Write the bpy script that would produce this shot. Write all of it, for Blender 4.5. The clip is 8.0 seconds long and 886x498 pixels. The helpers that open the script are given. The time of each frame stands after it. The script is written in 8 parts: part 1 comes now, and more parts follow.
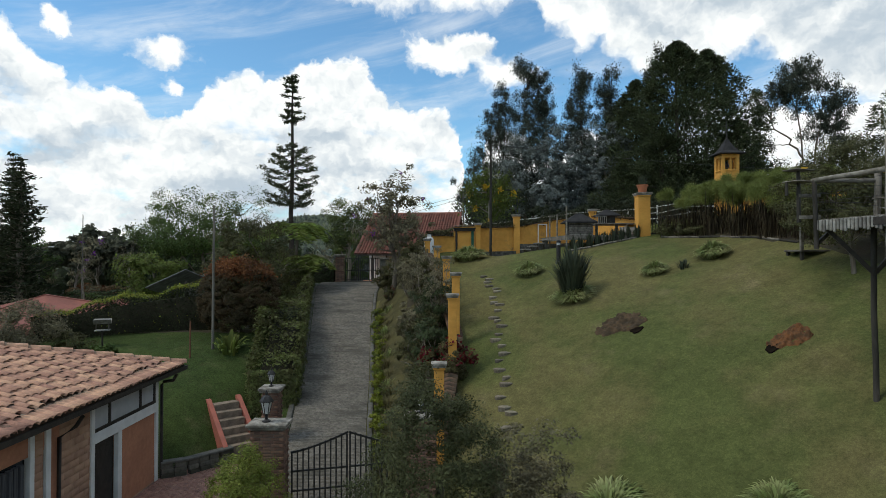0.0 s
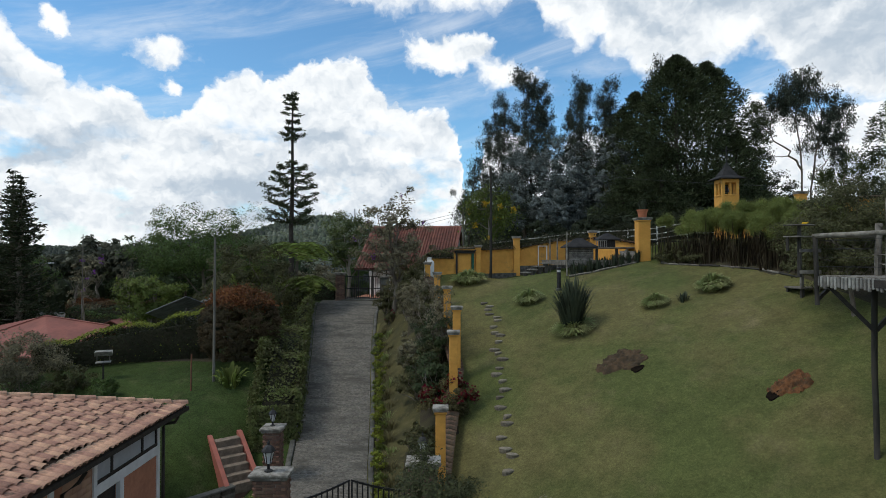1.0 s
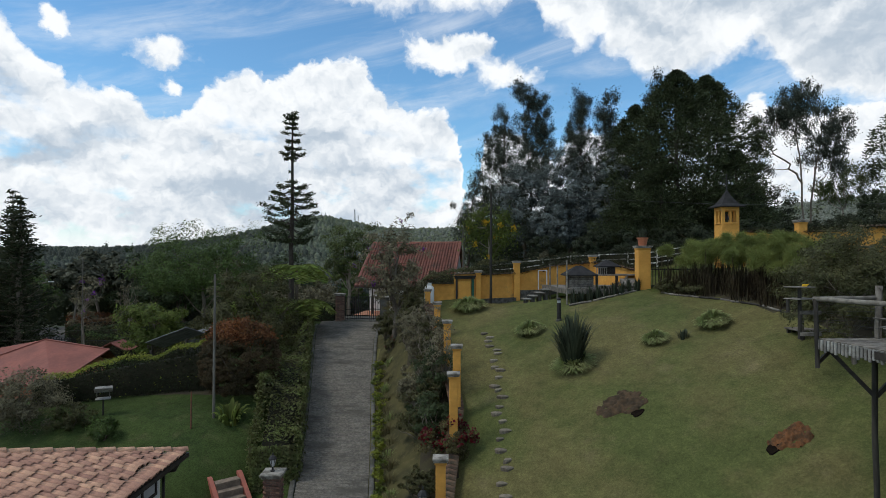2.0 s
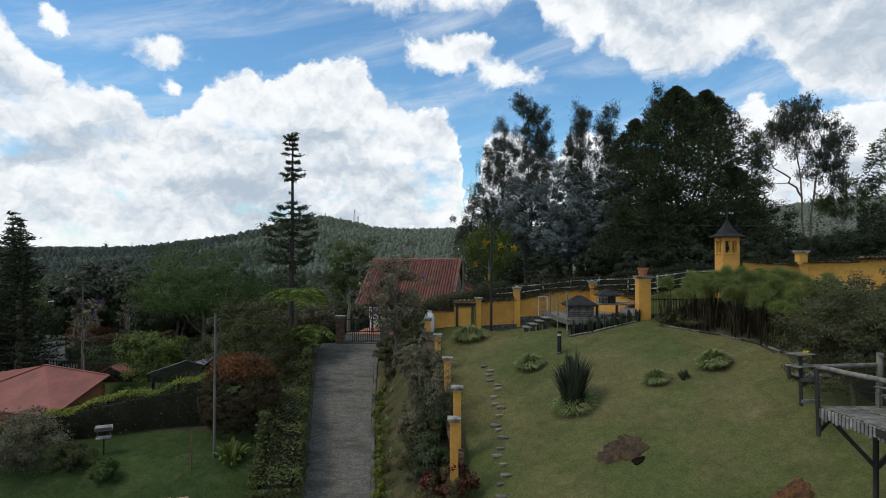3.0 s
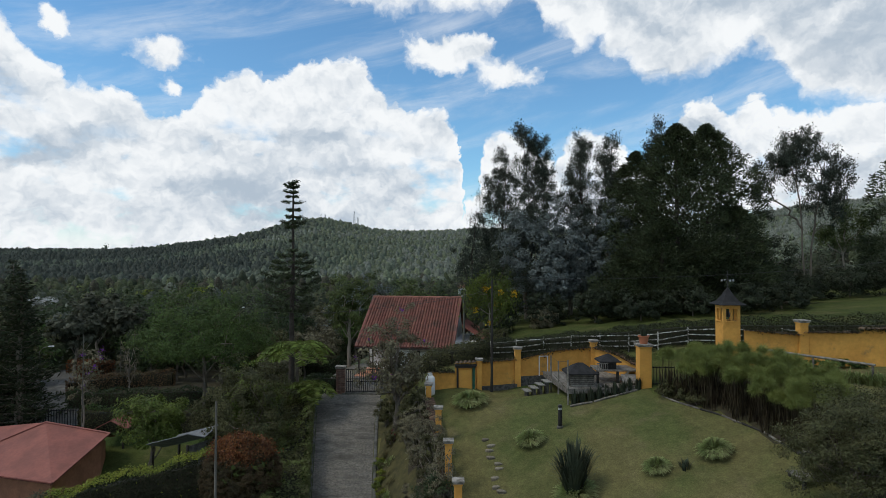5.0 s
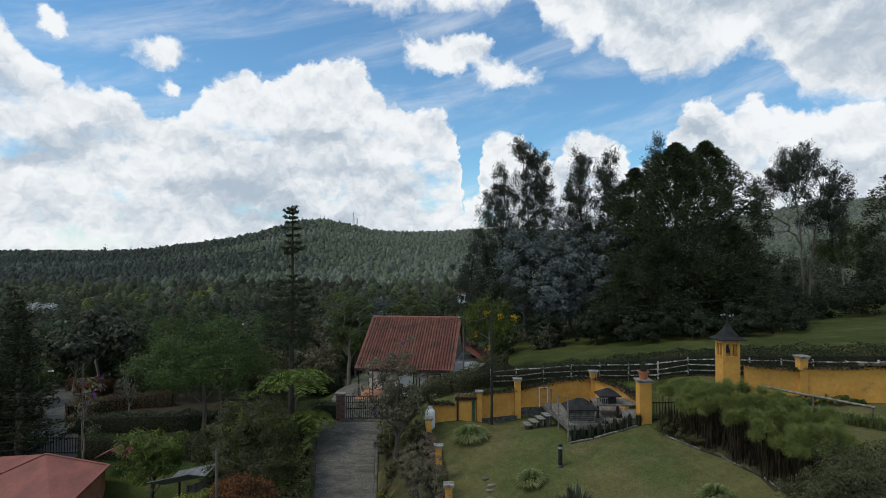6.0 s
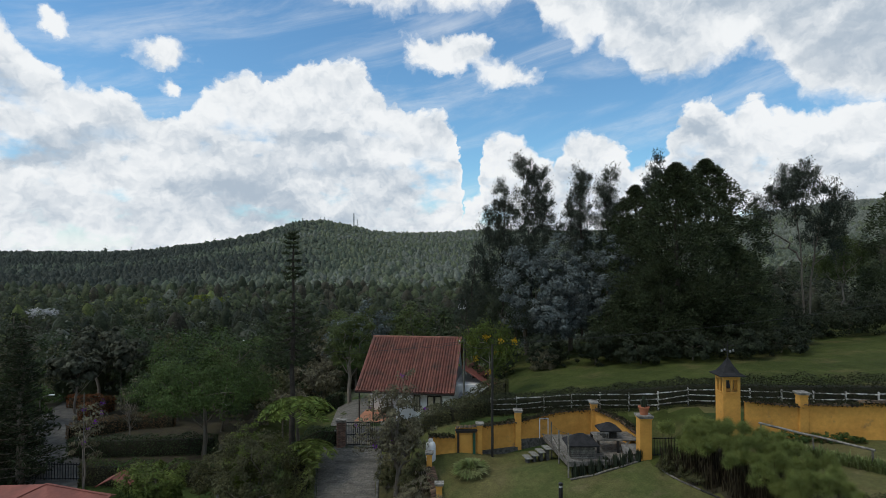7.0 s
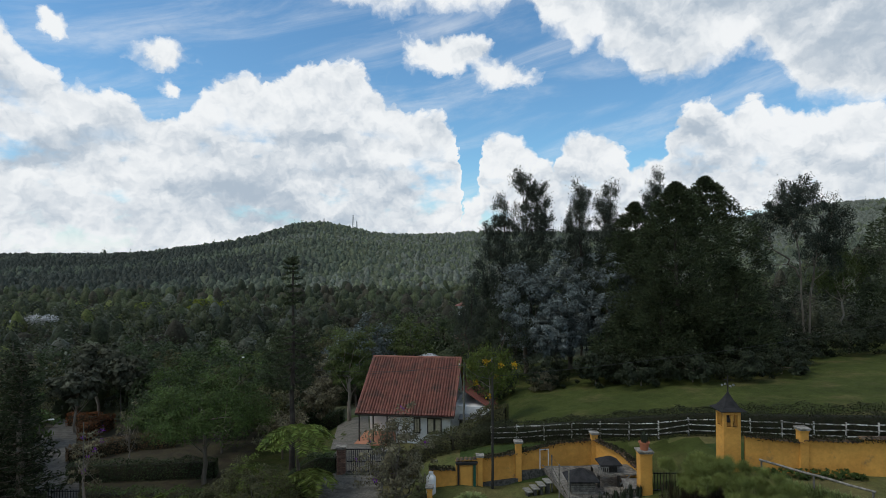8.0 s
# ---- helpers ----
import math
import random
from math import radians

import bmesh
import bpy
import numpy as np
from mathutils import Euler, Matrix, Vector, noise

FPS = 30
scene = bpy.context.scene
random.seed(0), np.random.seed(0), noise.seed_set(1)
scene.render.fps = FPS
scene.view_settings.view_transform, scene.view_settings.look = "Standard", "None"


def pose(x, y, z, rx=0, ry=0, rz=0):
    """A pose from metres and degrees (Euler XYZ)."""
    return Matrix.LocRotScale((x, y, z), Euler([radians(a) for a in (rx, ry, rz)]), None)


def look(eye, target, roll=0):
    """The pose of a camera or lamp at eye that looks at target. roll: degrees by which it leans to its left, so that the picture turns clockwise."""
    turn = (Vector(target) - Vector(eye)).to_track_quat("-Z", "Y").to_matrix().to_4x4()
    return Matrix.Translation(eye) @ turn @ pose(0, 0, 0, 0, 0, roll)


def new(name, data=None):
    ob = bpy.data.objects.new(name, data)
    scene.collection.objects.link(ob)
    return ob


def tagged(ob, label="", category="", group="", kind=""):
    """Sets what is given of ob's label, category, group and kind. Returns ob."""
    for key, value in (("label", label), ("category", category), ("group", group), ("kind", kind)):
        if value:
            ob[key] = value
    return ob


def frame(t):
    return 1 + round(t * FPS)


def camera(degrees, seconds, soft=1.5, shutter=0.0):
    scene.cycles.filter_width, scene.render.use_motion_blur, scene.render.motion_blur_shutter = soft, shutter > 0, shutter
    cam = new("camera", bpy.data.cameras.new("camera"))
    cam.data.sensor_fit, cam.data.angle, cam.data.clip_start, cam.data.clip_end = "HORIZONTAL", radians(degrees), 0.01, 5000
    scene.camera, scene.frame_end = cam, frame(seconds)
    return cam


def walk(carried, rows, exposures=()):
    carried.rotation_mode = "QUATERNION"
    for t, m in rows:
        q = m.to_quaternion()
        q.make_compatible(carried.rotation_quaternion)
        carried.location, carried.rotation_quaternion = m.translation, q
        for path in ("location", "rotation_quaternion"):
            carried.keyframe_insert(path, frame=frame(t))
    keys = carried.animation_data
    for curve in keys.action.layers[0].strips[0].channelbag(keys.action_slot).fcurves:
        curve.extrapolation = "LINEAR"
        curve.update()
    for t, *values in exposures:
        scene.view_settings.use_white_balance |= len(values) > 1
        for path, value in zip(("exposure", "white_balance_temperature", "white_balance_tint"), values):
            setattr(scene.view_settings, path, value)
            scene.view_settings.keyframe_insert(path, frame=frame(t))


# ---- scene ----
# camera: a drone that climbs almost straight up
cam = camera(73.7, 8.0, soft=0.5)
ROWS = [  # seconds, x, y, z, yaw, pitch, roll
    (0, 0.004, 0.000, 7.540, 0.11, 0.80, -0.00),
    (0.5, -0.043, -0.025, 8.147, 0.05, 0.80, 0.00),
    (1, -0.064, -0.050, 8.813, 0.02, 0.80, -0.00),
    (1.5, -0.060, -0.053, 9.523, 0.02, 0.80, -0.00),
    (3, -0.098, -0.078, 11.827, -0.01, 0.77, -0.00),
    (3.5, -0.108, -0.067, 12.665, -0.03, 0.77, -0.10),
    (4, -0.126, -0.089, 13.541, -0.03, 0.77, -0.10),
    (4.5, -0.136, -0.113, 14.405, -0.01, 0.80, -0.10),
    (6, -0.168, -0.149, 17.147, -0.09, 0.83, 0.10),
    (6.5, -0.175, -0.178, 18.075, -0.09, 0.83, 0.10),
    (7, -0.177, -0.222, 18.978, -0.06, 0.86, 0.10),
    (7.5, -0.200, -0.249, 19.900, -0.12, 0.86, 0.20),
    (8, -0.205, -0.231, 20.776, -0.12, 0.92, 0.20),
]
EXPOSURES = [(0.0, 0.14, 6750, 8), (0.6, 0.08, 6600, 9), (1.5, 0.03, 6500, 10), (4.5, -0.06, 6500, 10), (8.0, -0.14, 6500, 10)]
walk(cam, [(t, pose(x, y, z, 90 + pitch, roll, yaw)) for t, x, y, z, yaw, pitch, roll in ROWS], EXPOSURES)

# ---------------------------------------------------------------- sky and sun
SUN_EL, SUN_AZ = 56.0, -105.0     # degrees; azimuth clockwise from +y
world = bpy.data.worlds.new("world")
scene.world = world
world.use_nodes = True


class Nodes:
    """Short hand for node trees."""

    def __init__(self, tree):
        self.tree = tree
        tree.nodes.clear()

    def add(self, kind, **kw):
        n = self.tree.nodes.new(kind)
        for key, value in kw.items():
            if key in ("operation", "blend_type", "noise_dimensions", "sky_type", "data_type", "feature", "mode"):
                if key == "operation":
                    n.operation = value
                elif key == "blend_type":
                    n.blend_type = value
                elif key == "noise_dimensions":
                    n.noise_dimensions = value
                elif key == "sky_type":
                    n.sky_type = value
                elif key == "data_type":
                    n.data_type = value
                elif key == "feature":
                    n.feature = value
        return n

    def wire(self, socket, value):
        if isinstance(value, bpy.types.NodeSocket):
            self.tree.links.new(value, socket)
        else:
            socket.default_value = value

    def math(self, op, a, b=0.0, c=0.0, clamp=False):
        n = self.add("ShaderNodeMath", operation=op)
        n.use_clamp = clamp
        for i, v in enumerate((a, b, c)):
            self.wire(n.inputs[i], v)
        return n.outputs[0]

    def mapr(self, v, a, b, lo=0.0, hi=1.0, smooth=True):
        n = self.add("ShaderNodeMapRange")
        n.interpolation_type = "SMOOTHSTEP" if smooth else "LINEAR"
        for i, x in enumerate((v, a, b, lo, hi)):
            self.wire(n.inputs[i], x)
        return n.outputs[0]

    def mix(self, f, a, b, blend="MIX"):
        n = self.add("ShaderNodeMix", data_type="RGBA")
        n.blend_type = blend
        self.wire(n.inputs[0], f)
        self.wire(n.inputs[6], a)
        self.wire(n.inputs[7], b)
        return n.outputs[2]

    def noise(self, vec, scale, detail=4.0, rough=0.55, dist=0.0):
        n = self.add("ShaderNodeTexNoise")
        self.wire(n.inputs["Vector"], vec)
        n.inputs["Scale"].default_value = scale
        n.inputs["Detail"].default_value = detail
        n.inputs["Roughness"].default_value = rough
        n.inputs["Distortion"].default_value = dist
        return n

    def vec(self, x, y, z):
        n = self.add("ShaderNodeCombineXYZ")
        for i, v in enumerate((x, y, z)):
            self.wire(n.inputs[i], v)
        return n.outputs[0]


# the upper edge of the heaped cumulus, and the lower edge of the cloud overhead: azimuth, elevation, in degrees
TOPS_WEST = [(-44.9, 19.3), (-36.9, 18.6), (-35.2, 16.8), (-32.8, 14.3), (-30.6, 14.0), (-27.6, 14.2), (-26.3, 12.9), (-24.4, 12.8), (-22.8, 13.8), (-21.4, 15.4), (-20.1, 16.6), (-18.2, 16.7), (-16.3, 16.2), (-14.6, 17.1), (-12.9, 18.3), (-8.4, 18.9), (-7.2, 17.3), (-5.6, 15.6), (-3.4, 14.5), (0.2, 13.6), (1.5, 11.8), (2.0, 7.0)]
TOPS_EAST = [(2.8, 6.1), (3.7, 7.0), (4.0, 11.5), (4.7, 12.1), (6.7, 12.1), (8.4, 10.7), (10.9, 9.0), (12.0, 11.1), (13.9, 12.1), (15.6, 11.9), (17.2, 10.6), (17.7, 8.8), (19.3, 9.3), (20.8, 9.9), (21.3, 12.3), (22.9, 13.6), (24.6, 14.2), (25.8, 12.7), (28.2, 13.8), (29.5, 12.5), (32.1, 11.9), (34.4, 12.2), (41.2, 12.5)]
OVERHEAD = [(-12.1, 25.8), (-10.4, 22.7), (-7.8, 22.6), (-5.1, 21.9), (-2.1, 22.4), (1.2, 21.9), (4.3, 22.1), (6.6, 22.8), (8.2, 23.8), (8.9, 23.2), (9.7, 21.1), (11.9, 19.7), (13.2, 18.3), (14.9, 19.3), (16.4, 16.8), (17.4, 17.2), (19.3, 15.5), (21.9, 15.2), (24.1, 15.9), (27.6, 17.2), (28.9, 16.1), (31.3, 12.6), (41.2, 10.5)]
# loose puffs and shaded hollows: azimuth, elevation, half width, half height
PUFFS = [(-1.2, 19.3, 2.6, 1.9), (1.7, 18.9, 1.9, 1.4), (3.6, 19.6, 1.1, 1.1), (6.1, 17.2, 3.4, 1.7), (-25.4, 17.4, 2.3, 1.6), (-33.3, 18.6, 1.2, 0.8), (-24.7, 14.6, 0.9, 0.8), (28.0, 13.3, 1.2, 0.8)]
HOLLOWS = [(-18.7, 5.7, 3.8, 1.9), (-23.5, 6.4, 3.3, 1.1), (-7.8, 8.5, 4.9, 0.8), (-30.4, 10.4, 3.8, 1.2), (-34.7, 8.4, 3.8, 1.4), (-14.2, 3.9, 6.0, 0.9), (-3.5, 7.0, 2.7, 1.1), (23.6, 11.0, 2.7, 1.2), (34.4, 15.3, 3.8, 1.9), (20.7, 16.8, 6.0, 1.6), (-12.1, 11.5, 3.3, 1.0)]
w = Nodes(world.node_tree)
out = w.add("ShaderNodeOutputWorld")
sky = w.add("ShaderNodeTexSky")
sky.sky_type = "NISHITA"
sky.sun_disc = False
sky.sun_elevation, sky.sun_rotation = radians(SUN_EL), radians(SUN_AZ)
sky.air_density, sky.dust_density, sky.ozone_density = 1.0, 0.4, 2.0
geo = w.add("ShaderNodeTexCoord")
sep = w.add("ShaderNodeSeparateXYZ")
w.wire(sep.inputs[0], geo.outputs["Generated"])
deg = 57.29578
az = w.math("MULTIPLY", w.math("ARCTAN2", sep.outputs[0], sep.outputs[1]), deg)
el = w.math("MULTIPLY", w.math("ARCSINE", sep.outputs[2]), deg)
flat = w.vec(az, el, 0.0)


def jolt(scale, detail, rough, amount, seed):
    """A shift of azimuth and elevation by noise."""
    n = w.noise(w.vec(az, el, seed), scale, detail, rough)
    c = w.add("ShaderNodeSeparateColor")
    w.wire(c.inputs[0], n.outputs["Color"])
    return [w.math("MULTIPLY_ADD", c.outputs[i], amount, -0.5 * amount) for i in (0, 1)]


big, small = jolt(0.30, 3.0, 0.5, 2.4, 0.0), jolt(1.1, 6.0, 0.62, 1.3, 4.0)
waz = w.math("ADD", w.math("ADD", az, big[0]), small[0])
wel = w.math("ADD", w.math("ADD", el, big[1]), small[1])


def edge(points, rim=30.0, reach=45.0):
    """Elevation of a cloud's edge by azimuth."""
    r = w.add("ShaderNodeValToRGB")
    e = r.color_ramp.elements
    while len(e) < len(points):
        e.new(0.5)
    for i, (pa, pe) in enumerate(points):
        e[i].position = (pa + reach) / (2 * reach)
        g = (pe + 5.0) / (rim + 5.0)
        e[i].color = (g, g, g, 1)
    w.wire(r.inputs[0], w.mapr(waz, -reach, reach, 0.0, 1.0, False))
    return w.math("MULTIPLY_ADD", r.outputs[0], rim + 5.0, -5.0)


def heaps(u, v):
    """Rounded heaps at three sizes, like a cauliflower."""
    tot = None
    for sc, amp in ((0.30, 0.50), (0.75, 0.30), (1.9, 0.20)):
        n = w.add("ShaderNodeTexVoronoi")
        n.feature = "SMOOTH_F1"
        n.voronoi_dimensions = "2D"
        w.wire(n.inputs["Vector"], w.vec(u, v, 0.0))
        n.inputs["Scale"].default_value = sc
        n.inputs["Smoothness"].default_value = 0.6
        x = w.math("MULTIPLY", n.outputs["Distance"], amp)
        tot = x if tot is None else w.math("ADD", tot, x)
    return w.math("SUBTRACT", 1.0, tot)


def fluff(shift, detail=8.0):
    """Soft cloud thickness, read a little higher up for the shading."""
    hv = w.math("ADD", wel, shift)
    return w.math("MULTIPLY_ADD", w.noise(w.vec(waz, w.math("MULTIPLY", hv, 1.35), 2.0), 0.26, detail, 0.56, 0.15).outputs["Fac"], 0.8,
                  w.math("MULTIPLY", heaps(waz, w.math("MULTIPLY", hv, 1.25)), 0.55))


def blobs(spots):
    tot = None
    for ca, ce, ra, re in spots:
        da = w.math("MULTIPLY", w.math("SUBTRACT", waz, ca), 1.0 / ra)
        de = w.math("MULTIPLY", w.math("SUBTRACT", wel, ce), 1.0 / re)
        g = w.math("EXPONENT", w.math("MULTIPLY", w.math("ADD", w.math("MULTIPLY", da, da), w.math("MULTIPLY", de, de)), -1.1))
        tot = g if tot is None else w.math("ADD", tot, g)
    return tot


body, soft, above = fluff(0.0), fluff(0.0, 3.0), fluff(1.1, 3.0)
top = w.math("MAXIMUM", w.math("MULTIPLY", edge(TOPS_WEST), w.mapr(waz, 2.2, 1.9)), w.math("MULTIPLY", edge(TOPS_EAST), w.mapr(waz, 1.9, 2.2)))
under = w.math("SUBTRACT", top, wel)
bulge = w.math("MULTIPLY_ADD", body, 2.6, -2.1)
deck = w.mapr(w.math("ADD", under, bulge), -0.25, 0.65)
over = w.math("ADD", w.math("SUBTRACT", wel, edge(OVERHEAD)), bulge)
ceil = w.mapr(over, -0.5, 1.5)
puff = w.mapr(w.math("MULTIPLY_ADD", body, 1.2, w.math("ADD", blobs(PUFFS), -0.95)), 0.20, 0.75)
far_noise = w.noise(flat, 0.05, 5.0, 0.6)
elsewhere = w.mapr(far_noise.outputs["Fac"], 0.36, 0.62)
away = w.math("MAXIMUM", w.mapr(w.math("ABSOLUTE", az), 42.0, 60.0), w.mapr(el, 27.0, 40.0))
cover = w.math("MAXIMUM", w.math("MAXIMUM", deck, ceil), puff)
cover = w.math("ADD", w.math("MULTIPLY", cover, w.math("SUBTRACT", 1.0, away)), w.math("MULTIPLY", elsewhere, away))
# thin spots low in the deck let the blue through
thin = w.math("MULTIPLY", w.mapr(w.noise(w.vec(az, w.math("MULTIPLY", el, 1.8), 9.0), 0.17, 5.0, 0.55).outputs["Fac"], 0.51, 0.68), w.mapr(under, 2.5, 6.0))
cover = w.math("MULTIPLY", cover, w.math("MULTIPLY_ADD", thin, -0.72, 1.0))
streak = w.noise(w.vec(w.math("MULTIPLY", az, 0.06), w.math("ADD", w.math("MULTIPLY", el, 0.30), w.math("MULTIPLY", az, -0.06)), 3.0), 1.0, 6.0, 0.62, 0.5)
cover = w.math("MAXIMUM", cover, w.mapr(streak.outputs["Fac"], 0.42, 0.85, 0.0, 0.50))
cover = w.math("MAXIMUM", cover, w.mapr(el, 5.0, 0.5, 0.0, 0.9))
slope = w.math("MULTIPLY", w.math("SUBTRACT", soft, above), 1.5)
slow = w.noise(w.vec(az, w.math("MULTIPLY", el, 1.7), 7.0), 0.12, 4.5, 0.5, 0.2)
rim = w.math("MULTIPLY", w.mapr(under, 4.5, 0.3), 0.35)
lit = w.math("ADD", w.math("ADD", w.math("MULTIPLY_ADD", slow.outputs["Fac"], 1.3, 0.12), slope), rim)
lit = w.math("SUBTRACT", lit, w.math("MULTIPLY", w.math("MINIMUM", blobs(HOLLOWS), 1.0), 0.55))
lit = w.math("SUBTRACT", lit, w.math("MULTIPLY", w.mapr(over, 1.0, 5.0), 0.62))
lit = w.mapr(lit, -0.05, 1.28)
cloud = w.mix(lit, (4.7, 5.6, 6.6, 1), (9.7, 10.0, 10.2, 1))
hazy = w.mix(1.0, sky.outputs[0], (0.96, 1.40, 1.55, 1), "MULTIPLY")
skycol = w.mix(cover, hazy, cloud)
bg = w.add("ShaderNodeBackground")
w.wire(bg.inputs[0], skycol)
bg.inputs[1].default_value = 0.1
w.wire(out.inputs[0], bg.outputs[0])

sun = new("sun", bpy.data.lights.new("sun", "SUN"))
sun.data.energy, sun.data.angle, sun.data.color = 1.35, radians(18), (1.0, 0.94, 0.83)
sa, se = radians(SUN_AZ), radians(SUN_EL)
sun.matrix_world = look((math.sin(sa) * math.cos(se) * 90, math.cos(sa) * math.cos(se) * 90, 90 * math.sin(se)), (0, 0, 0))


# ---------------------------------------------------------------- materials
def material(name, base, second=None, scale=3.0, rough=0.8, bump=0.0, bump_scale=20.0, metal=0.0, spread=(0.35, 0.65),
             third=None, third_scale=0.6, third_range=(0.5, 0.7), rand=0.0, leafy=0.0, spec=0.3, stretch=(1, 1, 1), island=False, grain=()):
    """A painted, stony, wooden or leafy surface with variation at two scales."""
    m = bpy.data.materials.new(name)
    m.use_nodes = True
    n = Nodes(m.node_tree)
    o = n.add("ShaderNodeOutputMaterial")
    p = n.add("ShaderNodeBsdfPrincipled")
    tc = n.add("ShaderNodeTexCoord")
    mp = n.add("ShaderNodeMapping")
    n.wire(mp.inputs[0], tc.outputs["Object"])
    mp.inputs["Scale"].default_value = stretch
    v = mp.outputs[0]
    col = (*base, 1)
    if second:
        f = n.mapr(n.noise(v, scale, 6.0, 0.6).outputs["Fac"], *spread)
        col = n.mix(f, (*base, 1), (*second, 1))
    if third:
        f = n.mapr(n.noise(v, third_scale, 5.0, 0.62).outputs["Fac"], *third_range)
        col = n.mix(f, col, (*third, 1))
    for gs, low_, high_ in grain:
        f = n.mapr(n.noise(v, gs, 3.0, 0.65).outputs["Fac"], 0.3, 0.7, low_, high_, False)
        col = n.mix(1.0, col, n.vec(f, f, f), "MULTIPLY")
    if rand:
        info = n.add("ShaderNodeObjectInfo")
        r = info.outputs["Random"]
        if island:
            gi = n.add("ShaderNodeNewGeometry")
            r = gi.outputs["Random Per Island"]
        h = n.add("ShaderNodeHueSaturation")
        n.wire(h.inputs["Value"], n.mapr(r, 0.0, 1.0, 1.0 - rand, 1.0 + rand, False))
        n.wire(h.inputs["Hue"], n.mapr(r, 0.0, 1.0, 0.5 - 0.03 * rand, 0.5 + 0.03 * rand, False))
        n.wire(h.inputs["Color"], col)
        col = h.outputs[0]
    n.wire(p.inputs["Base Color"], col)
    p.inputs["Roughness"].default_value = rough
    p.inputs["Metallic"].default_value = metal
    p.inputs["Specular IOR Level"].default_value = spec
    if bump:
        b = n.add("ShaderNodeBump")
        b.inputs["Strength"].default_value = bump
        b.inputs["Distance"].default_value = 0.03
        n.wire(b.inputs["Height"], n.noise(v, bump_scale, 5.0, 0.6).outputs["Fac"])
        n.wire(p.inputs["Normal"], b.outputs[0])
    if leafy:
        t = n.add("ShaderNodeBsdfTranslucent")
        n.wire(t.inputs[0], col)
        mx = n.add("ShaderNodeMixShader")
        mx.inputs[0].default_value = leafy
        n.wire(mx.inputs[1], p.outputs[0])
        n.wire(mx.inputs[2], t.outputs[0])
        n.wire(o.inputs[0], mx.outputs[0])
    else:
        n.wire(o.inputs[0], p.outputs[0])
    return m


def leaves(name, a, b, c=None, rand=0.4, rough=0.6, scale=0.9, island=True):
    return material(name, a, b, scale, rough, rand=rand, leafy=0.3, spec=0.14, third=c, third_scale=0.35, island=island)


M_GRASS = material("lawn grass", (0.128, 0.116, 0.046), (0.080, 0.094, 0.030), 0.22, 0.9, 1.0, 34.0, spread=(0.38, 0.62), third=(0.160, 0.132, 0.070), third_scale=0.55, third_range=(0.52, 0.85), spec=0.1, grain=((0.9, 0.86, 1.12), (3.4, 0.84, 1.16), (13.0, 0.78, 1.22), (45.0, 0.70, 1.28)))
# Darker than the lawn; the field's cloud shadow is put into its colour.
M_FIELD = material("darkened field grass", (0.064, 0.078, 0.020), (0.042, 0.055, 0.014), 0.18, 0.95, 1.0, 40.0, third=(0.10, 0.092, 0.035), third_scale=0.35, third_range=(0.48, 0.75), spec=0.1, grain=((1.2, 0.8, 1.2), (9.0, 0.72, 1.28)))
# Darker than the lawn: the hedges' shade is put into this green.
M_SHADEGRASS = material("grass with shade in its colour", (0.05, 0.075, 0.021), (0.033, 0.053, 0.015), 0.4, 0.9, 1.0, 60.0, third=(0.081, 0.088, 0.035), third_scale=1.3, third_range=(0.5, 0.8), spec=0.1, grain=((3.0, 0.8, 1.2), (16.0, 0.7, 1.3), (50.0, 0.6, 1.4)))
M_BARK_DK = material("dark pine bark", (0.035, 0.028, 0.022), (0.06, 0.05, 0.04), 3.0, 0.95, 0.8, 12.0)
M_BANKGRASS = material("dry bank grass and litter", (0.088, 0.080, 0.034), (0.050, 0.048, 0.024), 1.4, 0.95, 1.0, 22.0, third=(0.12, 0.10, 0.05), third_scale=5.0, third_range=(0.48, 0.8), spec=0.1)
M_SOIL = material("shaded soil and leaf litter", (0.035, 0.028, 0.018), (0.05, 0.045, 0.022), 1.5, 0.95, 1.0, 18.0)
M_WOODFLOOR = material("rough ground under the woods", (0.06, 0.075, 0.04), (0.085, 0.095, 0.052), 0.05, 0.95, 0.8, 1.0)
M_CONCRETE = material("ribbed driveway concrete", (0.205, 0.190, 0.162), (0.115, 0.106, 0.089), 9.0, 0.9, 0.8, 40.0, third=(0.095, 0.09, 0.075), third_scale=0.6, third_range=(0.46, 0.70), stretch=(1, 2.2, 1), spec=0.15, grain=((2.0, 0.8, 1.2), (22.0, 0.8, 1.2)))
M_KERB = material("kerb concrete", (0.135, 0.13, 0.115), (0.06, 0.06, 0.05), 3.0, 0.9, 0.5, 25.0, third=(0.05, 0.055, 0.03), third_scale=1.2, third_range=(0.5, 0.7))
M_OCHRE = material("ochre wall paint", (0.66, 0.338, 0.072), (0.57, 0.28, 0.058), 1.2, 0.85, 0.25, 30.0, third=(0.26, 0.165, 0.07), third_scale=1.6, third_range=(0.58, 0.8), grain=((5.0, 0.9, 1.1),))
M_WHITE = material("white wall paint", (0.75, 0.75, 0.73), (0.62, 0.62, 0.60), 1.5, 0.75, 0.15, 20.0)
M_GREYPAINT = material("pale grey panel", (0.50, 0.51, 0.52), (0.40, 0.41, 0.42), 1.2, 0.6)
M_BRICK = material("terracotta painted render", (0.47, 0.215, 0.125), (0.38, 0.17, 0.10), 1.5, 0.85, 0.2, 30.0, grain=((0.7, 0.88, 1.12), (9.0, 0.92, 1.08)))
M_BRICK_DK = material("weathered pillar brick", (0.21, 0.115, 0.08), (0.12, 0.08, 0.06), 4.0, 0.9, 0.5, 25.0, rand=0.3)
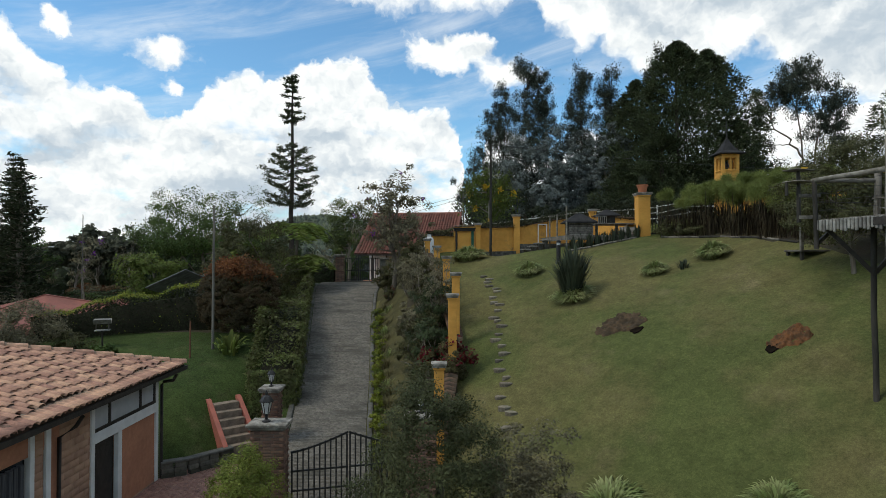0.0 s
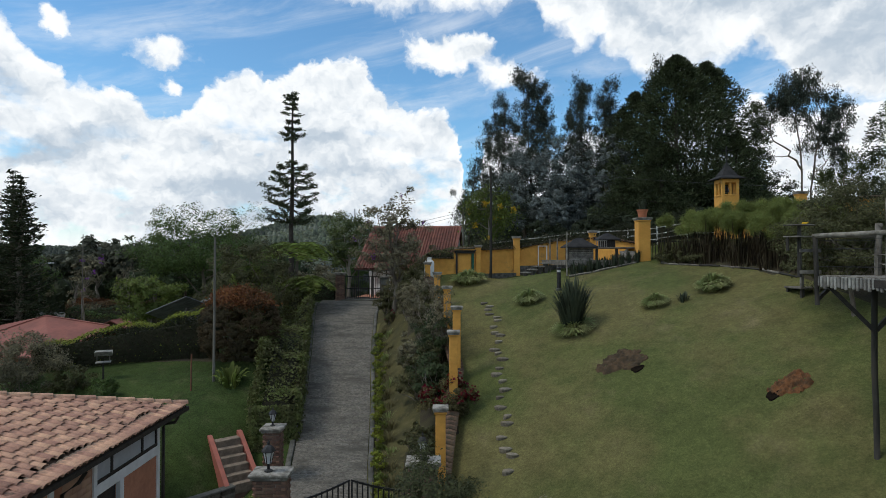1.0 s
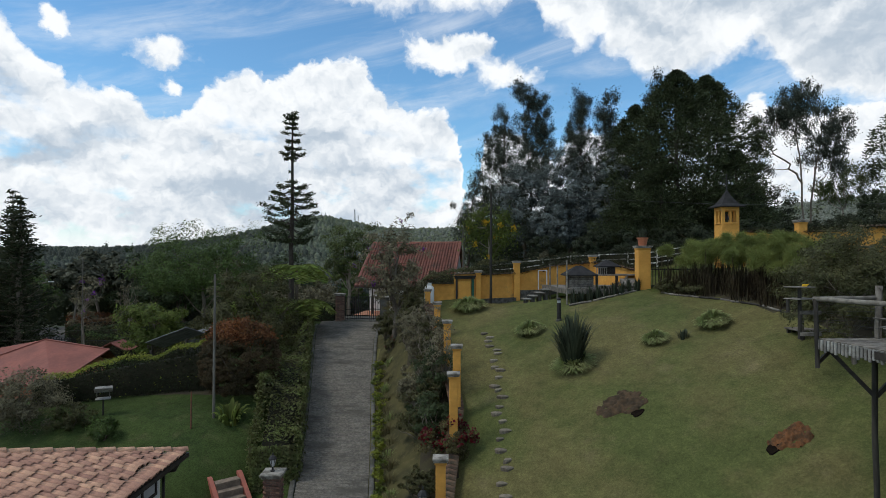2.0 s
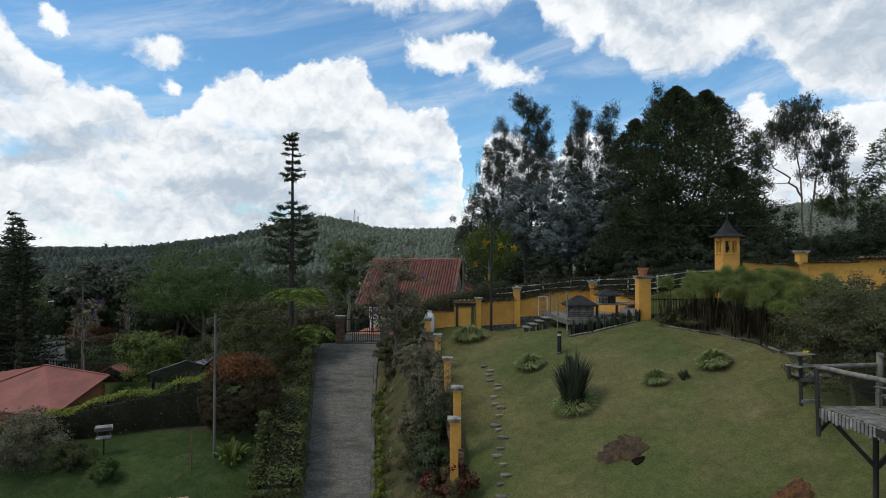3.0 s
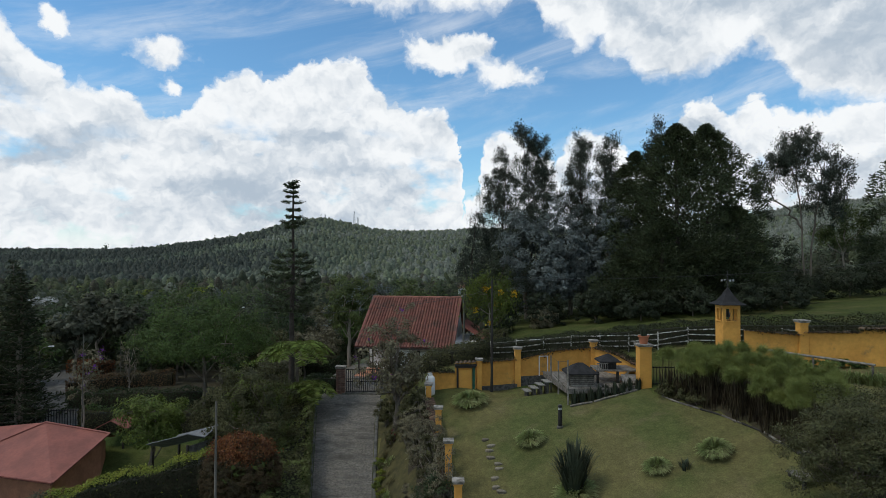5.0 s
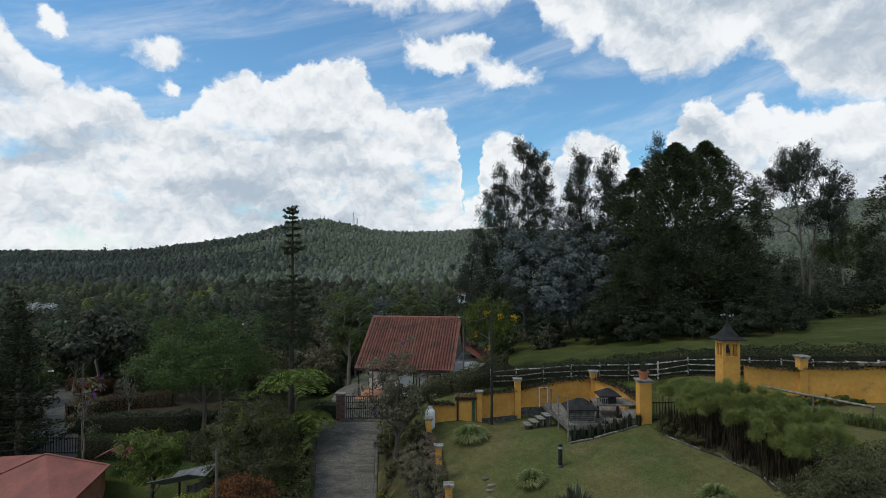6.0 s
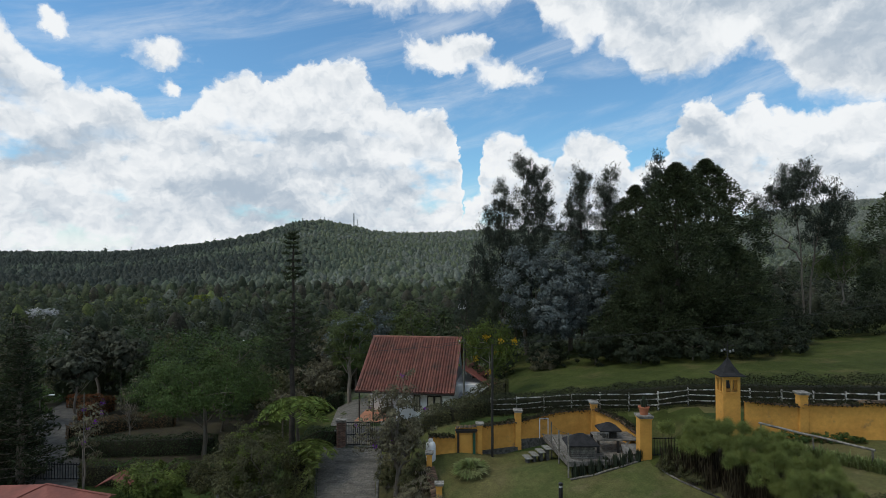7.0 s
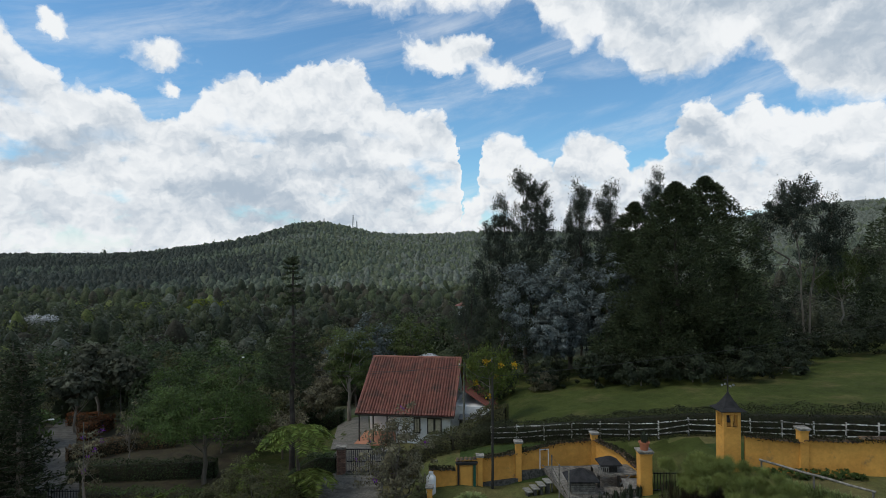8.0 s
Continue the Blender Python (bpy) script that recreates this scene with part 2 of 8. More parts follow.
M_MORTAR = material("mortar", (0.24, 0.20, 0.17), (0.15, 0.13, 0.11), 5.0, 0.95)
M_TILE = material("weathered barrel tile", (0.62, 0.35, 0.235), (0.48, 0.255, 0.17), 3.0, 0.85, 0.35, 25.0, third=(0.17, 0.125, 0.09), third_scale=3.6, third_range=(0.50, 0.66), rand=0.26, grain=((14.0, 0.8, 1.2),))
M_TILE_RED = material("red roof tile", (0.26, 0.105, 0.078), (0.18, 0.075, 0.056), 2.0, 0.8, 0.3, 25.0, third=(0.10, 0.065, 0.052), third_scale=0.9, third_range=(0.45, 0.75), rand=0.12)
M_ROOFSHEET = material("faded red roofing sheet", (0.255, 0.088, 0.065), (0.20, 0.072, 0.055), 0.8, 0.7, 0.1, 12.0, grain=((0.5, 0.86, 1.14), (6.0, 0.9, 1.1)))
M_DARKWOOD = material("dark stained timber", (0.025, 0.021, 0.018), (0.045, 0.037, 0.03), 6.0, 0.6, 0.3, 40.0)
M_GREYWOOD = material("weathered grey timber", (0.205, 0.188, 0.16), (0.10, 0.09, 0.075), 5.0, 0.85, 0.4, 40.0, stretch=(1, 1, 1), rand=0.25)
M_BLACK = material("black painted steel", (0.012, 0.012, 0.013), (0.03, 0.028, 0.026), 8.0, 0.45, metal=0.0)
M_TERRA = material("terracotta", (0.42, 0.15, 0.075), (0.33, 0.12, 0.06), 4.0, 0.8, 0.2, 30.0)
M_SLATE = material("dark slate sheet", (0.030, 0.029, 0.029), (0.016, 0.016, 0.016), 3.0, 0.8, 0.2, 20.0, spec=0.2)
M_STONE = material("stepping stone", (0.215, 0.185, 0.14), (0.105, 0.095, 0.07), 7.0, 0.9, 0.8, 20.0, rand=0.3)
M_BARK = material("grey brown bark", (0.10, 0.08, 0.06), (0.17, 0.15, 0.12), 3.0, 0.9, 0.8, 12.0, stretch=(1, 1, 0.2))
M_BARK_PALE = material("pale eucalyptus bark", (0.30, 0.26, 0.21), (0.17, 0.14, 0.11), 2.0, 0.85, 0.5, 10.0, stretch=(1, 1, 0.2))
M_GALV = material("galvanised metal", (0.42, 0.43, 0.44), (0.30, 0.31, 0.32), 6.0, 0.4, metal=0.7)
M_PATIO = material("patio brick paving", (0.27, 0.135, 0.10), (0.19, 0.10, 0.08), 3.0, 0.85, 0.3, 20.0, rand=0.15)
M_REDEARTH = material("dug red earth", (0.17, 0.072, 0.028), (0.07, 0.04, 0.02), 5.0, 0.95, 1.0, 12.0)
M_DARKEARTH = material("dark damp earth", (0.085, 0.055, 0.03), (0.04, 0.03, 0.018), 5.0, 0.95, 1.0, 15.0)

L_DARK = leaves("dark evergreen leaves", (0.055, 0.075, 0.032), (0.036, 0.052, 0.024))
L_PINE = leaves("pine needles", (0.068, 0.085, 0.040), (0.042, 0.053, 0.027))
L_NORFOLK = leaves("dense dark pine needles", (0.042, 0.053, 0.025), (0.026, 0.033, 0.017))
L_EUC = leaves("eucalyptus leaves", (0.072, 0.085, 0.064), (0.042, 0.052, 0.037))
L_SILVER = leaves("silvery blue leaves", (0.185, 0.213, 0.202), (0.084, 0.101, 0.095))
L_MID = leaves("mid green leaves", (0.085, 0.13, 0.034), (0.05, 0.08, 0.025))
L_FRESH = leaves("fresh green leaves", (0.138, 0.172, 0.038), (0.08, 0.105, 0.026))
L_LIME = leaves("lime green leaves", (0.23, 0.25, 0.035), (0.12, 0.15, 0.025))
L_OLIVE = leaves("olive brown leaves", (0.098, 0.096, 0.042), (0.058, 0.06, 0.027))
L_RUST = leaves("rust red new leaves", (0.20, 0.078, 0.032), (0.11, 0.055, 0.026))
L_GREYTWIG = leaves("grey twiggy leaves", (0.192, 0.174, 0.108), (0.113, 0.102, 0.064))
L_STRAP = leaves("variegated strap leaves", (0.15, 0.195, 0.06), (0.25, 0.265, 0.115))
L_AGAVE = leaves("dark grey-green sword leaves", (0.06, 0.072, 0.045), (0.035, 0.045, 0.03))
L_RED = leaves("dark red flowers", (0.15, 0.012, 0.022), (0.08, 0.01, 0.018))
L_PURPLE = leaves("purple flowers", (0.20, 0.05, 0.32), (0.14, 0.03, 0.24))
L_YELLOW = leaves("yellow flowers", (0.70, 0.42, 0.03), (0.55, 0.35, 0.03))


def woods_leaves(name, shades, grain=1.2):
    """Leaves of far woods; every tree has a shade of its own, carried by the mesh."""
    m = leaves(name, shades[0], shades[0], rand=0.15)
    n = m.node_tree
    at = n.nodes.new("ShaderNodeAttribute")
    at.attribute_name = "shade"
    ramp = n.nodes.new("ShaderNodeValToRGB")
    ramp.color_ramp.interpolation = "CONSTANT"
    while len(ramp.color_ramp.elements) < len(shades):
        ramp.color_ramp.elements.new(0.5)
    for i, c in enumerate(shades):
        ramp.color_ramp.elements[i].position = i / len(shades)
        ramp.color_ramp.elements[i].color = (*c, 1)
    n.links.new(at.outputs["Fac"], ramp.inputs[0])
    tc = next(k for k in n.nodes if k.bl_idname == "ShaderNodeTexCoord")
    spots = n.nodes.new("ShaderNodeTexNoise")
    spots.inputs["Scale"].default_value, spots.inputs["Detail"].default_value, spots.inputs["Roughness"].default_value = grain, 3.0, 0.7
    n.links.new(tc.outputs["Object"], spots.inputs["Vector"])
    amount = n.nodes.new("ShaderNodeMapRange")
    amount.inputs[1].default_value, amount.inputs[2].default_value, amount.inputs[3].default_value, amount.inputs[4].default_value = 0.3, 0.7, 0.45, 1.5
    n.links.new(spots.outputs["Fac"], amount.inputs[0])
    dapple = n.nodes.new("ShaderNodeMix")
    dapple.data_type, dapple.blend_type = "RGBA", "MULTIPLY"
    dapple.inputs[0].default_value = 1.0
    n.links.new(ramp.outputs[0], dapple.inputs[6])
    n.links.new(amount.outputs[0], dapple.inputs[7])
    hsv = next(k for k in n.nodes if k.bl_idname == "ShaderNodeHueSaturation")
    n.links.new(dapple.outputs[2], hsv.inputs["Color"])
    return m


L_VALLEY = woods_leaves("valley wood crowns", [(0.029, 0.035, 0.020), (0.038, 0.047, 0.026), (0.050, 0.047, 0.031), (0.050, 0.061, 0.034), (0.066, 0.078, 0.038), (0.056, 0.069, 0.034), (0.099, 0.111, 0.083), (0.133, 0.155, 0.050)])
# Paler and bluer than the valley crowns: distance haze put into the colour.
L_HILL = woods_leaves("hill wood crowns with haze in their colour", [(0.065, 0.076, 0.061), (0.080, 0.095, 0.076), (0.102, 0.121, 0.088), (0.125, 0.150, 0.103), (0.151, 0.174, 0.125), (0.178, 0.204, 0.125), (0.200, 0.218, 0.174)], 0.45)
# Sunlight on the hill's foot, put in as a brightened copy of L_VALLEY.
L_VALLEY_LIT = woods_leaves("valley wood crowns with light in their colour", [(0.042, 0.051, 0.029), (0.055, 0.068, 0.038), (0.072, 0.068, 0.045), (0.072, 0.088, 0.049), (0.096, 0.113, 0.055), (0.081, 0.100, 0.049), (0.144, 0.161, 0.120), (0.193, 0.225, 0.072)])
L_SCRUB = woods_leaves("scrub crowns", [(0.05, 0.058, 0.034), (0.07, 0.078, 0.046), (0.06, 0.06, 0.04), (0.09, 0.10, 0.06), (0.12, 0.12, 0.085)])
L_WHITE = leaves("white blossom", (0.60, 0.60, 0.60), (0.42, 0.43, 0.42))


# ---------------------------------------------------------------- mesh helpers
def thing(name, at=(0, 0, 0), turn=0.0, label="", category="", group="", kind=""):
    ob = new(name)
    ob.empty_display_size = 0.2
    ob.matrix_world = pose(*at, 0, 0, turn)
    return tagged(ob, label, category, group, kind)


def link_mesh(name, me, mat, parent=None, label=""):
    if mat is not None:
        for m in (mat if isinstance(mat, (list, tuple)) else [mat]):
            me.materials.append(m)
    ob = new(name, me)
    if parent is not None:
        ob.parent = parent
    if label:
        ob["label"] = label
    return ob


def part(name, bm, mat, parent=None, label="", smooth=False):
    me = bpy.data.meshes.new(name)
    bm.to_mesh(me)
    bm.free()
    if smooth:
        me.polygons.foreach_set("use_smooth", [True] * len(me.polygons))
    return link_mesh(name, me, mat, parent, label)


def soup(name, verts, quads, mat, parent=None, label="", smooth=False):
    """A mesh out of arrays of corners and four-cornered faces."""
    verts = np.asarray(verts, dtype=np.float32).reshape(-1, 3)
    quads = np.asarray(quads, dtype=np.int32).reshape(-1, 4)
    me = bpy.data.meshes.new(name)
    me.vertices.add(len(verts))
    me.vertices.foreach_set("co", verts.ravel())
    me.loops.add(quads.size)
    me.loops.foreach_set("vertex_index", quads.ravel())
    me.polygons.add(len(quads))
    me.polygons.foreach_set("loop_start", np.arange(0, quads.size, 4, dtype=np.int32))
    if smooth:
        me.polygons.foreach_set("use_smooth", np.ones(len(quads), dtype=bool))
    me.update(calc_edges=True)
    return link_mesh(name, me, mat, parent, label)


def box(bm, x0, x1, y0, y1, z0, z1, bevel=0.0, m=None):
    vs = [bm.verts.new(Vector((x, y, z)) if m is None else m @ Vector((x, y, z))) for z in (z0, z1) for x, y in ((x0, y0), (x1, y0), (x1, y1), (x0, y1))]
    fs = [bm.faces.new([vs[i] for i in f]) for f in ((3, 2, 1, 0), (4, 5, 6, 7), (0, 1, 5, 4), (1, 2, 6, 5), (2, 3, 7, 6), (3, 0, 4, 7))]
    if bevel:
        edges = list({e for f in fs for e in f.edges})
        bmesh.ops.bevel(bm, geom=edges, offset=bevel, segments=1, affect="EDGES", profile=0.5)
    return bm


def boxes(*dims, bevel=0.0, m=None):
    bm = bmesh.new()
    for d in dims:
        box(bm, *d, bevel=bevel, m=m)
    return bm


def beam(bm, a, b, wide, high, up=(0, 0, 1)):
    """A bar with a rectangular section from a to b."""
    a, b = Vector(a), Vector(b)
    d = (b - a)
    side = d.cross(Vector(up))
    if side.length < 1e-5:
        side = Vector((1, 0, 0))
    side.normalize()
    u = side.cross(d).normalized()
    vs = []
    for p in (a, b):
        for s, t in ((-1, -1), (1, -1), (1, 1), (-1, 1)):
            vs.append(bm.verts.new(p + side * s * wide / 2 + u * t * high / 2))
    for f in ((3, 2, 1, 0), (4, 5, 6, 7), (0, 1, 5, 4), (1, 2, 6, 5), (2, 3, 7, 6), (3, 0, 4, 7)):
        bm.faces.new([vs[i] for i in f])
    return bm


def lathe(profile, sides=16, at=(0, 0, 0)):
    """A turned body from (radius, height) pairs."""
    bm = bmesh.new()
    rings = []
    for r, z in profile:
        rings.append([bm.verts.new((at[0] + r * math.cos(2 * math.pi * i / sides), at[1] + r * math.sin(2 * math.pi * i / sides), at[2] + z)) for i in range(sides)])
    for a, b in zip(rings, rings[1:]):
        for i in range(sides):
            bm.faces.new((a[i], a[(i + 1) % sides], b[(i + 1) % sides], b[i]))
    bm.faces.new(rings[0][::-1])
    bm.faces.new(rings[-1])
    return bm


def tube(points, radii, sides=6):
    """Corners and faces of a tapered tube along points."""
    pts = np.asarray(points, float)
    n = len(pts)
    rad = np.interp(np.linspace(0, 1, n), np.linspace(0, 1, len(radii)), radii)
    tang = np.gradient(pts, axis=0)
    tang /= np.linalg.norm(tang, axis=1)[:, None] + 1e-9
    ref = np.where(np.abs(tang[:, 2:3]) > 0.9, [[1.0, 0, 0]], [[0, 0, 1.0]])
    u = np.cross(tang, ref)
    u /= np.linalg.norm(u, axis=1)[:, None] + 1e-9
    v = np.cross(tang, u)
    ang = np.linspace(0, 2 * np.pi, sides, endpoint=False)
    ring = pts[:, None] + rad[:, None, None] * (np.cos(ang)[None, :, None] * u[:, None] + np.sin(ang)[None, :, None] * v[:, None])
    verts = ring.reshape(-1, 3)
    i, j = np.meshgrid(np.arange(n - 1), np.arange(sides), indexing="ij")
    k = (j + 1) % sides
    quads = np.stack([i * sides + j, i * sides + k, (i + 1) * sides + k, (i + 1) * sides + j], -1).reshape(-1, 4)
    return verts, quads


def join(chunks):
    verts, quads, at = [], [], 0
    for v, q in chunks:
        v = np.asarray(v, float).reshape(-1, 3)
        verts.append(v)
        quads.append(np.asarray(q).reshape(-1, 4) + at)
        at += len(v)
    return np.concatenate(verts), np.concatenate(quads)


def blades(points, size, rng, along=None, aspect=0.45, spread=1.0, vary=0.4, normal=None, jitter=0.42):
    """One four-cornered leaf at each point. along: the leaves' main direction."""
    p = np.asarray(points, float).reshape(-1, 3)
    n = len(p)
    d = rng.normal(size=(n, 3))
    if along is not None:
        d = d * spread * 0.6 + np.asarray(along, float)
    d /= np.linalg.norm(d, axis=1)[:, None] + 1e-9
    face = rng.normal(size=(n, 3))
    if normal is not None:
        face = np.asarray(normal, float) + jitter * face
        face /= np.linalg.norm(face, axis=1)[:, None] + 1e-9
        d = d - face * np.sum(d * face, 1)[:, None]
        d /= np.linalg.norm(d, axis=1)[:, None] + 1e-9
    s = np.cross(d, face)
    s /= np.linalg.norm(s, axis=1)[:, None] + 1e-9
    ln = (size * (1 + vary * (rng.random(n) * 2 - 1)))[:, None]
    a, b = p - d * ln * 0.5, p + d * ln * 0.5
    mid = p + np.cross(d, s) * ln * 0.08
    verts = np.stack([a, mid + s * ln * aspect * 0.5, b, mid - s * ln * aspect * 0.5], 1).reshape(-1, 3)
    return verts, np.arange(4 * n).reshape(-1, 4)


# ---------------------------------------------------------------- the lie of the land
DRIVE_Y = (-60, 8, 12, 15, 20, 24, 28.5, 32, 36, 41, 46, 52, 60, 80, 140, 300)
DRIVE_Z = (-1.0, 0.3, 0.6, 0.95, 1.95, 2.75, 3.95, 4.8, 5.45, 5.85, 5.7, 5.0, 4.2, 2.5, -3, -8)
LEFT_Y = (-60, 18.3, 18.9, 20.7, 23.4, 26, 28, 31, 40, 55, 80, 140, 300)
LEFT_Z = (0.78, 0.78, 1.3, 2.65, 3.95, 4.3, 4.2, 3.3, 3.1, 3.0, 0.5, -5, -9)
FAR_Y = (-60, 18.3, 18.9, 20.7, 23.4, 26.3, 27.5, 31, 40, 55, 80, 140, 300)
FAR_Z = (0.78, 0.78, 1.3, 2.65, 3.9, 4.0, 2.6, 1.2, 3.2, 3.6, 0.8, -5, -9)


def sstep(v, a, b):
    t = np.clip((v - a) / (b - a), 0, 1)
    return t * t * (3 - 2 * t)


def drive_left(y):
    return np.interp(y, (5, 15, 18, 22, 26, 30, 34, 38.5, 41, 47), (-3.6, -4.3, -4.85, -5.45, -6.0, -6.7, -7.45, -8.3, -8.5, -8.6))


def drive_right(y):
    return np.interp(y, (5, 15, 19.8, 23.7, 28.8, 35.7, 41, 47), (-1.2, -2.0, -2.6, -3.0, -3.6, -4.25, -4.4, -5.0))


def drive_mid(y):
    return (drive_left(y) + drive_right(y)) / 2


def drive_half(y):
    return (drive_right(y) - drive_left(y)) / 2


def drive_z(y):
    return sum(np.interp(y + d, DRIVE_Y, DRIVE_Z) for d in (-1.5, -0.75, 0, 0.75, 1.5)) / 5


def wall_x(y):
    """The line of the garden wall between the drive's bank and the lawn."""
    return np.interp(y, (8, 17, 22.2, 27, 33), (-0.6, -0.15, 0.4, -0.1, -1.0))


def lawn_z(x, y):
    x, y = np.clip(x, -1.2, 14), np.clip(y, 9, 33.5)
    return -8.10 + 0.74 * x + 0.682 * y - 0.00617 * y * y - 0.0189 * x * y - 0.6 * sstep(y, 31.0, 33.3) * sstep(x, 0.5, 3.5)


def border_x(y):
    return np.interp(y, (10, 15, 22, 25.8, 27.9, 30), (13.4, 13.4, 13.0, 12.2, 11.1, 10.3))


def field_z(x, y):
    return 8.35 + 0.115 * np.clip(x, -20, 20) + 0.07 * (np.clip(x, 20, 45) - 20) - 0.022 * (np.clip(y, 39, 60) - 39)


def height(x, y):
    """Height of the ground, near and far."""
    x, y = np.asarray(x, float), np.asarray(y, float)
    zd = drive_z(y)
    # the garden on the slope, with the terrace behind its border and the field behind the wall
    lawn = lawn_z(x, y)
    terrace = 9.75 + 0.03 * (x - 15)
    lawn = lawn + (np.maximum(terrace, lawn) - lawn) * sstep(x - border_x(y), 2.0, 4.2)
    lawn = lawn + (field_z(x, y) - lawn) * sstep(y, 34.2, 37.5)
    away = sstep(y, 62, 160)
    right = lawn * (1 - away) + (-6.0 + 0.05 * np.clip(x, -50, 400)) * away
    back = np.clip((x + 8.2) * 1.15, -0.6, 1.6) * (1 - sstep(y, 20.5, 24))
    lx = np.interp(y - back, LEFT_Y, LEFT_Z)
    fx = np.interp(y - back, FAR_Y, FAR_Z)
    left = fx + (lx - fx) * sstep(x, -20, -11.5)
    s = x - drive_mid(y)
    ww = wall_x(y) - drive_mid(y)
    top = ww * 0.96
    hw = drive_half(y)
    bank = sstep(s, hw + 0.2, np.maximum(top, hw + 0.5))
    shift = sstep(y, 34.5, 40)
    bank = bank * (1 - shift) + sstep(s, 2.2 + 3.5 * sstep(y, 41, 45), 6.0 + 8 * sstep(y, 41, 45)) * shift
    z = np.where(s > 0, zd + (right - zd) * bank, zd + (left - zd) * sstep(-s, hw + 0.2, hw + 1.9 + 3 * shift))
    z = z - 0.06 * (np.abs(s) < hw + 0.2) * (y < 47)
    # the valley's floor and the wooded hills
    wood = sstep(y, 110, 420)
    crest = 1600.0
    a = x / np.maximum(y, 1.0)
    prof = 0.007 + 0.050 * np.exp(-((a + 0.215) / 0.12) ** 2) + 0.012 * np.exp(-((a + 0.07) / 0.07) ** 2) + 0.010 * np.exp(-((a + 0.40) / 0.09) ** 2) + 0.033 * sstep(a, -0.12, 0.06) + 0.05 * sstep(a, 0.3, 0.75)
    rise = sstep(y, 250, crest) ** 1.3
    hill = -10 + (prof * crest + 30) * rise
    fall = sstep(y, crest, 3400)
    hill = hill * (1 - fall) + fall * (prof * 3400 * 0.6)
    z = z * (1 - wood) + hill * wood
    # a nearer rise with scrub on the far side of the field
    z = z + 24 * sstep(a, 0.42, 0.75) * sstep(y, 75, 330) * (1 - sstep(y, 500, 1500))
    return z


def axis(lo, a, b, hi, step, grow=1.09):
    mid = list(np.arange(a, b + 1e-6, step))
    up, s = [b], step
    while up[-1] < hi:
        s *= grow
        up.append(up[-1] + s)
    dn, s = [a], step
    while dn[-1] > lo:
        s *= grow
        dn.append(dn[-1] - s)
    return np.array(dn[:0:-1] + mid + up[1:])


gx, gy = axis(-3600, -36, 40, 3600, 0.45), axis(-400, 6, 62, 4800, 0.45, 1.07)
GX, GY = np.meshgrid(gx, gy)
rng = np.random.default_rng(3)
GZ = height(GX, GY) + rng.normal(size=GX.shape) * 0.012 * (np.abs(GX - drive_mid(GY)) > 1.8)
ni, nj = GX.shape
ii, jj = np.meshgrid(np.arange(ni - 1), np.arange(nj - 1), indexing="ij")
gq = np.stack([ii * nj + jj, ii * nj + jj + 1, (ii + 1) * nj + jj + 1, (ii + 1) * nj + jj], -1).reshape(-1, 4)
ground = soup("ground", np.stack([GX, GY, GZ], -1), gq, [M_GRASS, M_SOIL, M_WOODFLOOR, M_FIELD, M_SHADEGRASS, M_BANKGRASS], smooth=True)
cx, cy = (GX[:-1, :-1] + GX[1:, 1:]) / 2, (GY[:-1, :-1] + GY[1:, 1:]) / 2
s = cx - drive_mid(cy)
zone = np.zeros(cx.shape, int)
zone[(cx > drive_right(cy) + 0.2) & (cx < wall_x(cy) - 1.3) & (cy < 41)] = 5
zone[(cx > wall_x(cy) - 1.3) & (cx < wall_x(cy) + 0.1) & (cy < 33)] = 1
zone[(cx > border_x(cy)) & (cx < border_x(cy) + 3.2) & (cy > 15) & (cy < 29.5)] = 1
# The left lawn's shade comes from the darker grass, zone 4.
zone[(cx < -5) & (cy > 18) & (zone == 0)] = 4
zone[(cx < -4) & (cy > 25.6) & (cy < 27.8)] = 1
zone[(cx < -15) & (cy > 31) & (cy < 40)] = 3
zone[(cy > 66) | ((cx < -9) & (cy > 39)) | ((cx < 8) & (cy > 62))] = 2
zone[(cx < -9) & (cy > 39) & (cy < 66)] = 4
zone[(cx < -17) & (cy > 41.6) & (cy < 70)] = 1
zone[(cx < -8) & (cx > -17) & (cy > 47) & (cy < 62)] = 3
zone[(cx > 2) & (cy > 37) & (zone == 0)] = 3
zone[(cx > 0.8) & (cx < 15) & (cy > 34.2) & (cy < 38.6 - 0.2 * cx)] = 4
zone[(cx >= 15) & (cx < 36) & (cy > 30.6 - 0.2 * (cx - 15)) & (cy < 37.2 - 0.15 * cx)] = 4
zone[(cx > 10.3) & (cx < 15.5) & (cy > 29.2) & (cy < 38.6 - 0.2 * cx)] = 3
zone[cy < 6] = 2
ground.data.polygons.foreach_set("material_index", zone.ravel().astype(np.int32))
tagged(ground, "sloping mown lawn, planted banks and wooded valley floor", "ground", kind="structure")


def gz(x, y):
    return float(height(x, y))


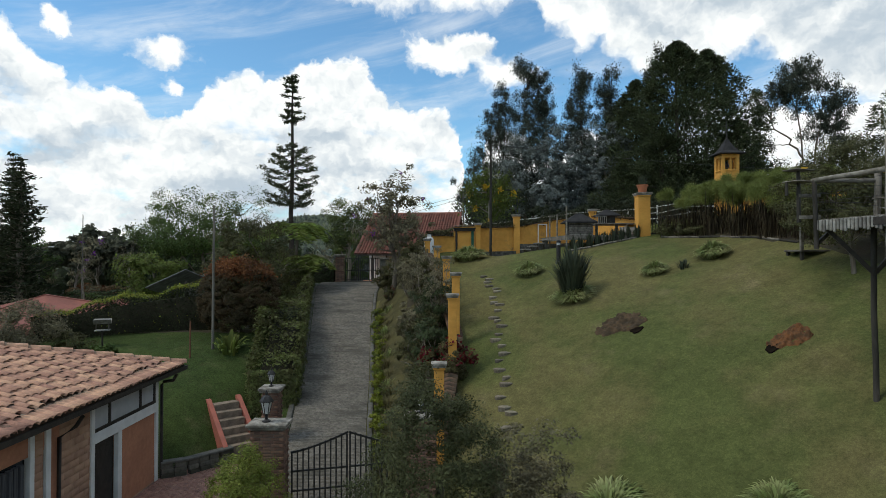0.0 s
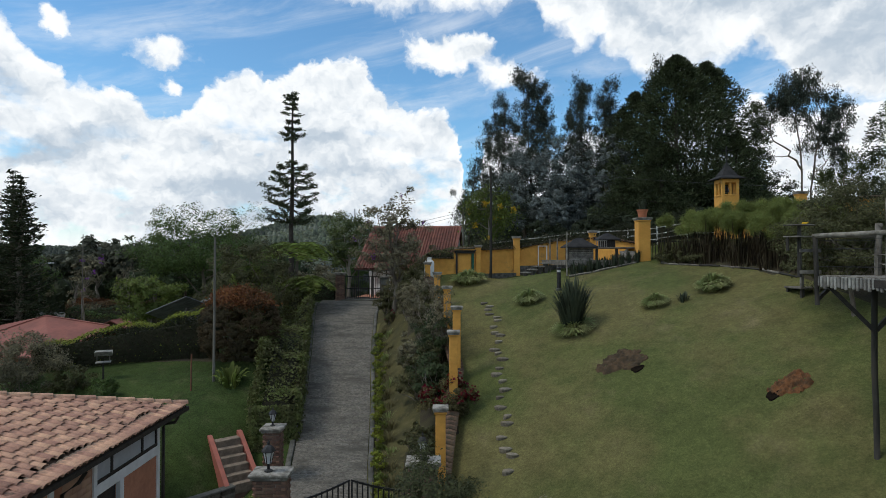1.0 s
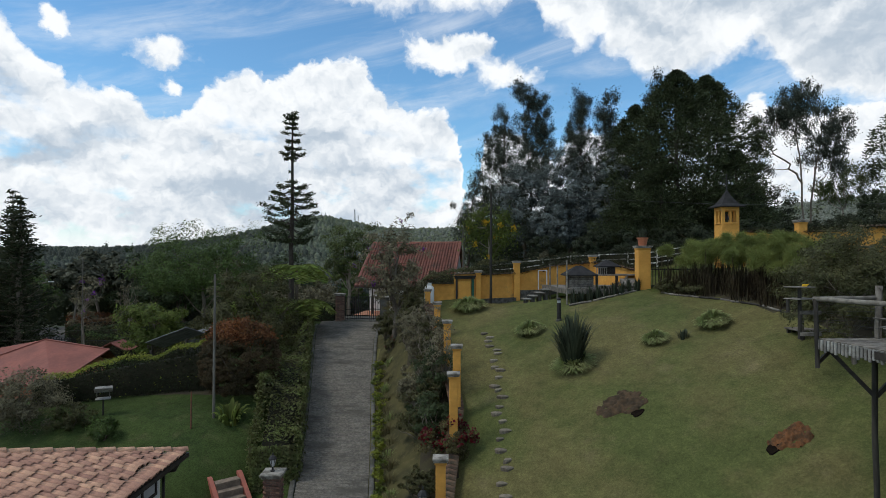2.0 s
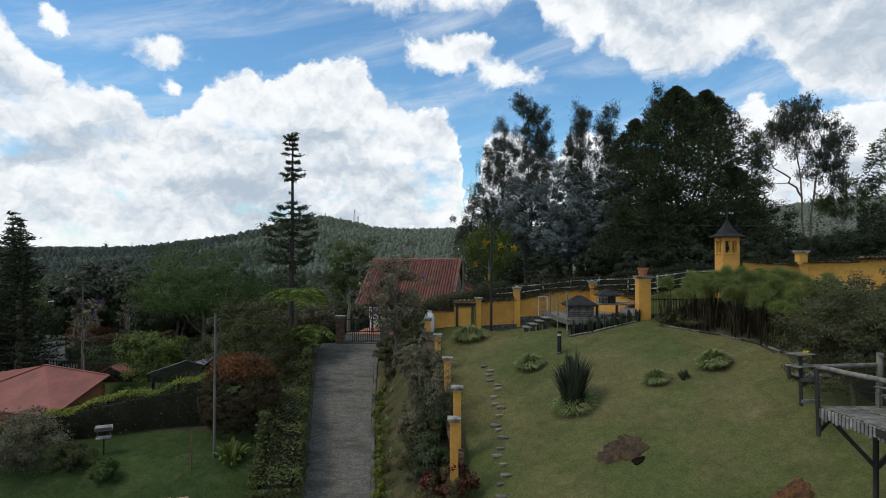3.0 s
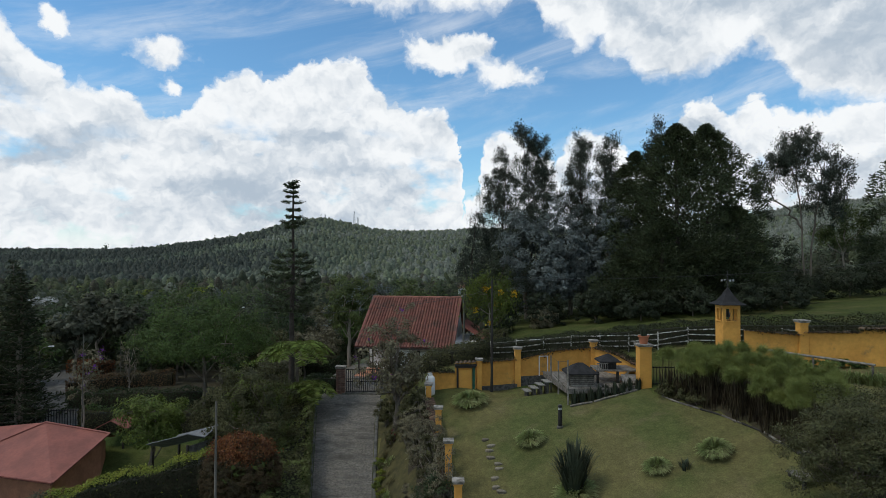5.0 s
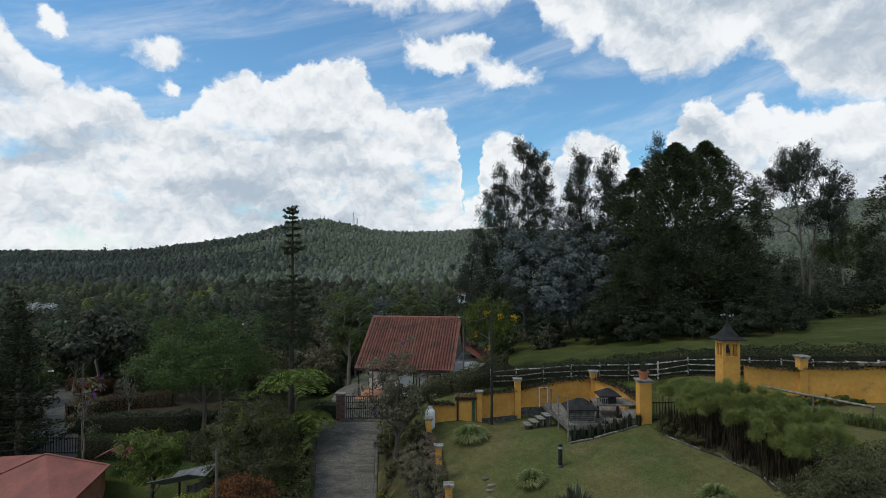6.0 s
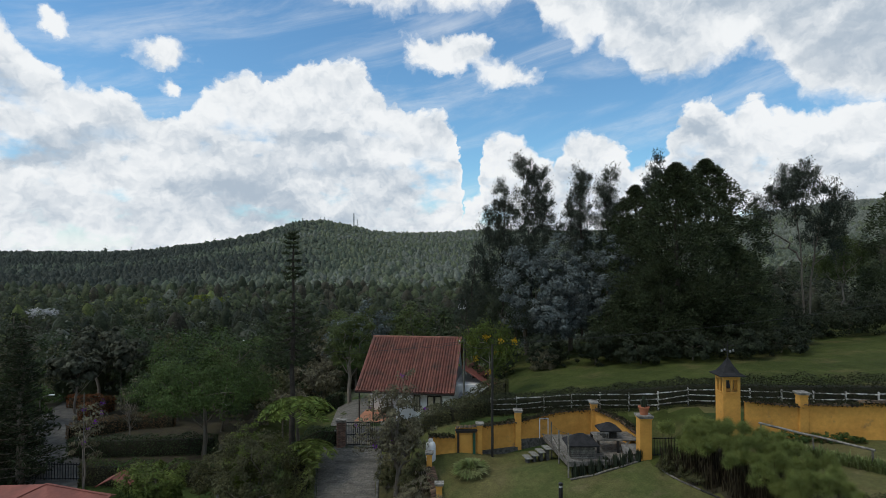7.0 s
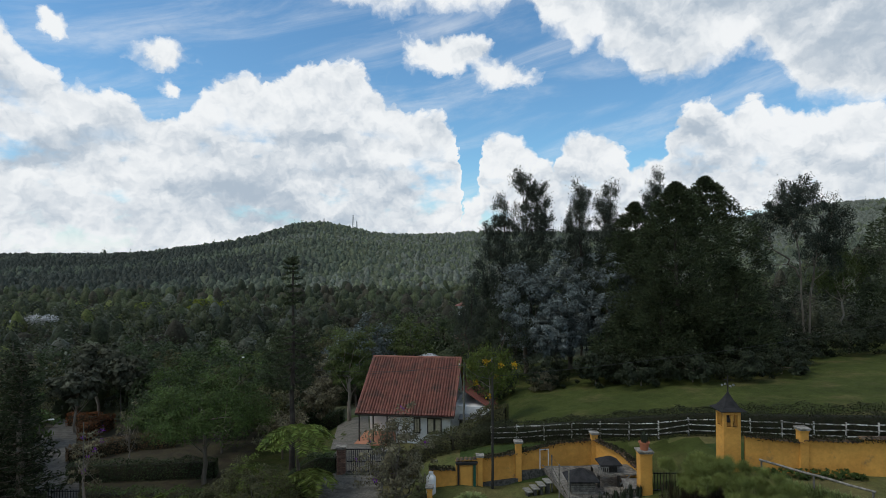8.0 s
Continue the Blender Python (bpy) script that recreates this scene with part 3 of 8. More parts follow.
# ---------------------------------------------------------------- the driveway
def driveway():
    """A ribbed concrete ramp with a smooth gutter on its outer side."""
    ys = []
    y = 9.0
    while y < 47:
        ys += [y, y + 0.085, y + 0.10, y + 0.165]
        y += 0.18
    ys = np.array(ys)
    lift = np.tile([0.0, 0.0, -0.03, -0.03], len(ys) // 4)
    mid, z = drive_mid(ys), drive_z(ys) + lift
    wide = drive_half(ys)
    cols = np.linspace(-1, 1, 9)
    v = np.stack([np.stack([mid + c * wide, ys, z + 0.02 * (1 - c * c)], -1) for c in cols], 1)
    n, k = v.shape[:2]
    i, j = np.meshgrid(np.arange(n - 1), np.arange(k - 1), indexing="ij")
    q = np.stack([i * k + j, i * k + j + 1, (i + 1) * k + j + 1, (i + 1) * k + j], -1).reshape(-1, 4)
    d = soup("road", v, q, M_CONCRETE)
    return tagged(d, "steep ribbed grey concrete driveway", "driveway", kind="structure")


def kerb(side, name):
    ys = np.arange(15.6, 40, 0.6)
    mid = drive_mid(ys) + side * (drive_half(ys) + 0.03)
    z = drive_z(ys)
    prof = [(0, -0.1), (0, 0.05), (0.02, 0.07), (0.16, 0.07), (0.18, 0.05), (0.18, -0.2)]
    v = np.stack([np.stack([mid + side * p, ys, z + h], -1) for p, h in prof], 1)
    n, k = v.shape[:2]
    i, j = np.meshgrid(np.arange(n - 1), np.arange(k - 1), indexing="ij")
    q = np.stack([i * k + j, i * k + j + 1, (i + 1) * k + j + 1, (i + 1) * k + j], -1).reshape(-1, 4)
    return tagged(soup(name, v, q, M_KERB), "low concrete kerb along the driveway", "kerb", kind="structure")


driveway()
kerb(1, "kerb_right")
kerb(-1, "kerb_left")


# ---------------------------------------------------------------- garden walls
def coping(parent, a, b, za, zb, step=0.21):
    """Barrel tiles laid across the top of a wall."""
    a, b = Vector((*a, za)), Vector((*b, zb))
    n = max(1, int((b - a).length / step))
    d = (b - a).normalized()
    side = Vector((-d.y, d.x, 0)).normalized()
    for i in range(n):
        c = a + (b - a) * ((i + 0.5) / n)
        bm = bmesh.new()
        arc = [(math.cos(math.pi * k / 5), math.sin(math.pi * k / 5)) for k in range(6)]
        for s0, s1 in ((0.27, 0.0), (0.0, -0.27)):
            rows = []
            for s, drop in ((s0, 0.07 * abs(s0) / 0.27), (s1, 0.07 * abs(s1) / 0.27)):
                rows.append([bm.verts.new(side * s + d * (0.105 * ca) + Vector((0, 0, 0.085 * sa - drop))) for ca, sa in arc])
            for k in range(5):
                bm.faces.new((rows[0][k], rows[0][k + 1], rows[1][k + 1], rows[1][k]))
        ob = part("coping_tile", bm, M_TILE_DK, parent)
        ob.matrix_basis = pose(c.x, c.y, c.z + 0.01 * ((i * 7) % 3), 0, 0, 0)


def garden_wall(name, pts, thick=0.16, tiles=True, label="ochre painted garden wall with a tiled coping"):
    """pts: x, y, foot, top along the wall's run."""
    ob = thing(name, label=label, category="wall", kind="structure")
    bm = bmesh.new()
    for (x0, y0, f0, t0), (x1, y1, f1, t1) in zip(pts, pts[1:]):
        d = Vector((x1 - x0, y1 - y0, 0)).normalized()
        nrm = Vector((-d.y, d.x, 0)) * thick / 2
        vs = []
        for x, y, f, t in ((x0, y0, f0, t0), (x1, y1, f1, t1)):
            for sgn in (-1, 1):
                vs.append((bm.verts.new((x + sgn * nrm.x, y + sgn * nrm.y, f)), bm.verts.new((x + sgn * nrm.x, y + sgn * nrm.y, t))))
        (a0, a1), (b0, b1), (c0, c1), (d0, d1) = vs
        for f in ((a0, c0, c1, a1), (d0, b0, b1, d1), (a1, c1, d1, b1), (b0, a0, a1, b1), (c0, d0, d1, c1)):
            bm.faces.new(f)
    part("wall_face", bm, M_OCHRE, ob)
    if tiles:
        for p, q in zip(pts, pts[1:]):
            coping(ob, p[:2], q[:2], p[3] + 0.04, q[3] + 0.04)
    return ob


M_PLINTH = material("dark rubble stone", (0.12, 0.115, 0.10), (0.05, 0.048, 0.042), 6.0, 0.9, 1.0, 9.0)
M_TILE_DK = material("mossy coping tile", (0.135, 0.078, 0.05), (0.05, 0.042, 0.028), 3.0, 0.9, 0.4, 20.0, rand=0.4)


def pillar(x, y, foot, top, wide=0.36, group="ochre pillars", pot=False, turn=0.0):
    """A painted pillar with a stepped stone cap."""
    ob = thing("pillar", (x, y, foot), turn, "ochre painted garden pillar with a stepped pale stone cap", "pillar", group)
    h = top - foot
    a = wide / 2
    part("shaft", boxes((-a, a, -a, a, -0.3, h - 0.2), bevel=0.012), M_OCHRE, ob)
    part("neck", boxes((-a - 0.03, a + 0.03, -a - 0.03, a + 0.03, h - 0.2, h - 0.13), bevel=0.01), M_OCHRE, ob)
    part("cap", boxes((-a - 0.06, a + 0.06, -a - 0.06, a + 0.06, h - 0.13, h - 0.07), (-a - 0.085, a + 0.085, -a - 0.085, a + 0.085, h - 0.07, h), bevel=0.012), M_CAP, ob, "weathered pale stone cap")
    return ob


M_CAP = material("weathered cap stone", (0.34, 0.32, 0.28), (0.12, 0.11, 0.09), 4.0, 0.9, 0.5, 20.0)

# the long wall at the head of the lawn, left to right, then the run back to the potted pillar
garden_wall("wall_far", [(-1.0, 33.7, 6.9, 8.75), (0.55, 33.7, 6.9, 8.72)])
garden_wall("wall_door", [(0.55, 33.75, 7.2, 9.25), (1.75, 33.8, 7.2, 9.3)])
garden_wall("wall_long", [(1.75, 34.1, 7.0, 9.2), (4.25, 34.8, 7.1, 9.3), (6.6, 35.2, 7.2, 9.75), (8.84, 35.3, 7.4, 9.9)])
garden_wall("wall_back", [(8.84, 35.3, 8.0, 9.95), (10.0, 33.2, 8.0, 9.75), (10.4, 30.9, 8.2, 9.5)])
pillar(4.25, 34.7, 7.8, 10.05)
pillar(8.84, 35.2, 8.2, 10.4)
pillar(1.95, 33.95, 7.6, 9.5, 0.3)
pillar(10.24, 30.5, 8.4, 10.85, 0.62)
garden_wall("wall_right", [(15.4, 30.4, 9.0, 11.55), (18.07, 29.9, 9.0, 11.35)])
garden_wall("wall_right_end", [(18.07, 29.9, 9.0, 11.5), (20.6, 29.3, 9.0, 11.55), (20.6, 29.3, 9.0, 11.75), (32, 27, 9.0, 11.9)])
pillar(18.07, 29.9, 9.4, 12.15, 0.42)
plinth = thing("wall_plinth", label="dark rubble stone plinth below the ochre wall", category="plinth", kind="structure")
for (x0, y0, z0), (x1, y1, z1) in (((1.9, 33.98, 7.62), (4.2, 34.62, 7.68)), ((4.3, 34.66, 8.08), (6.6, 35.05, 8.12)), ((6.6, 35.05, 8.12), (8.8, 35.15, 8.2))):
    bm = bmesh.new()
    beam(bm, (x0, y0, z0 - 0.22), (x1, y1, z1 - 0.22), 0.2, 0.9)
    part("plinth_run", bm, M_PLINTH, plinth)
# the stepped wall down the drive's bank
for x, y, top in ((-0.14, 17.05, 4.52), (0.29, 20.45, 6.28), (0.44, 22.18, 6.98), (0.1, 25.0, 7.6), (-0.35, 28.6, 8.1), (-0.9, 31.8, 8.55)):
    pillar(x, y, gz(x, y) - 0.2, top, 0.29, "ochre pillars down the bank")
steps = [(-0.14, 17.05), (0.05, 18.7), (0.29, 20.45), (0.44, 22.18), (0.28, 23.6), (0.1, 25.0), (-0.1, 26.8), (-0.35, 28.6), (-0.6, 30.2), (-0.9, 31.8)]
garden_wall("wall_bank", [(x, y, gz(x, y) - 0.5, gz(x, y) + 0.5) for x, y in steps], 0.14)


# ---------------------------------------------------------------- bell tower
def bell_tower():
    ob = thing("bell_tower", (14.72, 30.75, 9.0), 0, "square ochre garden tower with open windows and a slate pyramid roof", "tower")
    a, h = 0.44, 3.66
    bm = boxes((-a, a, -a, a, -0.4, 3.05))
    for sx in (-1, 1):
        for sy in (-1, 1):
            box(bm, sx * a - (0.15 if sx > 0 else 0), sx * a + (0.15 if sx < 0 else 0), sy * a - (0.15 if sy > 0 else 0), sy * a + (0.15 if sy < 0 else 0), 3.05, h)
    box(bm, -a, a, -a, a, h, h + 0.22)
    part("shaft", bm, M_OCHRE, ob)
    for k in range(4):
        m = pose(0, 0, 0, 0, 0, 90 * k)
        part("mullion", boxes((-0.04, 0.04, -a + 0.02, -a + 0.1, 3.05, h), m=m), M_OCHRE, ob)
        part("sill", boxes((-0.29, 0.29, -a - 0.05, -a + 0.16, 2.97, 3.05), m=m, bevel=0.01), M_OCHRE, ob)
    bm = bmesh.new()
    rings = []
    for r, z in ((0.67, h + 0.19), (0.67, h + 0.23), (0.42, h + 0.37), (0.2, h + 0.72), (0.03, h + 1.08)):
        rings.append([bm.verts.new((sx * r, sy * r, z)) for sx, sy in ((-1, -1), (1, -1), (1, 1), (-1, 1))])
    for p, q in zip(rings, rings[1:]):
        for i in range(4):
            bm.faces.new((p[i], p[(i + 1) % 4], q[(i + 1) % 4], q[i]))
    bm.faces.new(rings[0][::-1])
    bm.faces.new(rings[-1])
    part("roof", bm, M_SLATE, ob, "dark slate pyramid roof with flared eaves")
    v, q = join([tube([(0, 0, h + 1.0), (0, 0, h + 1.95)], (0.035, 0.022)), tube([(-0.24, 0, h + 1.45), (0.24, 0, h + 1.45)], (0.012, 0.012)), tube([(0, -0.24, h + 1.45), (0, 0.24, h + 1.45)], (0.012, 0.012)), tube([(-0.2, 0.1, h + 1.72), (0.28, -0.12, h + 1.72)], (0.014, 0.014))])
    vane = soup("weather_vane", v, q, M_BLACK, ob, "wrought iron weather vane")
    for dx, dy in ((-0.3, 0), (0.3, 0), (0, -0.3), (0, 0.3)):
        part("letter_plate", boxes((dx - 0.035, dx + 0.035, dy - 0.035, dy + 0.035, h + 1.4, h + 1.5)), M_GALV, vane)
    part("bell", lathe([(0.15, 3.2), (0.12, 3.25), (0.09, 3.4), (0.06, 3.5), (0.02, 3.52)], 12), M_BLACK, ob, "dark bronze bell", True)
    return ob


bell_tower()


# ---------------------------------------------------------------- plants
def slope(x, y):
    return gz(x + 0.3, y) / 0.6 - gz(x - 0.3, y) / 0.6, gz(x, y + 0.3) / 0.6 - gz(x, y - 0.3) / 0.6


def lumpy(rng, n, radii, inner=0.55, flat=0.35, lumps=1.0):
    """Points in the outer shell of an uneven ellipsoid."""
    d = rng.normal(size=(n, 3))
    d /= np.linalg.norm(d, axis=1)[:, None]
    d[:, 2] = np.where(d[:, 2] < -flat, -flat * rng.random(n), d[:, 2])
    r = inner + (1 - inner) * rng.random(n) ** 0.5
    ph = rng.random(6) * 6.28
    bump = 1 + lumps * (0.13 * np.sin(3 * d[:, 0] * 2 + ph[0]) + 0.13 * np.sin(5 * d[:, 1] + ph[1]) + 0.12 * np.sin(6 * d[:, 2] + ph[2]) + 0.1 * np.sin(9 * d[:, 0] + 7 * d[:, 1] + ph[3]))
    return d * (r * bump)[:, None] * np.asarray(radii), d


def foliage(rng, radii, clumps, per, leaf, clump=0.22, inner=0.55, flat=0.35, along=None, aspect=0.45, spread=1.0, lumps=1.0):
    """Leaves in clumps over an uneven ellipsoid about the origin."""
    c, d = lumpy(rng, clumps, radii, inner, flat, lumps)
    size = clump * np.mean(radii) * (0.6 + 0.8 * rng.random(clumps))
    ball = rng.normal(size=(clumps * per, 3))
    ball *= (rng.random(clumps * per) ** 0.45 / (np.linalg.norm(ball, axis=1) + 1e-9))[:, None]
    p = np.repeat(c, per, 0) + ball * 1.5 * np.repeat(size, per)[:, None] * [1, 1, 0.7]
    out = np.repeat(d, per, 0) * 0.7 + ball * 0.6 + [0, 0, 0.35]
    return blades(p, leaf, rng, along, aspect, spread, normal=out / (np.linalg.norm(out, axis=1)[:, None] + 1e-9)), c


def bent(a, b, rng, n=5, sway=0.08):
    a, b = np.asarray(a, float), np.asarray(b, float)
    t = np.linspace(0, 1, n)[:, None]
    ln = np.linalg.norm(b - a)
    off = rng.normal(size=(n, 3)) * ln * sway * np.sin(np.pi * t) * 0.8
    return a + (b - a) * t + off


def tree(x, y, high, wide, leafmat, seed, label, trunk=None, clumps=90, per=40, leaf=0.28, bark=None, deep=None, name="tree", base=None,
         limbs=9, thick=None, group="", inner=0.45, clump=0.2, lean=(0, 0), flower=None, along=None, aspect=0.45):
    """A tapered trunk with limbs and a crown of many small leaves."""
    rng = np.random.default_rng(seed)
    z = gz(x, y) if base is None else base
    trunk = high * 0.4 if trunk is None else trunk
    deep = wide if deep is None else deep
    ob = thing(name, (x, y, z), 0, label, "tree", group)
    rz = (high - trunk) / 2 * 1.05
    centre = np.array([lean[0], lean[1], high - rz])
    fol, c = foliage(rng, (wide / 2, deep / 2, rz), clumps, per, leaf, clump, inner, 0.75, along=along, aspect=aspect)
    r0 = thick or max(0.06, high * 0.018)
    stem = bent((0, 0, -0.4), centre * [1, 1, 0.95], rng, 7, 0.03)
    chunks = [tube(stem, (r0 * 1.3, r0, r0 * 0.45), 8)]
    for i in range(limbs):
        k = c[i % len(c)]
        t0 = 0.45 + 0.45 * rng.random()
        start = np.array([np.interp(t0, np.linspace(0, 1, 7), stem[:, n]) for n in range(3)])
        chunks.append(tube(bent(start, centre + k * 0.85, rng, 5, 0.1), (r0 * 0.45, r0 * 0.12), 5))
    v, q = join(chunks)
    soup("trunk", v, q, bark or M_BARK, ob, smooth=True)
    v, q = fol
    soup("crown", v + centre, q, leafmat, ob)
    if flower:
        blossom(ob, rng, c + centre, flower)
    return ob


def blossom(ob, rng, c, flower):
    """Small loose heads of petals on some of the crown's clumps. flower: material, heads, label, size."""
    mat, heads, label, size = flower
    heap = []
    for i in range(heads):
        k = c[int(rng.integers(len(c)))] * [1.03, 1.03, 1.01]
        p = k + rng.normal(size=(16, 3)) * size * (0.7 if heads < 60 else 1.6)
        heap.append(blades(p, size, rng, None, 0.8))
    if heads < 60:
        for v, q in heap:
            soup("blossom", v, q, mat, ob, label)
    else:
        soup("new_growth", *join(heap), mat, ob, label)


def shrub(x, y, high, wide, leafmat, seed, label, leaf=0.12, clumps=60, per=40, deep=None, base=None, name="shrub", group="", clump=0.2, inner=0.5, stems=6, aspect=0.45, flower=None, top=None, lumps=1.0, wood=None):
    rng = np.random.default_rng(seed)
    z = gz(x, y) if base is None else base
    ob = thing(name, (x, y, z), 0, label, "shrub", group)
    deep = wide if deep is None else deep
    rz = high * 0.55
    (v, q), c = foliage(rng, (wide / 2, deep / 2, rz), clumps, per, leaf, clump, inner, 0.7, aspect=aspect, lumps=lumps)
    v = v + [0, 0, high - rz]
    sx, sy = slope(x, y)
    v[:, 2] = np.maximum(v[:, 2], 0.02 + np.clip(sx * v[:, 0] + sy * v[:, 1], -0.8, 0.8))
    soup("foliage", v, q, leafmat, ob)
    ch = [tube(bent((rng.normal() * 0.06 * wide, rng.normal() * 0.06 * wide, -0.2), c[i] * (0.9 if i < 8 else 1.12) + [0, 0, high - rz], rng, 5, 0.07), (0.03, 0.008), 5) for i in range(min(stems, len(c)))]
    v, q = join(ch)
    soup("woody_base", v, q, wood or M_BARK, ob)
    if flower:
        blossom(ob, rng, (c if top is None else c[c[:, 2] > top * rz]) + [0, 0, high - rz], flower)
    return ob


def conifer(x, y, high, wide, leafmat, seed, label, bare=0.08, density=1.0, leaf=0.35, droop=-0.15, base=None, name="conifer", group="", taper=1.0, whorl=0.55, curve=1.0):
    """A straight trunk with whorls of branches that carry narrow needle sprays."""
    rng = np.random.default_rng(seed)
    z = gz(x, y) if base is None else base
    ob = thing(name, (x, y, z), 0, label, "tree", group)
    r0 = 0.02 * high
    chunks = [tube(bent((0, 0, -0.4), (0, 0, high * 0.98), rng, 8, 0.006), (r0 * 1.2, r0 * 0.7, 0.03), 8)]
    pts, dirs = [], []
    zz = high * bare
    while zz < high * 0.985:
        f = (zz - high * bare) / (high * (1 - bare))
        reach = wide / 2 * (1 - f ** curve) ** taper * (0.55 + 0.65 * rng.random())
        n = 5 if reach > 0.5 else 4
        a0 = rng.random() * 6.28
        for k in range(n):
            a = a0 + 6.283 * k / n + rng.normal() * 0.25
            ln = max(0.25, reach * (0.7 + 0.5 * rng.random()))
            d = np.array([math.cos(a), math.sin(a), 0])
            tip = np.array([0, 0, zz]) + d * ln + [0, 0, droop * ln + 0.08 * ln * rng.normal()]
            path = np.array([[0, 0, zz], [*(d[:2] * ln * 0.5), zz + droop * 0.25 * ln], tip])
            chunks.append(tube(path, (r0 * 0.22 * (1 - f) + 0.02, 0.012), 4))
            m = max(4, int(ln * 13 * density))
            t = rng.random(m) ** 0.7
            p = path[0] * ((1 - t) ** 2)[:, None] + 2 * path[1] * (t * (1 - t))[:, None] + path[2] * (t ** 2)[:, None]
            wv = (0.10 + 0.14 * ln * np.sin(np.pi * np.clip(t, 0.1, 0.95)))
            pts.append(p + rng.normal(size=(m, 3)) * wv[:, None] * [1, 1, 0.45])
            dirs.append(np.tile(d * 0.9 + [0, 0, droop * 0.5], (m, 1)))
        zz += whorl * (1.15 - 0.5 * f) * (0.8 + 0.4 * rng.random())
    v, q = join(chunks)
    soup("trunk", v, q, M_BARK, ob, smooth=True)
    v, q = blades(np.concatenate(pts), leaf, rng, np.concatenate(dirs), 0.32, 0.9)
    soup("crown", v, q, leafmat, ob)
    return ob


def hedge(name, pts, high, wide, leafmat, seed, label, leaf=0.1, per_m=420, cap=None, rise=(1.0, 1.0)):
    """A clipped hedge along pts (x, y)."""
    rng = np.random.default_rng(seed)
    ob = thing(name, (pts[0][0], pts[0][1], gz(*pts[0])), 0, label, "hedge")
    o = np.array(ob.location)
    P, D, inner = [], [], []
    whole = sum(math.dist(a, b) for a, b in zip(pts, pts[1:]))
    gone = 0.0
    for a, b in zip(pts, pts[1:]):
        a, b = np.array(a, float), np.array(b, float)
        ln = np.linalg.norm(b - a)
        d = (b - a) / ln
        side = np.array([-d[1], d[0]])
        n = int(ln * per_m)
        t = rng.random(n)
        u = rng.random(n)
        peri = 2 * high + wide
        w_ = u * peri
        off = np.where(w_ < high, -wide / 2, np.where(w_ < high + wide, w_ - high - wide / 2, wide / 2))
        hh = np.where(w_ < high, w_, np.where(w_ < high + wide, high, peri - w_))
        wob = 0.12 * np.sin(t * ln * 1.7 + seed) + 0.08 * np.sin(t * ln * 4.1)
        off = off * (1 + 0.25 * wob) + rng.normal(size=n) * 0.06
        xy = a + (b - a) * t[:, None] + side * off[:, None]
        mid = a + (b - a) * t[:, None]
        grow = rise[0] + (rise[1] - rise[0]) * (gone + t * ln) / whole
        level = height(mid[:, 0], mid[:, 1])
        own = height(xy[:, 0], xy[:, 1])
        tall = np.clip(hh / high, 0, 1)
        z = own + (np.maximum(level, own) - own) * tall + hh * grow * (1 + wob * 0.6) + rng.normal(size=n) * 0.05
        P.append(np.column_stack([xy, z]))
        nd = np.column_stack([side[0] * np.sign(off) * (hh < high * 0.98), side[1] * np.sign(off) * (hh < high * 0.98), 0.35 + (hh >= high * 0.98) * 0.6])
        D.append(nd)
        k = max(2, int(ln / 0.8))
        tt = np.linspace(0, 1, k)[:, None]
        c = a + (b - a) * tt
        zz = height(c[:, 0], c[:, 1])
        up = (rise[0] + (rise[1] - rise[0]) * (gone + tt[:, 0] * ln) / whole)
        gone += ln
        # One closed near-black sheet for the inner twigs and the shade among them.
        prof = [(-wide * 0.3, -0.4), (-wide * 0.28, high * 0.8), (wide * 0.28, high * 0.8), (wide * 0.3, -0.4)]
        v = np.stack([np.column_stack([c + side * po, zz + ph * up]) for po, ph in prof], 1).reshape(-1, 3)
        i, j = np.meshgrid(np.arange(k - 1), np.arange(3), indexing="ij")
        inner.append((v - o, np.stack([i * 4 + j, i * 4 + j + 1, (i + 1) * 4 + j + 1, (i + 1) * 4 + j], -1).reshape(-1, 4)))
    # leafy ends
    for (ex, ey), (nx, ny), up in ((pts[0], pts[1], rise[0]), (pts[-1], pts[-2], rise[1])):
        away = np.array([ex - nx, ey - ny]) / math.dist((ex, ey), (nx, ny))
        k = int(per_m * wide)
        off = (rng.random(k) - 0.5) * wide
        xy = np.array([ex, ey]) + np.array([-away[1], away[0]]) * off[:, None] + away * (0.08 + 0.12 * rng.random(k))[:, None]
        hh = (rng.random(k) * 1.25 - 0.25) * high * up
        P.append(np.column_stack([xy, np.full(k, gz(ex, ey)) + hh]))
        D.append(np.tile([away[0], away[1], 0.35], (k, 1)))
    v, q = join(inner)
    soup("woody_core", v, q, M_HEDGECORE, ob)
    P, D = np.concatenate(P) - o, np.concatenate(D)
    top = D[:, 2] > 0.9 if cap is not None else np.zeros(len(P), bool)
    top |= (rng.random(len(P)) < 0.015) & (cap is not None)
    v, q = blades(P[~top], leaf, rng, None, 0.5, 1.0, normal=D[~top])
    soup("foliage", v, q, leafmat, ob)
    if cap is not None:
        v, q = blades(P[top] + [0, 0, 0.04], leaf * 1.1, rng, None, 0.5, 1.0, normal=D[top])
        soup("new_growth", v, q, cap, ob, "lime green new shoots and lit top leaves")
    return ob


M_HEDGECORE = material("inner twigs with shade in their colour", (0.018, 0.018, 0.01), (0.03, 0.028, 0.015), 5.0, 0.95)


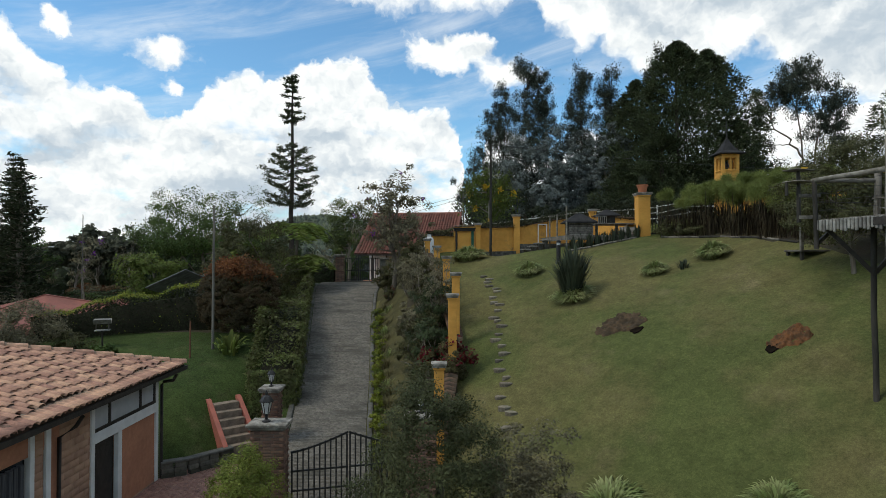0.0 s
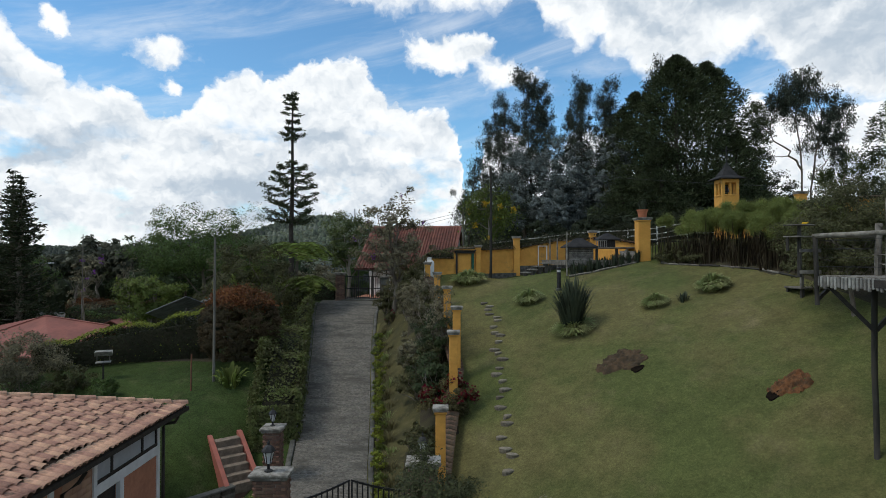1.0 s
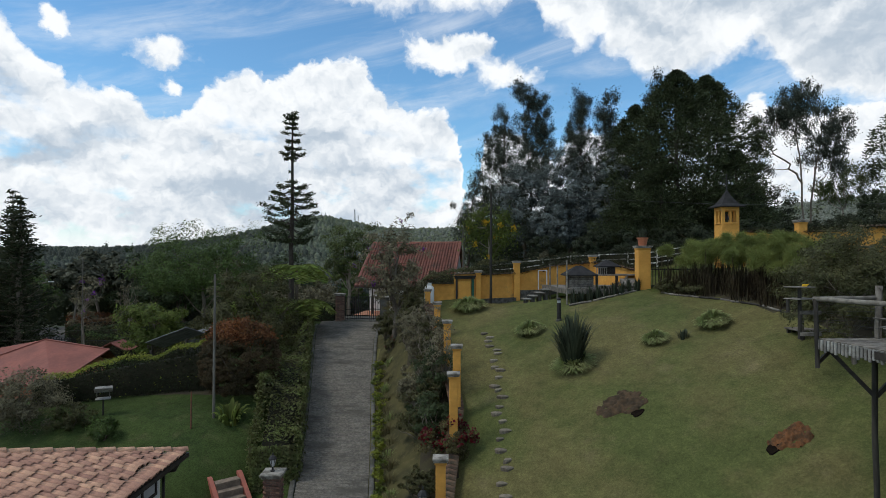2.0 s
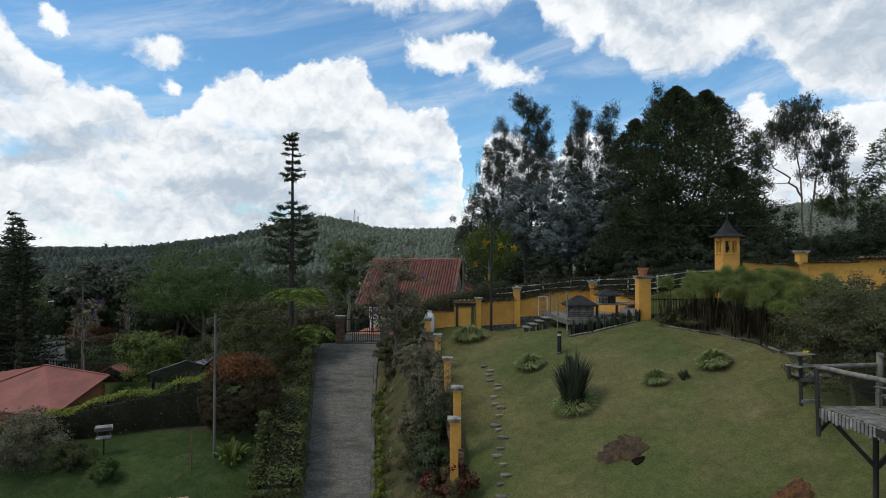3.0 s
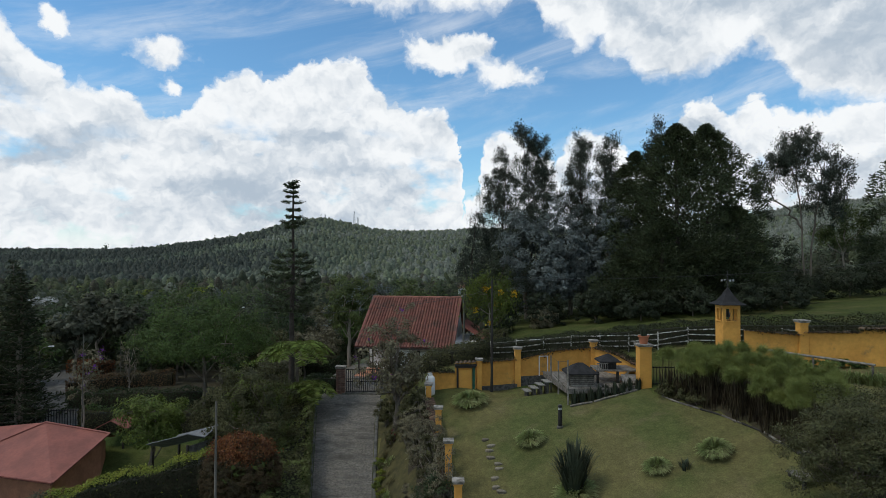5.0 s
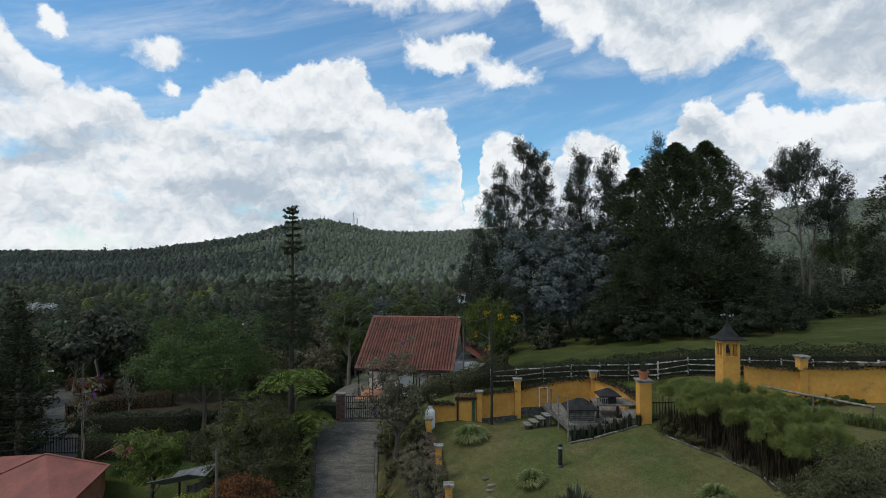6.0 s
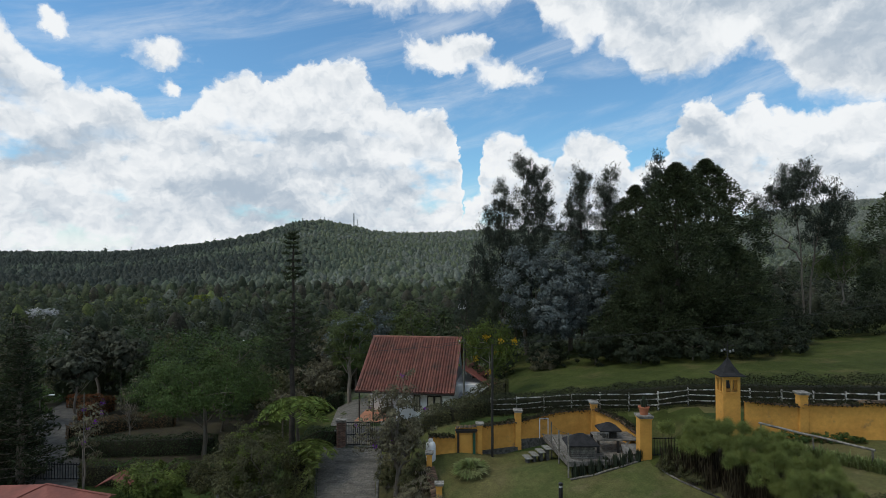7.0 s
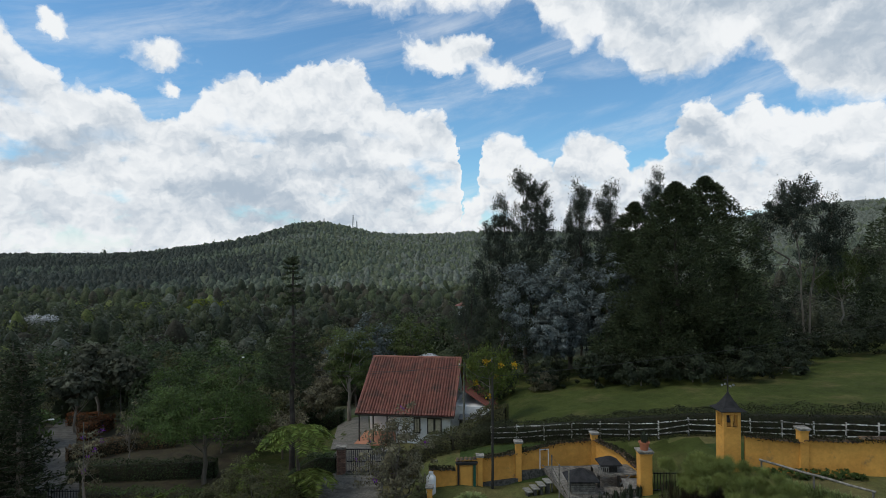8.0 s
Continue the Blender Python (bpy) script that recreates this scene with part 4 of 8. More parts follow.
def tuft(x, y, high, wide, leafmat, seed, label, n=260, name="strap_leaf_plant", group="", aspect=0.09, upright=0.5, base=None, deep=None, foot=0.28):
    """A clump of long arching or upright leaves, each a folded strip of three pieces."""
    rng = np.random.default_rng(seed)
    z = gz(x, y) if base is None else base
    ob = thing(name, (x, y, z), 0, label, "plant", group)
    deep = wide if deep is None else deep
    a = rng.random(n) * 6.283
    r = rng.random(n) ** 0.5
    root = np.column_stack([np.cos(a) * r * wide * foot, np.sin(a) * r * deep * foot, np.zeros(n)])
    out = np.column_stack([np.cos(a), np.sin(a) * deep / wide, np.zeros(n)])
    ln = high * (0.7 + 0.5 * rng.random(n)) * (1.12 - 0.3 * r)
    sp = (wide / 2 * (1 - upright) + 0.02) * (0.4 + 0.9 * rng.random(n)) * (0.35 + 0.8 * r)
    side = np.column_stack([-np.sin(a), np.cos(a), np.zeros(n)])
    rows = []
    for t, wd in ((0.0, 0.7), (0.4, 1.0), (0.75, 0.75), (1.0, 0.06)):
        drop = (1 - upright) * 0.75 * t ** 2.6 * (0.55 + 0.7 * r)
        c = root + out * (sp * t ** 1.3)[:, None] + np.column_stack([np.zeros(n), np.zeros(n), ln * (t - drop)])
        hw = (ln * aspect * wd * 0.5)[:, None]
        rows.append((c - side * hw, c + side * hw))
    v = np.stack([p for row in rows for p in row], 1)
    k = v.shape[1]
    base_i = (np.arange(n) * k)[:, None]
    q = np.concatenate([base_i + np.array([[2 * i, 2 * i + 1, 2 * i + 3, 2 * i + 2]]) for i in range(3)], 0)
    sx, sy = slope(x, y) if base is None else (0, 0)
    v[:, :, 2] += (0.5 * (sx * v[:, :, 0] + sy * v[:, :, 1]) + 0.5 * (sx * root[:, None, 0] + sy * root[:, None, 1])) - 0.03
    soup("leaves", v.reshape(-1, 3), q, leafmat, ob)
    return ob


def papyrus(x, y, high, wide, seed, n=11):
    """Upright stems, most of them topped by a round feathery umbel of thin rays."""
    rng = np.random.default_rng(seed)
    z = gz(x, y)
    ob = thing("papyrus", (x, y, z), 0, "clump of tall papyrus with round feathery green heads", "plant", "papyrus clumps")
    stems, mids, dirs, lens = [], [], [], []
    for i in range(n + 46):
        a, r = rng.random() * 6.28, rng.random() ** 0.5 * wide / 2
        foot = np.array([r * math.cos(a), r * math.sin(a), -0.05])
        h = high * (0.84 + 0.2 * rng.random() if i < n else 0.26 + 0.4 * rng.random())
        tip = np.array([r * math.cos(a) * 1.3, r * math.sin(a) * 1.3, h]) + [rng.normal() * 0.07, rng.normal() * 0.07, 0]
        stems.append(tube(np.array([foot, (foot + tip) / 2 + [0, 0, 0.1], tip]), (0.017, 0.011), 3))
        if i >= n:
            continue
        m = 850
        d = rng.normal(size=(m, 3)) + [0, 0, 0.25]
        d /= np.linalg.norm(d, axis=1)[:, None]
        ln = (0.28 + 0.17 * rng.random(m)) * (0.75 + 0.45 * rng.random())
        mids.append(tip + d * (ln * 0.5)[:, None] * [1, 1, 0.85])
        dirs.append(d)
        lens.append(ln)
    v, q = join(stems)
    tagged(soup("stem_mass", v, q, L_STEM, ob), kind="stuff")
    v, q = blades(np.concatenate(mids), np.concatenate(lens), rng, np.concatenate(dirs), 0.015, 0.5, 0.1)
    tagged(soup("feathery_head_mass", v, q, L_PAPYRUS, ob), kind="stuff")
    return ob


L_STEM = leaves("dry brown and green stems", (0.062, 0.050, 0.030), (0.11, 0.085, 0.055), rand=0.7)
L_PAPYRUS = leaves("papyrus heads", (0.225, 0.255, 0.075), (0.14, 0.17, 0.05))


def frond_plant(x, y, trunk, reach, n, leafmat, seed, label, name="tree_fern", base=None, droop=0.55, leaf=0.2, category="tree"):
    """A stem with a crown of arching feathered fronds."""
    rng = np.random.default_rng(seed)
    z = gz(x, y) if base is None else base
    ob = thing(name, (x, y, z), 0, label, category)
    v, q = tube(bent((0, 0, -0.3), (0, 0, trunk), rng, 6, 0.02), (0.13, 0.09), 8)
    soup("trunk", v, q, M_BARK, ob, smooth=True)
    for i in range(n):
        a = 6.283 * i / n + rng.normal() * 0.2
        rise = 0.25 + 0.5 * rng.random()
        t = np.linspace(0.02, 1, 26)
        d = np.array([math.cos(a), math.sin(a), 0])
        sd = np.array([-math.sin(a), math.cos(a), 0])
        ln = reach * (0.8 + 0.35 * rng.random())
        c = np.array([0, 0, trunk]) + d * (ln * t)[:, None] + np.array([0, 0, 1]) * (ln * (rise * t - (rise + droop) * t ** 2.2 * 0.8))[:, None]
        pts, drs = [], []
        for s in (-1, 1):
            w_ = leaf * 2.2 * np.sin(np.pi * np.clip(t, 0.06, 0.97)) ** 0.6
            pts.append(c + sd * (s * w_ * 0.5)[:, None] - np.array([0, 0, 1]) * (w_ * 0.15)[:, None])
            drs.append(np.tile(sd * s + d * 0.5 - [0, 0, 0.3], (len(t), 1)))
        p_, d_ = np.concatenate(pts), np.concatenate(drs)
        v1, q1 = blades(p_, leaf * 2.0, rng, d_ * 3, 0.22, 0.15, 0.2)
        soup("frond", *join([(v1, q1), tube(c, (0.018, 0.006), 4)]), leafmat, ob)
    return ob


def ivy(pts, seed, per_m=230, hang=0.2):
    """Creeper along the top of a wall, hanging a little over its faces. pts: x, y, top."""
    rng = np.random.default_rng(seed)
    ob = thing("ivy", pts[0], 0, "dark brownish ivy creeping along the top of the ochre wall", "creeper", "wall creepers")
    o = np.array(pts[0])
    P = []
    for a, b in zip(pts, pts[1:]):
        a, b = np.array(a), np.array(b)
        ln = np.linalg.norm(b - a)
        n = int(ln * per_m)
        t = rng.random(n)
        thick = 0.35 + 0.65 * np.clip(np.sin(t * ln * 2.1 + seed) + np.sin(t * ln * 5.3 + 2 * seed) + 0.4, 0, 1)
        side = np.array([-(b - a)[1], (b - a)[0], 0]) / ln
        off = rng.normal(size=n) * 0.13
        up = rng.random(n) ** 1.5 * 0.2 * thick - rng.random(n) ** 2 * hang * thick * (np.abs(off) > 0.1)
        P.append(a + (b - a) * t[:, None] + side * off[:, None] + np.column_stack([np.zeros(n), np.zeros(n), up]))
    v, q = blades(np.concatenate(P) - o, 0.10, rng, None, 0.6)
    tagged(soup("leaf_mass", v, q, L_IVY, ob), kind="stuff")


L_IVY = leaves("dark brownish ivy leaves", (0.052, 0.050, 0.024), (0.032, 0.034, 0.016))
ivy([(-1.0, 33.6, 8.85), (0.5, 33.6, 8.82)], 1)
ivy([(1.9, 34.05, 9.3), (4.1, 34.7, 9.38)], 2)
ivy([(4.4, 34.75, 9.42), (6.6, 35.1, 9.85), (8.6, 35.2, 9.98)], 3, 260, 0.3)
ivy([(9.0, 34.9, 10.0), (10.0, 33.1, 9.85), (10.35, 31.2, 9.6)], 4)
ivy([(15.3, 30.3, 11.65), (17.8, 29.85, 11.48)], 5)
ivy([(18.3, 29.75, 11.6), (20.6, 29.2, 11.7), (31, 27.1, 11.98)], 6)


# ---------------------------------------------------------------- the brick house at the foot of the drive
def half_pipe(length, r0, r1, segs=6):
    """A barrel tile: its low end at the origin, running up along +x."""
    bm = bmesh.new()
    rings = []
    for x, r in ((0, r0), (length, r1)):
        for rr in (r, r - 0.016):
            rings.append([bm.verts.new((x, rr * math.cos(math.pi * k / segs), rr * math.sin(math.pi * k / segs))) for k in range(segs + 1)])
    o0, i0, o1, i1 = rings
    for k in range(segs):
        bm.faces.new((o0[k + 1], o0[k], o1[k], o1[k + 1]))
        bm.faces.new((o0[k], o0[k + 1], i0[k + 1], i0[k]))
    me = bpy.data.meshes.new("roof_tile")
    bm.to_mesh(me)
    bm.free()
    me.polygons.foreach_set("use_smooth", [True] * len(me.polygons))
    return me


def brick_panel(parent, x, y0, y1, z0, z1, mat, course=0.075, ln=0.24):
    """Brick courses on a wall whose face looks to +x."""
    rng = random.Random(5)
    verts, quads = [], []
    z, row = z0, 0
    while z < z1 - 0.02:
        y = y0 - (ln / 2 if row % 2 else 0)
        while y < y1:
            a, b = max(y, y0) + 0.005, min(y + ln, y1) - 0.005
            if b - a > 0.02:
                d = x + rng.uniform(0.0, 0.003)
                t = min(z + course, z1) - 0.005
                k = len(verts)
                verts += [(d, a, z + 0.005), (d, b, z + 0.005), (d, b, t), (d, a, t), (x - 0.008, a - 0.004, z), (x - 0.008, b + 0.004, z), (x - 0.008, b + 0.004, t + 0.004), (x - 0.008, a - 0.004, t + 0.004)]
                quads += [(k, k + 1, k + 2, k + 3), (k + 4, k + 5, k + 1, k), (k + 5, k + 6, k + 2, k + 1), (k + 6, k + 7, k + 3, k + 2), (k + 7, k + 4, k, k + 3)]
            y += ln
        z += course
        row += 1
    ob = soup("brickwork", verts, quads, mat, parent)
    ob["kind"] = "stuff"
    return ob


M_BRICK_I = material("pale brown house brick", (0.44, 0.265, 0.175), (0.36, 0.21, 0.14), 2.5, 0.85, 0.3, 30.0, rand=0.12, island=True)
M_GLASS = bpy.data.materials.new("window glass")
M_GLASS.use_nodes = True
_p = M_GLASS.node_tree.nodes["Principled BSDF"]
_p.inputs["Base Color"].default_value = (0.02, 0.024, 0.028, 1)
_p.inputs["Roughness"].default_value = 0.06
_p.inputs["Specular IOR Level"].default_value = 0.6
M_LAMPGLASS = material("frosted lantern glass", (0.55, 0.56, 0.55), (0.42, 0.43, 0.43), 6.0, 0.25, spec=0.5)
M_CURTAIN = material("dim curtain cloth", (0.10, 0.10, 0.105), (0.05, 0.05, 0.055), 3.0, 0.9, stretch=(1, 12, 0.3))


def near_house():
    ob = thing("brick_house", (-8.6, 17.75, 0.9), 0, "single-storey brick house with white frames and a weathered barrel-tile hip roof", "house")
    o = Vector((-8.6, 17.75, 0.9))

    def p(name, bm, mat, parent=ob, label=""):
        bm.transform(Matrix.Translation(-o))
        return part(name, bm, mat, parent, label)

    X = -8.6
    # east wall with its openings, and the walls that close the house
    bm = bmesh.new()
    box(bm, X - 0.2, X, 15.72, 17.75, 0.5, 2.95)
    box(bm, X - 0.2, X, 12.85, 14.42, 0.5, 3.95)
    box(bm, X - 0.2, X, 3.0, 10.6, 0.5, 3.95)
    box(bm, X - 0.2, X, 10.6, 12.85, 0.5, 1.75)
    box(bm, X - 0.2, X, 10.6, 12.85, 3.4, 3.95)
    box(bm, X - 8, X - 0.2, 17.55, 17.75, 0.5, 3.95)
    box(bm, X - 8, X - 7.8, 3.0, 17.55, 0.5, 3.95)
    box(bm, X - 7.8, X - 0.2, 3.0, 3.2, 0.5, 3.95)
    wall = p("wall", bm, M_BRICK)
    wo = brick_panel(wall, X + 0.012, 15.8, 17.62, 0.75, 0.93, M_BRICK_I)
    for b in (wo, brick_panel(wall, X + 0.012, 13.25, 14.38, 1.3, 3.9, M_BRICK_I, 0.17, 0.36), brick_panel(wall, X + 0.012, 12.45, 12.72, 1.1, 3.9, M_BRICK_I, 0.17, 0.36)):
        b.matrix_basis = Matrix.Translation(-o)
    p("floor_slab", boxes((X - 7.9, X - 0.1, 3.1, 17.6, 0.6, 0.88)), M_PATIO)
    # white frame: beam, posts, base band
    p("beam", boxes((X - 0.1, X + 0.06, 14.42, 17.68, 2.95, 3.22), bevel=0.01), M_WHITE, label="white painted beam")
    for y0, y1, z0, z1 in ((14.40, 14.54, 0.7, 3.95), (15.58, 15.76, 0.7, 2.95), (17.60, 17.76, 0.7, 3.95), (12.76, 12.92, 0.7, 3.95), (12.26, 12.40, 1.3, 3.95)):
        p("post", boxes((X - 0.08, X + 0.05, y0, y1, z0, z1), bevel=0.008), M_WHITE, label="white painted post")
    p("base_band", boxes((X - 0.05, X + 0.03, 12.9, 14.42, 0.95, 1.25), bevel=0.01), M_WHITE)
    # clerestory panels between dark bars
    for y0, y1 in ((14.56, 15.18), (15.26, 16.72), (16.80, 17.52)):
        p("clerestory_panel", boxes((X - 0.06, X + 0.0, y0, y1, 3.3, 3.96)), M_GREYPAINT, label="pale grey clerestory panel")
    for y in (15.22, 16.76, 17.56):
        p("clerestory_bar", boxes((X - 0.06, X + 0.035, y - 0.04, y + 0.04, 3.24, 3.98)), M_DARKWOOD)
    p("clerestory_bar", boxes((X - 0.06, X + 0.04, 14.54, 17.6, 3.22, 3.3)), M_DARKWOOD)
    # the open doorway, dark room behind, a leaning stick
    # Shade of the open room, put in as dark panels; one fills the opening.
    p("doorway_lining", boxes((X - 1.6, X - 1.5, 14.3, 15.8, 0.7, 3.0)), M_DARKWOOD)
    p("door", boxes((X - 0.14, X - 0.09, 14.56, 15.57, 0.9, 2.93)), M_DARKWOOD, label="dark panel with the doorway's shade in its colour")
    # curtained window
    win = p("window", boxes((X - 0.12, X - 0.1, 10.62, 12.26, 1.75, 3.4)), M_GLASS, label="curtained window in a white frame")
    for i in range(9):
        y = 10.8 + i * 0.16
        p("curtain_fold", lathe([(0.075, 1.8), (0.07, 3.3)], 8, (X - 0.03 - 0.012 * (i % 2), y, 0)), M_CURTAIN, win)
    p("window_sill", boxes((X - 0.1, X + 0.12, 10.5, 12.4, 1.66, 1.75), bevel=0.01), M_BRICK, win)
    v, q = tube([(X + 0.09, 13.12, 0.9), (X + 0.09, 13.12, 3.55), (X + 0.35, 13.3, 3.75), (X + 0.5, 13.3, 3.98)], (0.045, 0.045), 8)
    soup("drainpipe", v - np.array(o), q, M_DARKWOOD, ob, "dark downpipe")
    v, q = tube([(X + 0.1, 17.84, 0.8), (X + 0.1, 17.84, 3.7), (X + 0.16, 17.84, 3.8), (X + 0.42, 17.9, 3.82), (X + 0.5, 17.95, 4.0)], (0.05, 0.05), 8)
    soup("drainpipe", v - np.array(o), q, M_DARKWOOD, ob, "dark downpipe")
    # hip roof: two faces meet on a hip that runs in from the corner
    cx, cy, cz, k, inn = -8.02, 18.35, 4.23, 0.31, 4.9
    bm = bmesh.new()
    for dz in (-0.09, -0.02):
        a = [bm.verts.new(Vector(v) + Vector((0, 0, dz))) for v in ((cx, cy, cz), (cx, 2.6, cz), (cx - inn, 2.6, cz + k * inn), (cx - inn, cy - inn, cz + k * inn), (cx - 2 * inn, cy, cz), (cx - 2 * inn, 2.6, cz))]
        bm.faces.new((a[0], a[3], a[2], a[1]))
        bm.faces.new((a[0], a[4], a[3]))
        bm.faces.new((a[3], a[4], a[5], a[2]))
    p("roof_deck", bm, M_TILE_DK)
    bm = bmesh.new()
    beam(bm, (cx + 0.03, cy + 0.05, cz - 0.1), (cx + 0.03, 2.6, cz - 0.1), 0.05, 0.12)
    beam(bm, (cx + 0.03, cy + 0.05, cz - 0.1), (cx - 9.8, cy + 0.05, cz - 0.1), 0.05, 0.12)
    p("fascia", bm, M_DARKWOOD, label="dark timber fascia and gutter")
    roof = new("roof_tiling")
    roof.parent = ob
    me = half_pipe(0.46, 0.132, 0.112)
    me.materials.append(M_TILE)
    tilt = math.degrees(math.atan(k))
    rng = random.Random(9)
    near, rest = [], []
    y = cy - 0.12
    while y > 2.7:
        phase = rng.uniform(0, 0.22)
        n = int((cy - y) / 0.36 / math.cos(math.radians(tilt)) * 1.0) + 1
        for i in range(min(n, 14)):
            d = (i * 0.36 + (phase + rng.uniform(-0.04, 0.04)) * (i > 0)) * math.cos(math.radians(tilt))
            m = Matrix.Translation(Vector((cx - d + 0.05 + rng.uniform(-0.02, 0.02), y + rng.uniform(-0.012, 0.012), cz + k * d + 0.015 + rng.uniform(0, 0.01)))) @ pose(0, 0, 0, 0, 3.5 - tilt, 180 + rng.uniform(-3, 3)) 
            room = min(1.0, (cy - y - d + 0.10) / 0.46)
            if room < 0.18:
                continue
            m = m @ Matrix.Diagonal((room, 1, 0.6, 1))
            (near if y > 10.6 and len(near) < 300 else rest).append(m)
        y -= 0.208
    for m in near:
        t = new("roof_tile", me)
        t.parent = roof
        t.matrix_basis = Matrix.Translation(-o) @ m
    co = np.array([v.co for v in me.vertices])
    fq = np.array([list(f.vertices) for f in me.polygons])
    chunk = [((np.array(m.to_3x3()) @ co.T).T + np.array(m.translation) - np.array(o), fq) for m in rest]
    v, q = join(chunk)
    tagged(soup("roof_tile_rest", v, q, M_TILE, roof), kind="stuff")
    # ridge tiles up the hip
    for i in range(12):
        d = i * 0.36
        t = new("hip_tile", me)
        t.parent = roof
        t.matrix_basis = Matrix.Translation(-o) @ Matrix.Translation(Vector((cx - d, cy - d, cz + k * d + 0.06))) @ pose(0, 0, 0, 0, 2 - math.degrees(math.atan(k / 1.414)), 180 + 45) @ Matrix.Diagonal((1.1, 1.0, 0.8, 1))
    return ob


near_house()

# planter at the foot of the house wall
for i, (x, y) in enumerate(((-8.25, 13.6), (-8.2, 14.25))):
    tuft(x, y, 0.75, 0.8, L_AGAVE, 140 + i, "spiky dark plant at the foot of the house wall", 60, "spiky_plant", base=0.95, upright=0.45, aspect=0.08)


# ---------------------------------------------------------------- patio, retaining wall, steps
def patio():
    ob = thing("pavement", (-6.5, 15, 0.905), 0, "reddish brick paved forecourt", "paving", kind="structure")
    part("bed", boxes((-2.2, 2.4, -6, 5.2, -0.4, -0.02)), M_MORTAR, ob)
    rng = random.Random(2)
    verts, quads = [], []
    for i in range(48):
        for j in range(26):
            x = -2.05 + i * 0.095
            y = -0.2 + j * 0.205 + (0.1 if i % 2 else 0)
            z = rng.uniform(-0.004, 0.004)
            k = len(verts)
            a, b, c, d = x + 0.004, x + 0.09, y + 0.004, y + 0.2
            verts += [(a, c, z), (b, c, z), (b, d, z), (a, d, z), (a, c, -0.03), (b, c, -0.03), (b, d, -0.03), (a, d, -0.03)]
            quads += [(k, k + 1, k + 2, k + 3), (k + 4, k + 5, k + 1, k), (k + 5, k + 6, k + 2, k + 1), (k + 6, k + 7, k + 3, k + 2), (k + 7, k + 4, k, k + 3)]
    tagged(soup("paver", verts, quads, M_PATIO_I, ob), kind="stuff")


M_PATIO_I = material("reddish pavers", (0.40, 0.22, 0.165), (0.29, 0.16, 0.125), 3.0, 0.85, 0.2, 20.0, rand=0.16, island=True)
patio()


def retaining_wall():
    pts = [(-8.5, 17.85), (-7.85, 18.2), (-7.2, 18.95), (-6.9, 19.3)]
    ob = thing("retaining_wall", (-8.5, 17.85, 0.9), 0, "low mossy stone retaining wall round the planted bank", "wall", kind="structure")
    rng = random.Random(4)
    for a, b in zip(pts, pts[1:]):
        ln = math.dist(a, b)
        ang = math.degrees(math.atan2(b[1] - a[1], b[0] - a[0]))
        n = max(1, round(ln / 0.33))
        for r in range(3):
            for i in range(n):
                bm = boxes((0.01, ln / n - 0.01, -0.1, 0.12, r * 0.15 - 0.02, r * 0.15 + 0.125), bevel=0.02)
                s = part("stone", bm, M_STONE_DK, ob)
                t = (i + rng.uniform(-0.1, 0.1)) / n
                s.matrix_basis = pose(a[0] + (b[0] - a[0]) * t + 8.5, a[1] + (b[1] - a[1]) * t - 17.85, 0, 0, 0, ang)
        cap = part("coping", boxes((-0.02, ln + 0.02, -0.13, 0.15, 0.43, 0.5), bevel=0.015), M_KERB, ob)
        cap.matrix_basis = pose(a[0] + 8.5, a[1] - 17.85, 0, 0, 0, ang)


M_STONE_DK = material("mossy wall stone", (0.13, 0.12, 0.10), (0.07, 0.07, 0.05), 5.0, 0.9, 0.6, 15.0, rand=0.3)
retaining_wall()


def garden_steps():
    ob = thing("garden_steps", (-6.68, 19.55, 1.15), 39, "short flight of brick garden steps between red painted cheek walls", "steps")
    n, rise, tread = 6, 0.22, 0.27
    for i in range(n):
        part("tread", boxes((-0.42, 0.42, i * tread, i * tread + 0.34, i * rise - 0.1, (i + 1) * rise), bevel=0.012), M_TREAD, ob)
        part("riser", boxes((-0.42, 0.42, i * tread + 0.012, i * tread + 0.03, i * rise - 0.3, (i + 1) * rise - 0.05)), M_BRICK_DK, ob)
    for sx in (-0.52, 0.52):
        bm = bmesh.new()
        prof = [(-0.12, -0.3), (-0.12, 0.2), (n * tread + 0.05, n * rise + 0.14), (n * tread + 0.2, n * rise + 0.14), (n * tread + 0.2, -0.3)]
        f = [[bm.verts.new((sx + s * 0.075, y, z)) for y, z in prof] for s in (-1, 1)]
        bm.faces.new(f[0][::-1])
        bm.faces.new(f[1])
        for i in range(5):
            j = (i + 1) % 5
            bm.faces.new((f[0][i], f[0][j], f[1][j], f[1][i]))
        part("cheek_wall", bm, M_REDPAINT, ob, "faded red painted cheek wall")


M_TREAD = material("worn brown step", (0.26, 0.20, 0.15), (0.15, 0.12, 0.09), 5.0, 0.9, 0.4, 25.0)
M_REDPAINT = material("faded red oxide paint", (0.42, 0.14, 0.10), (0.33, 0.12, 0.09), 3.0, 0.8, 0.2, 20.0)
garden_steps()


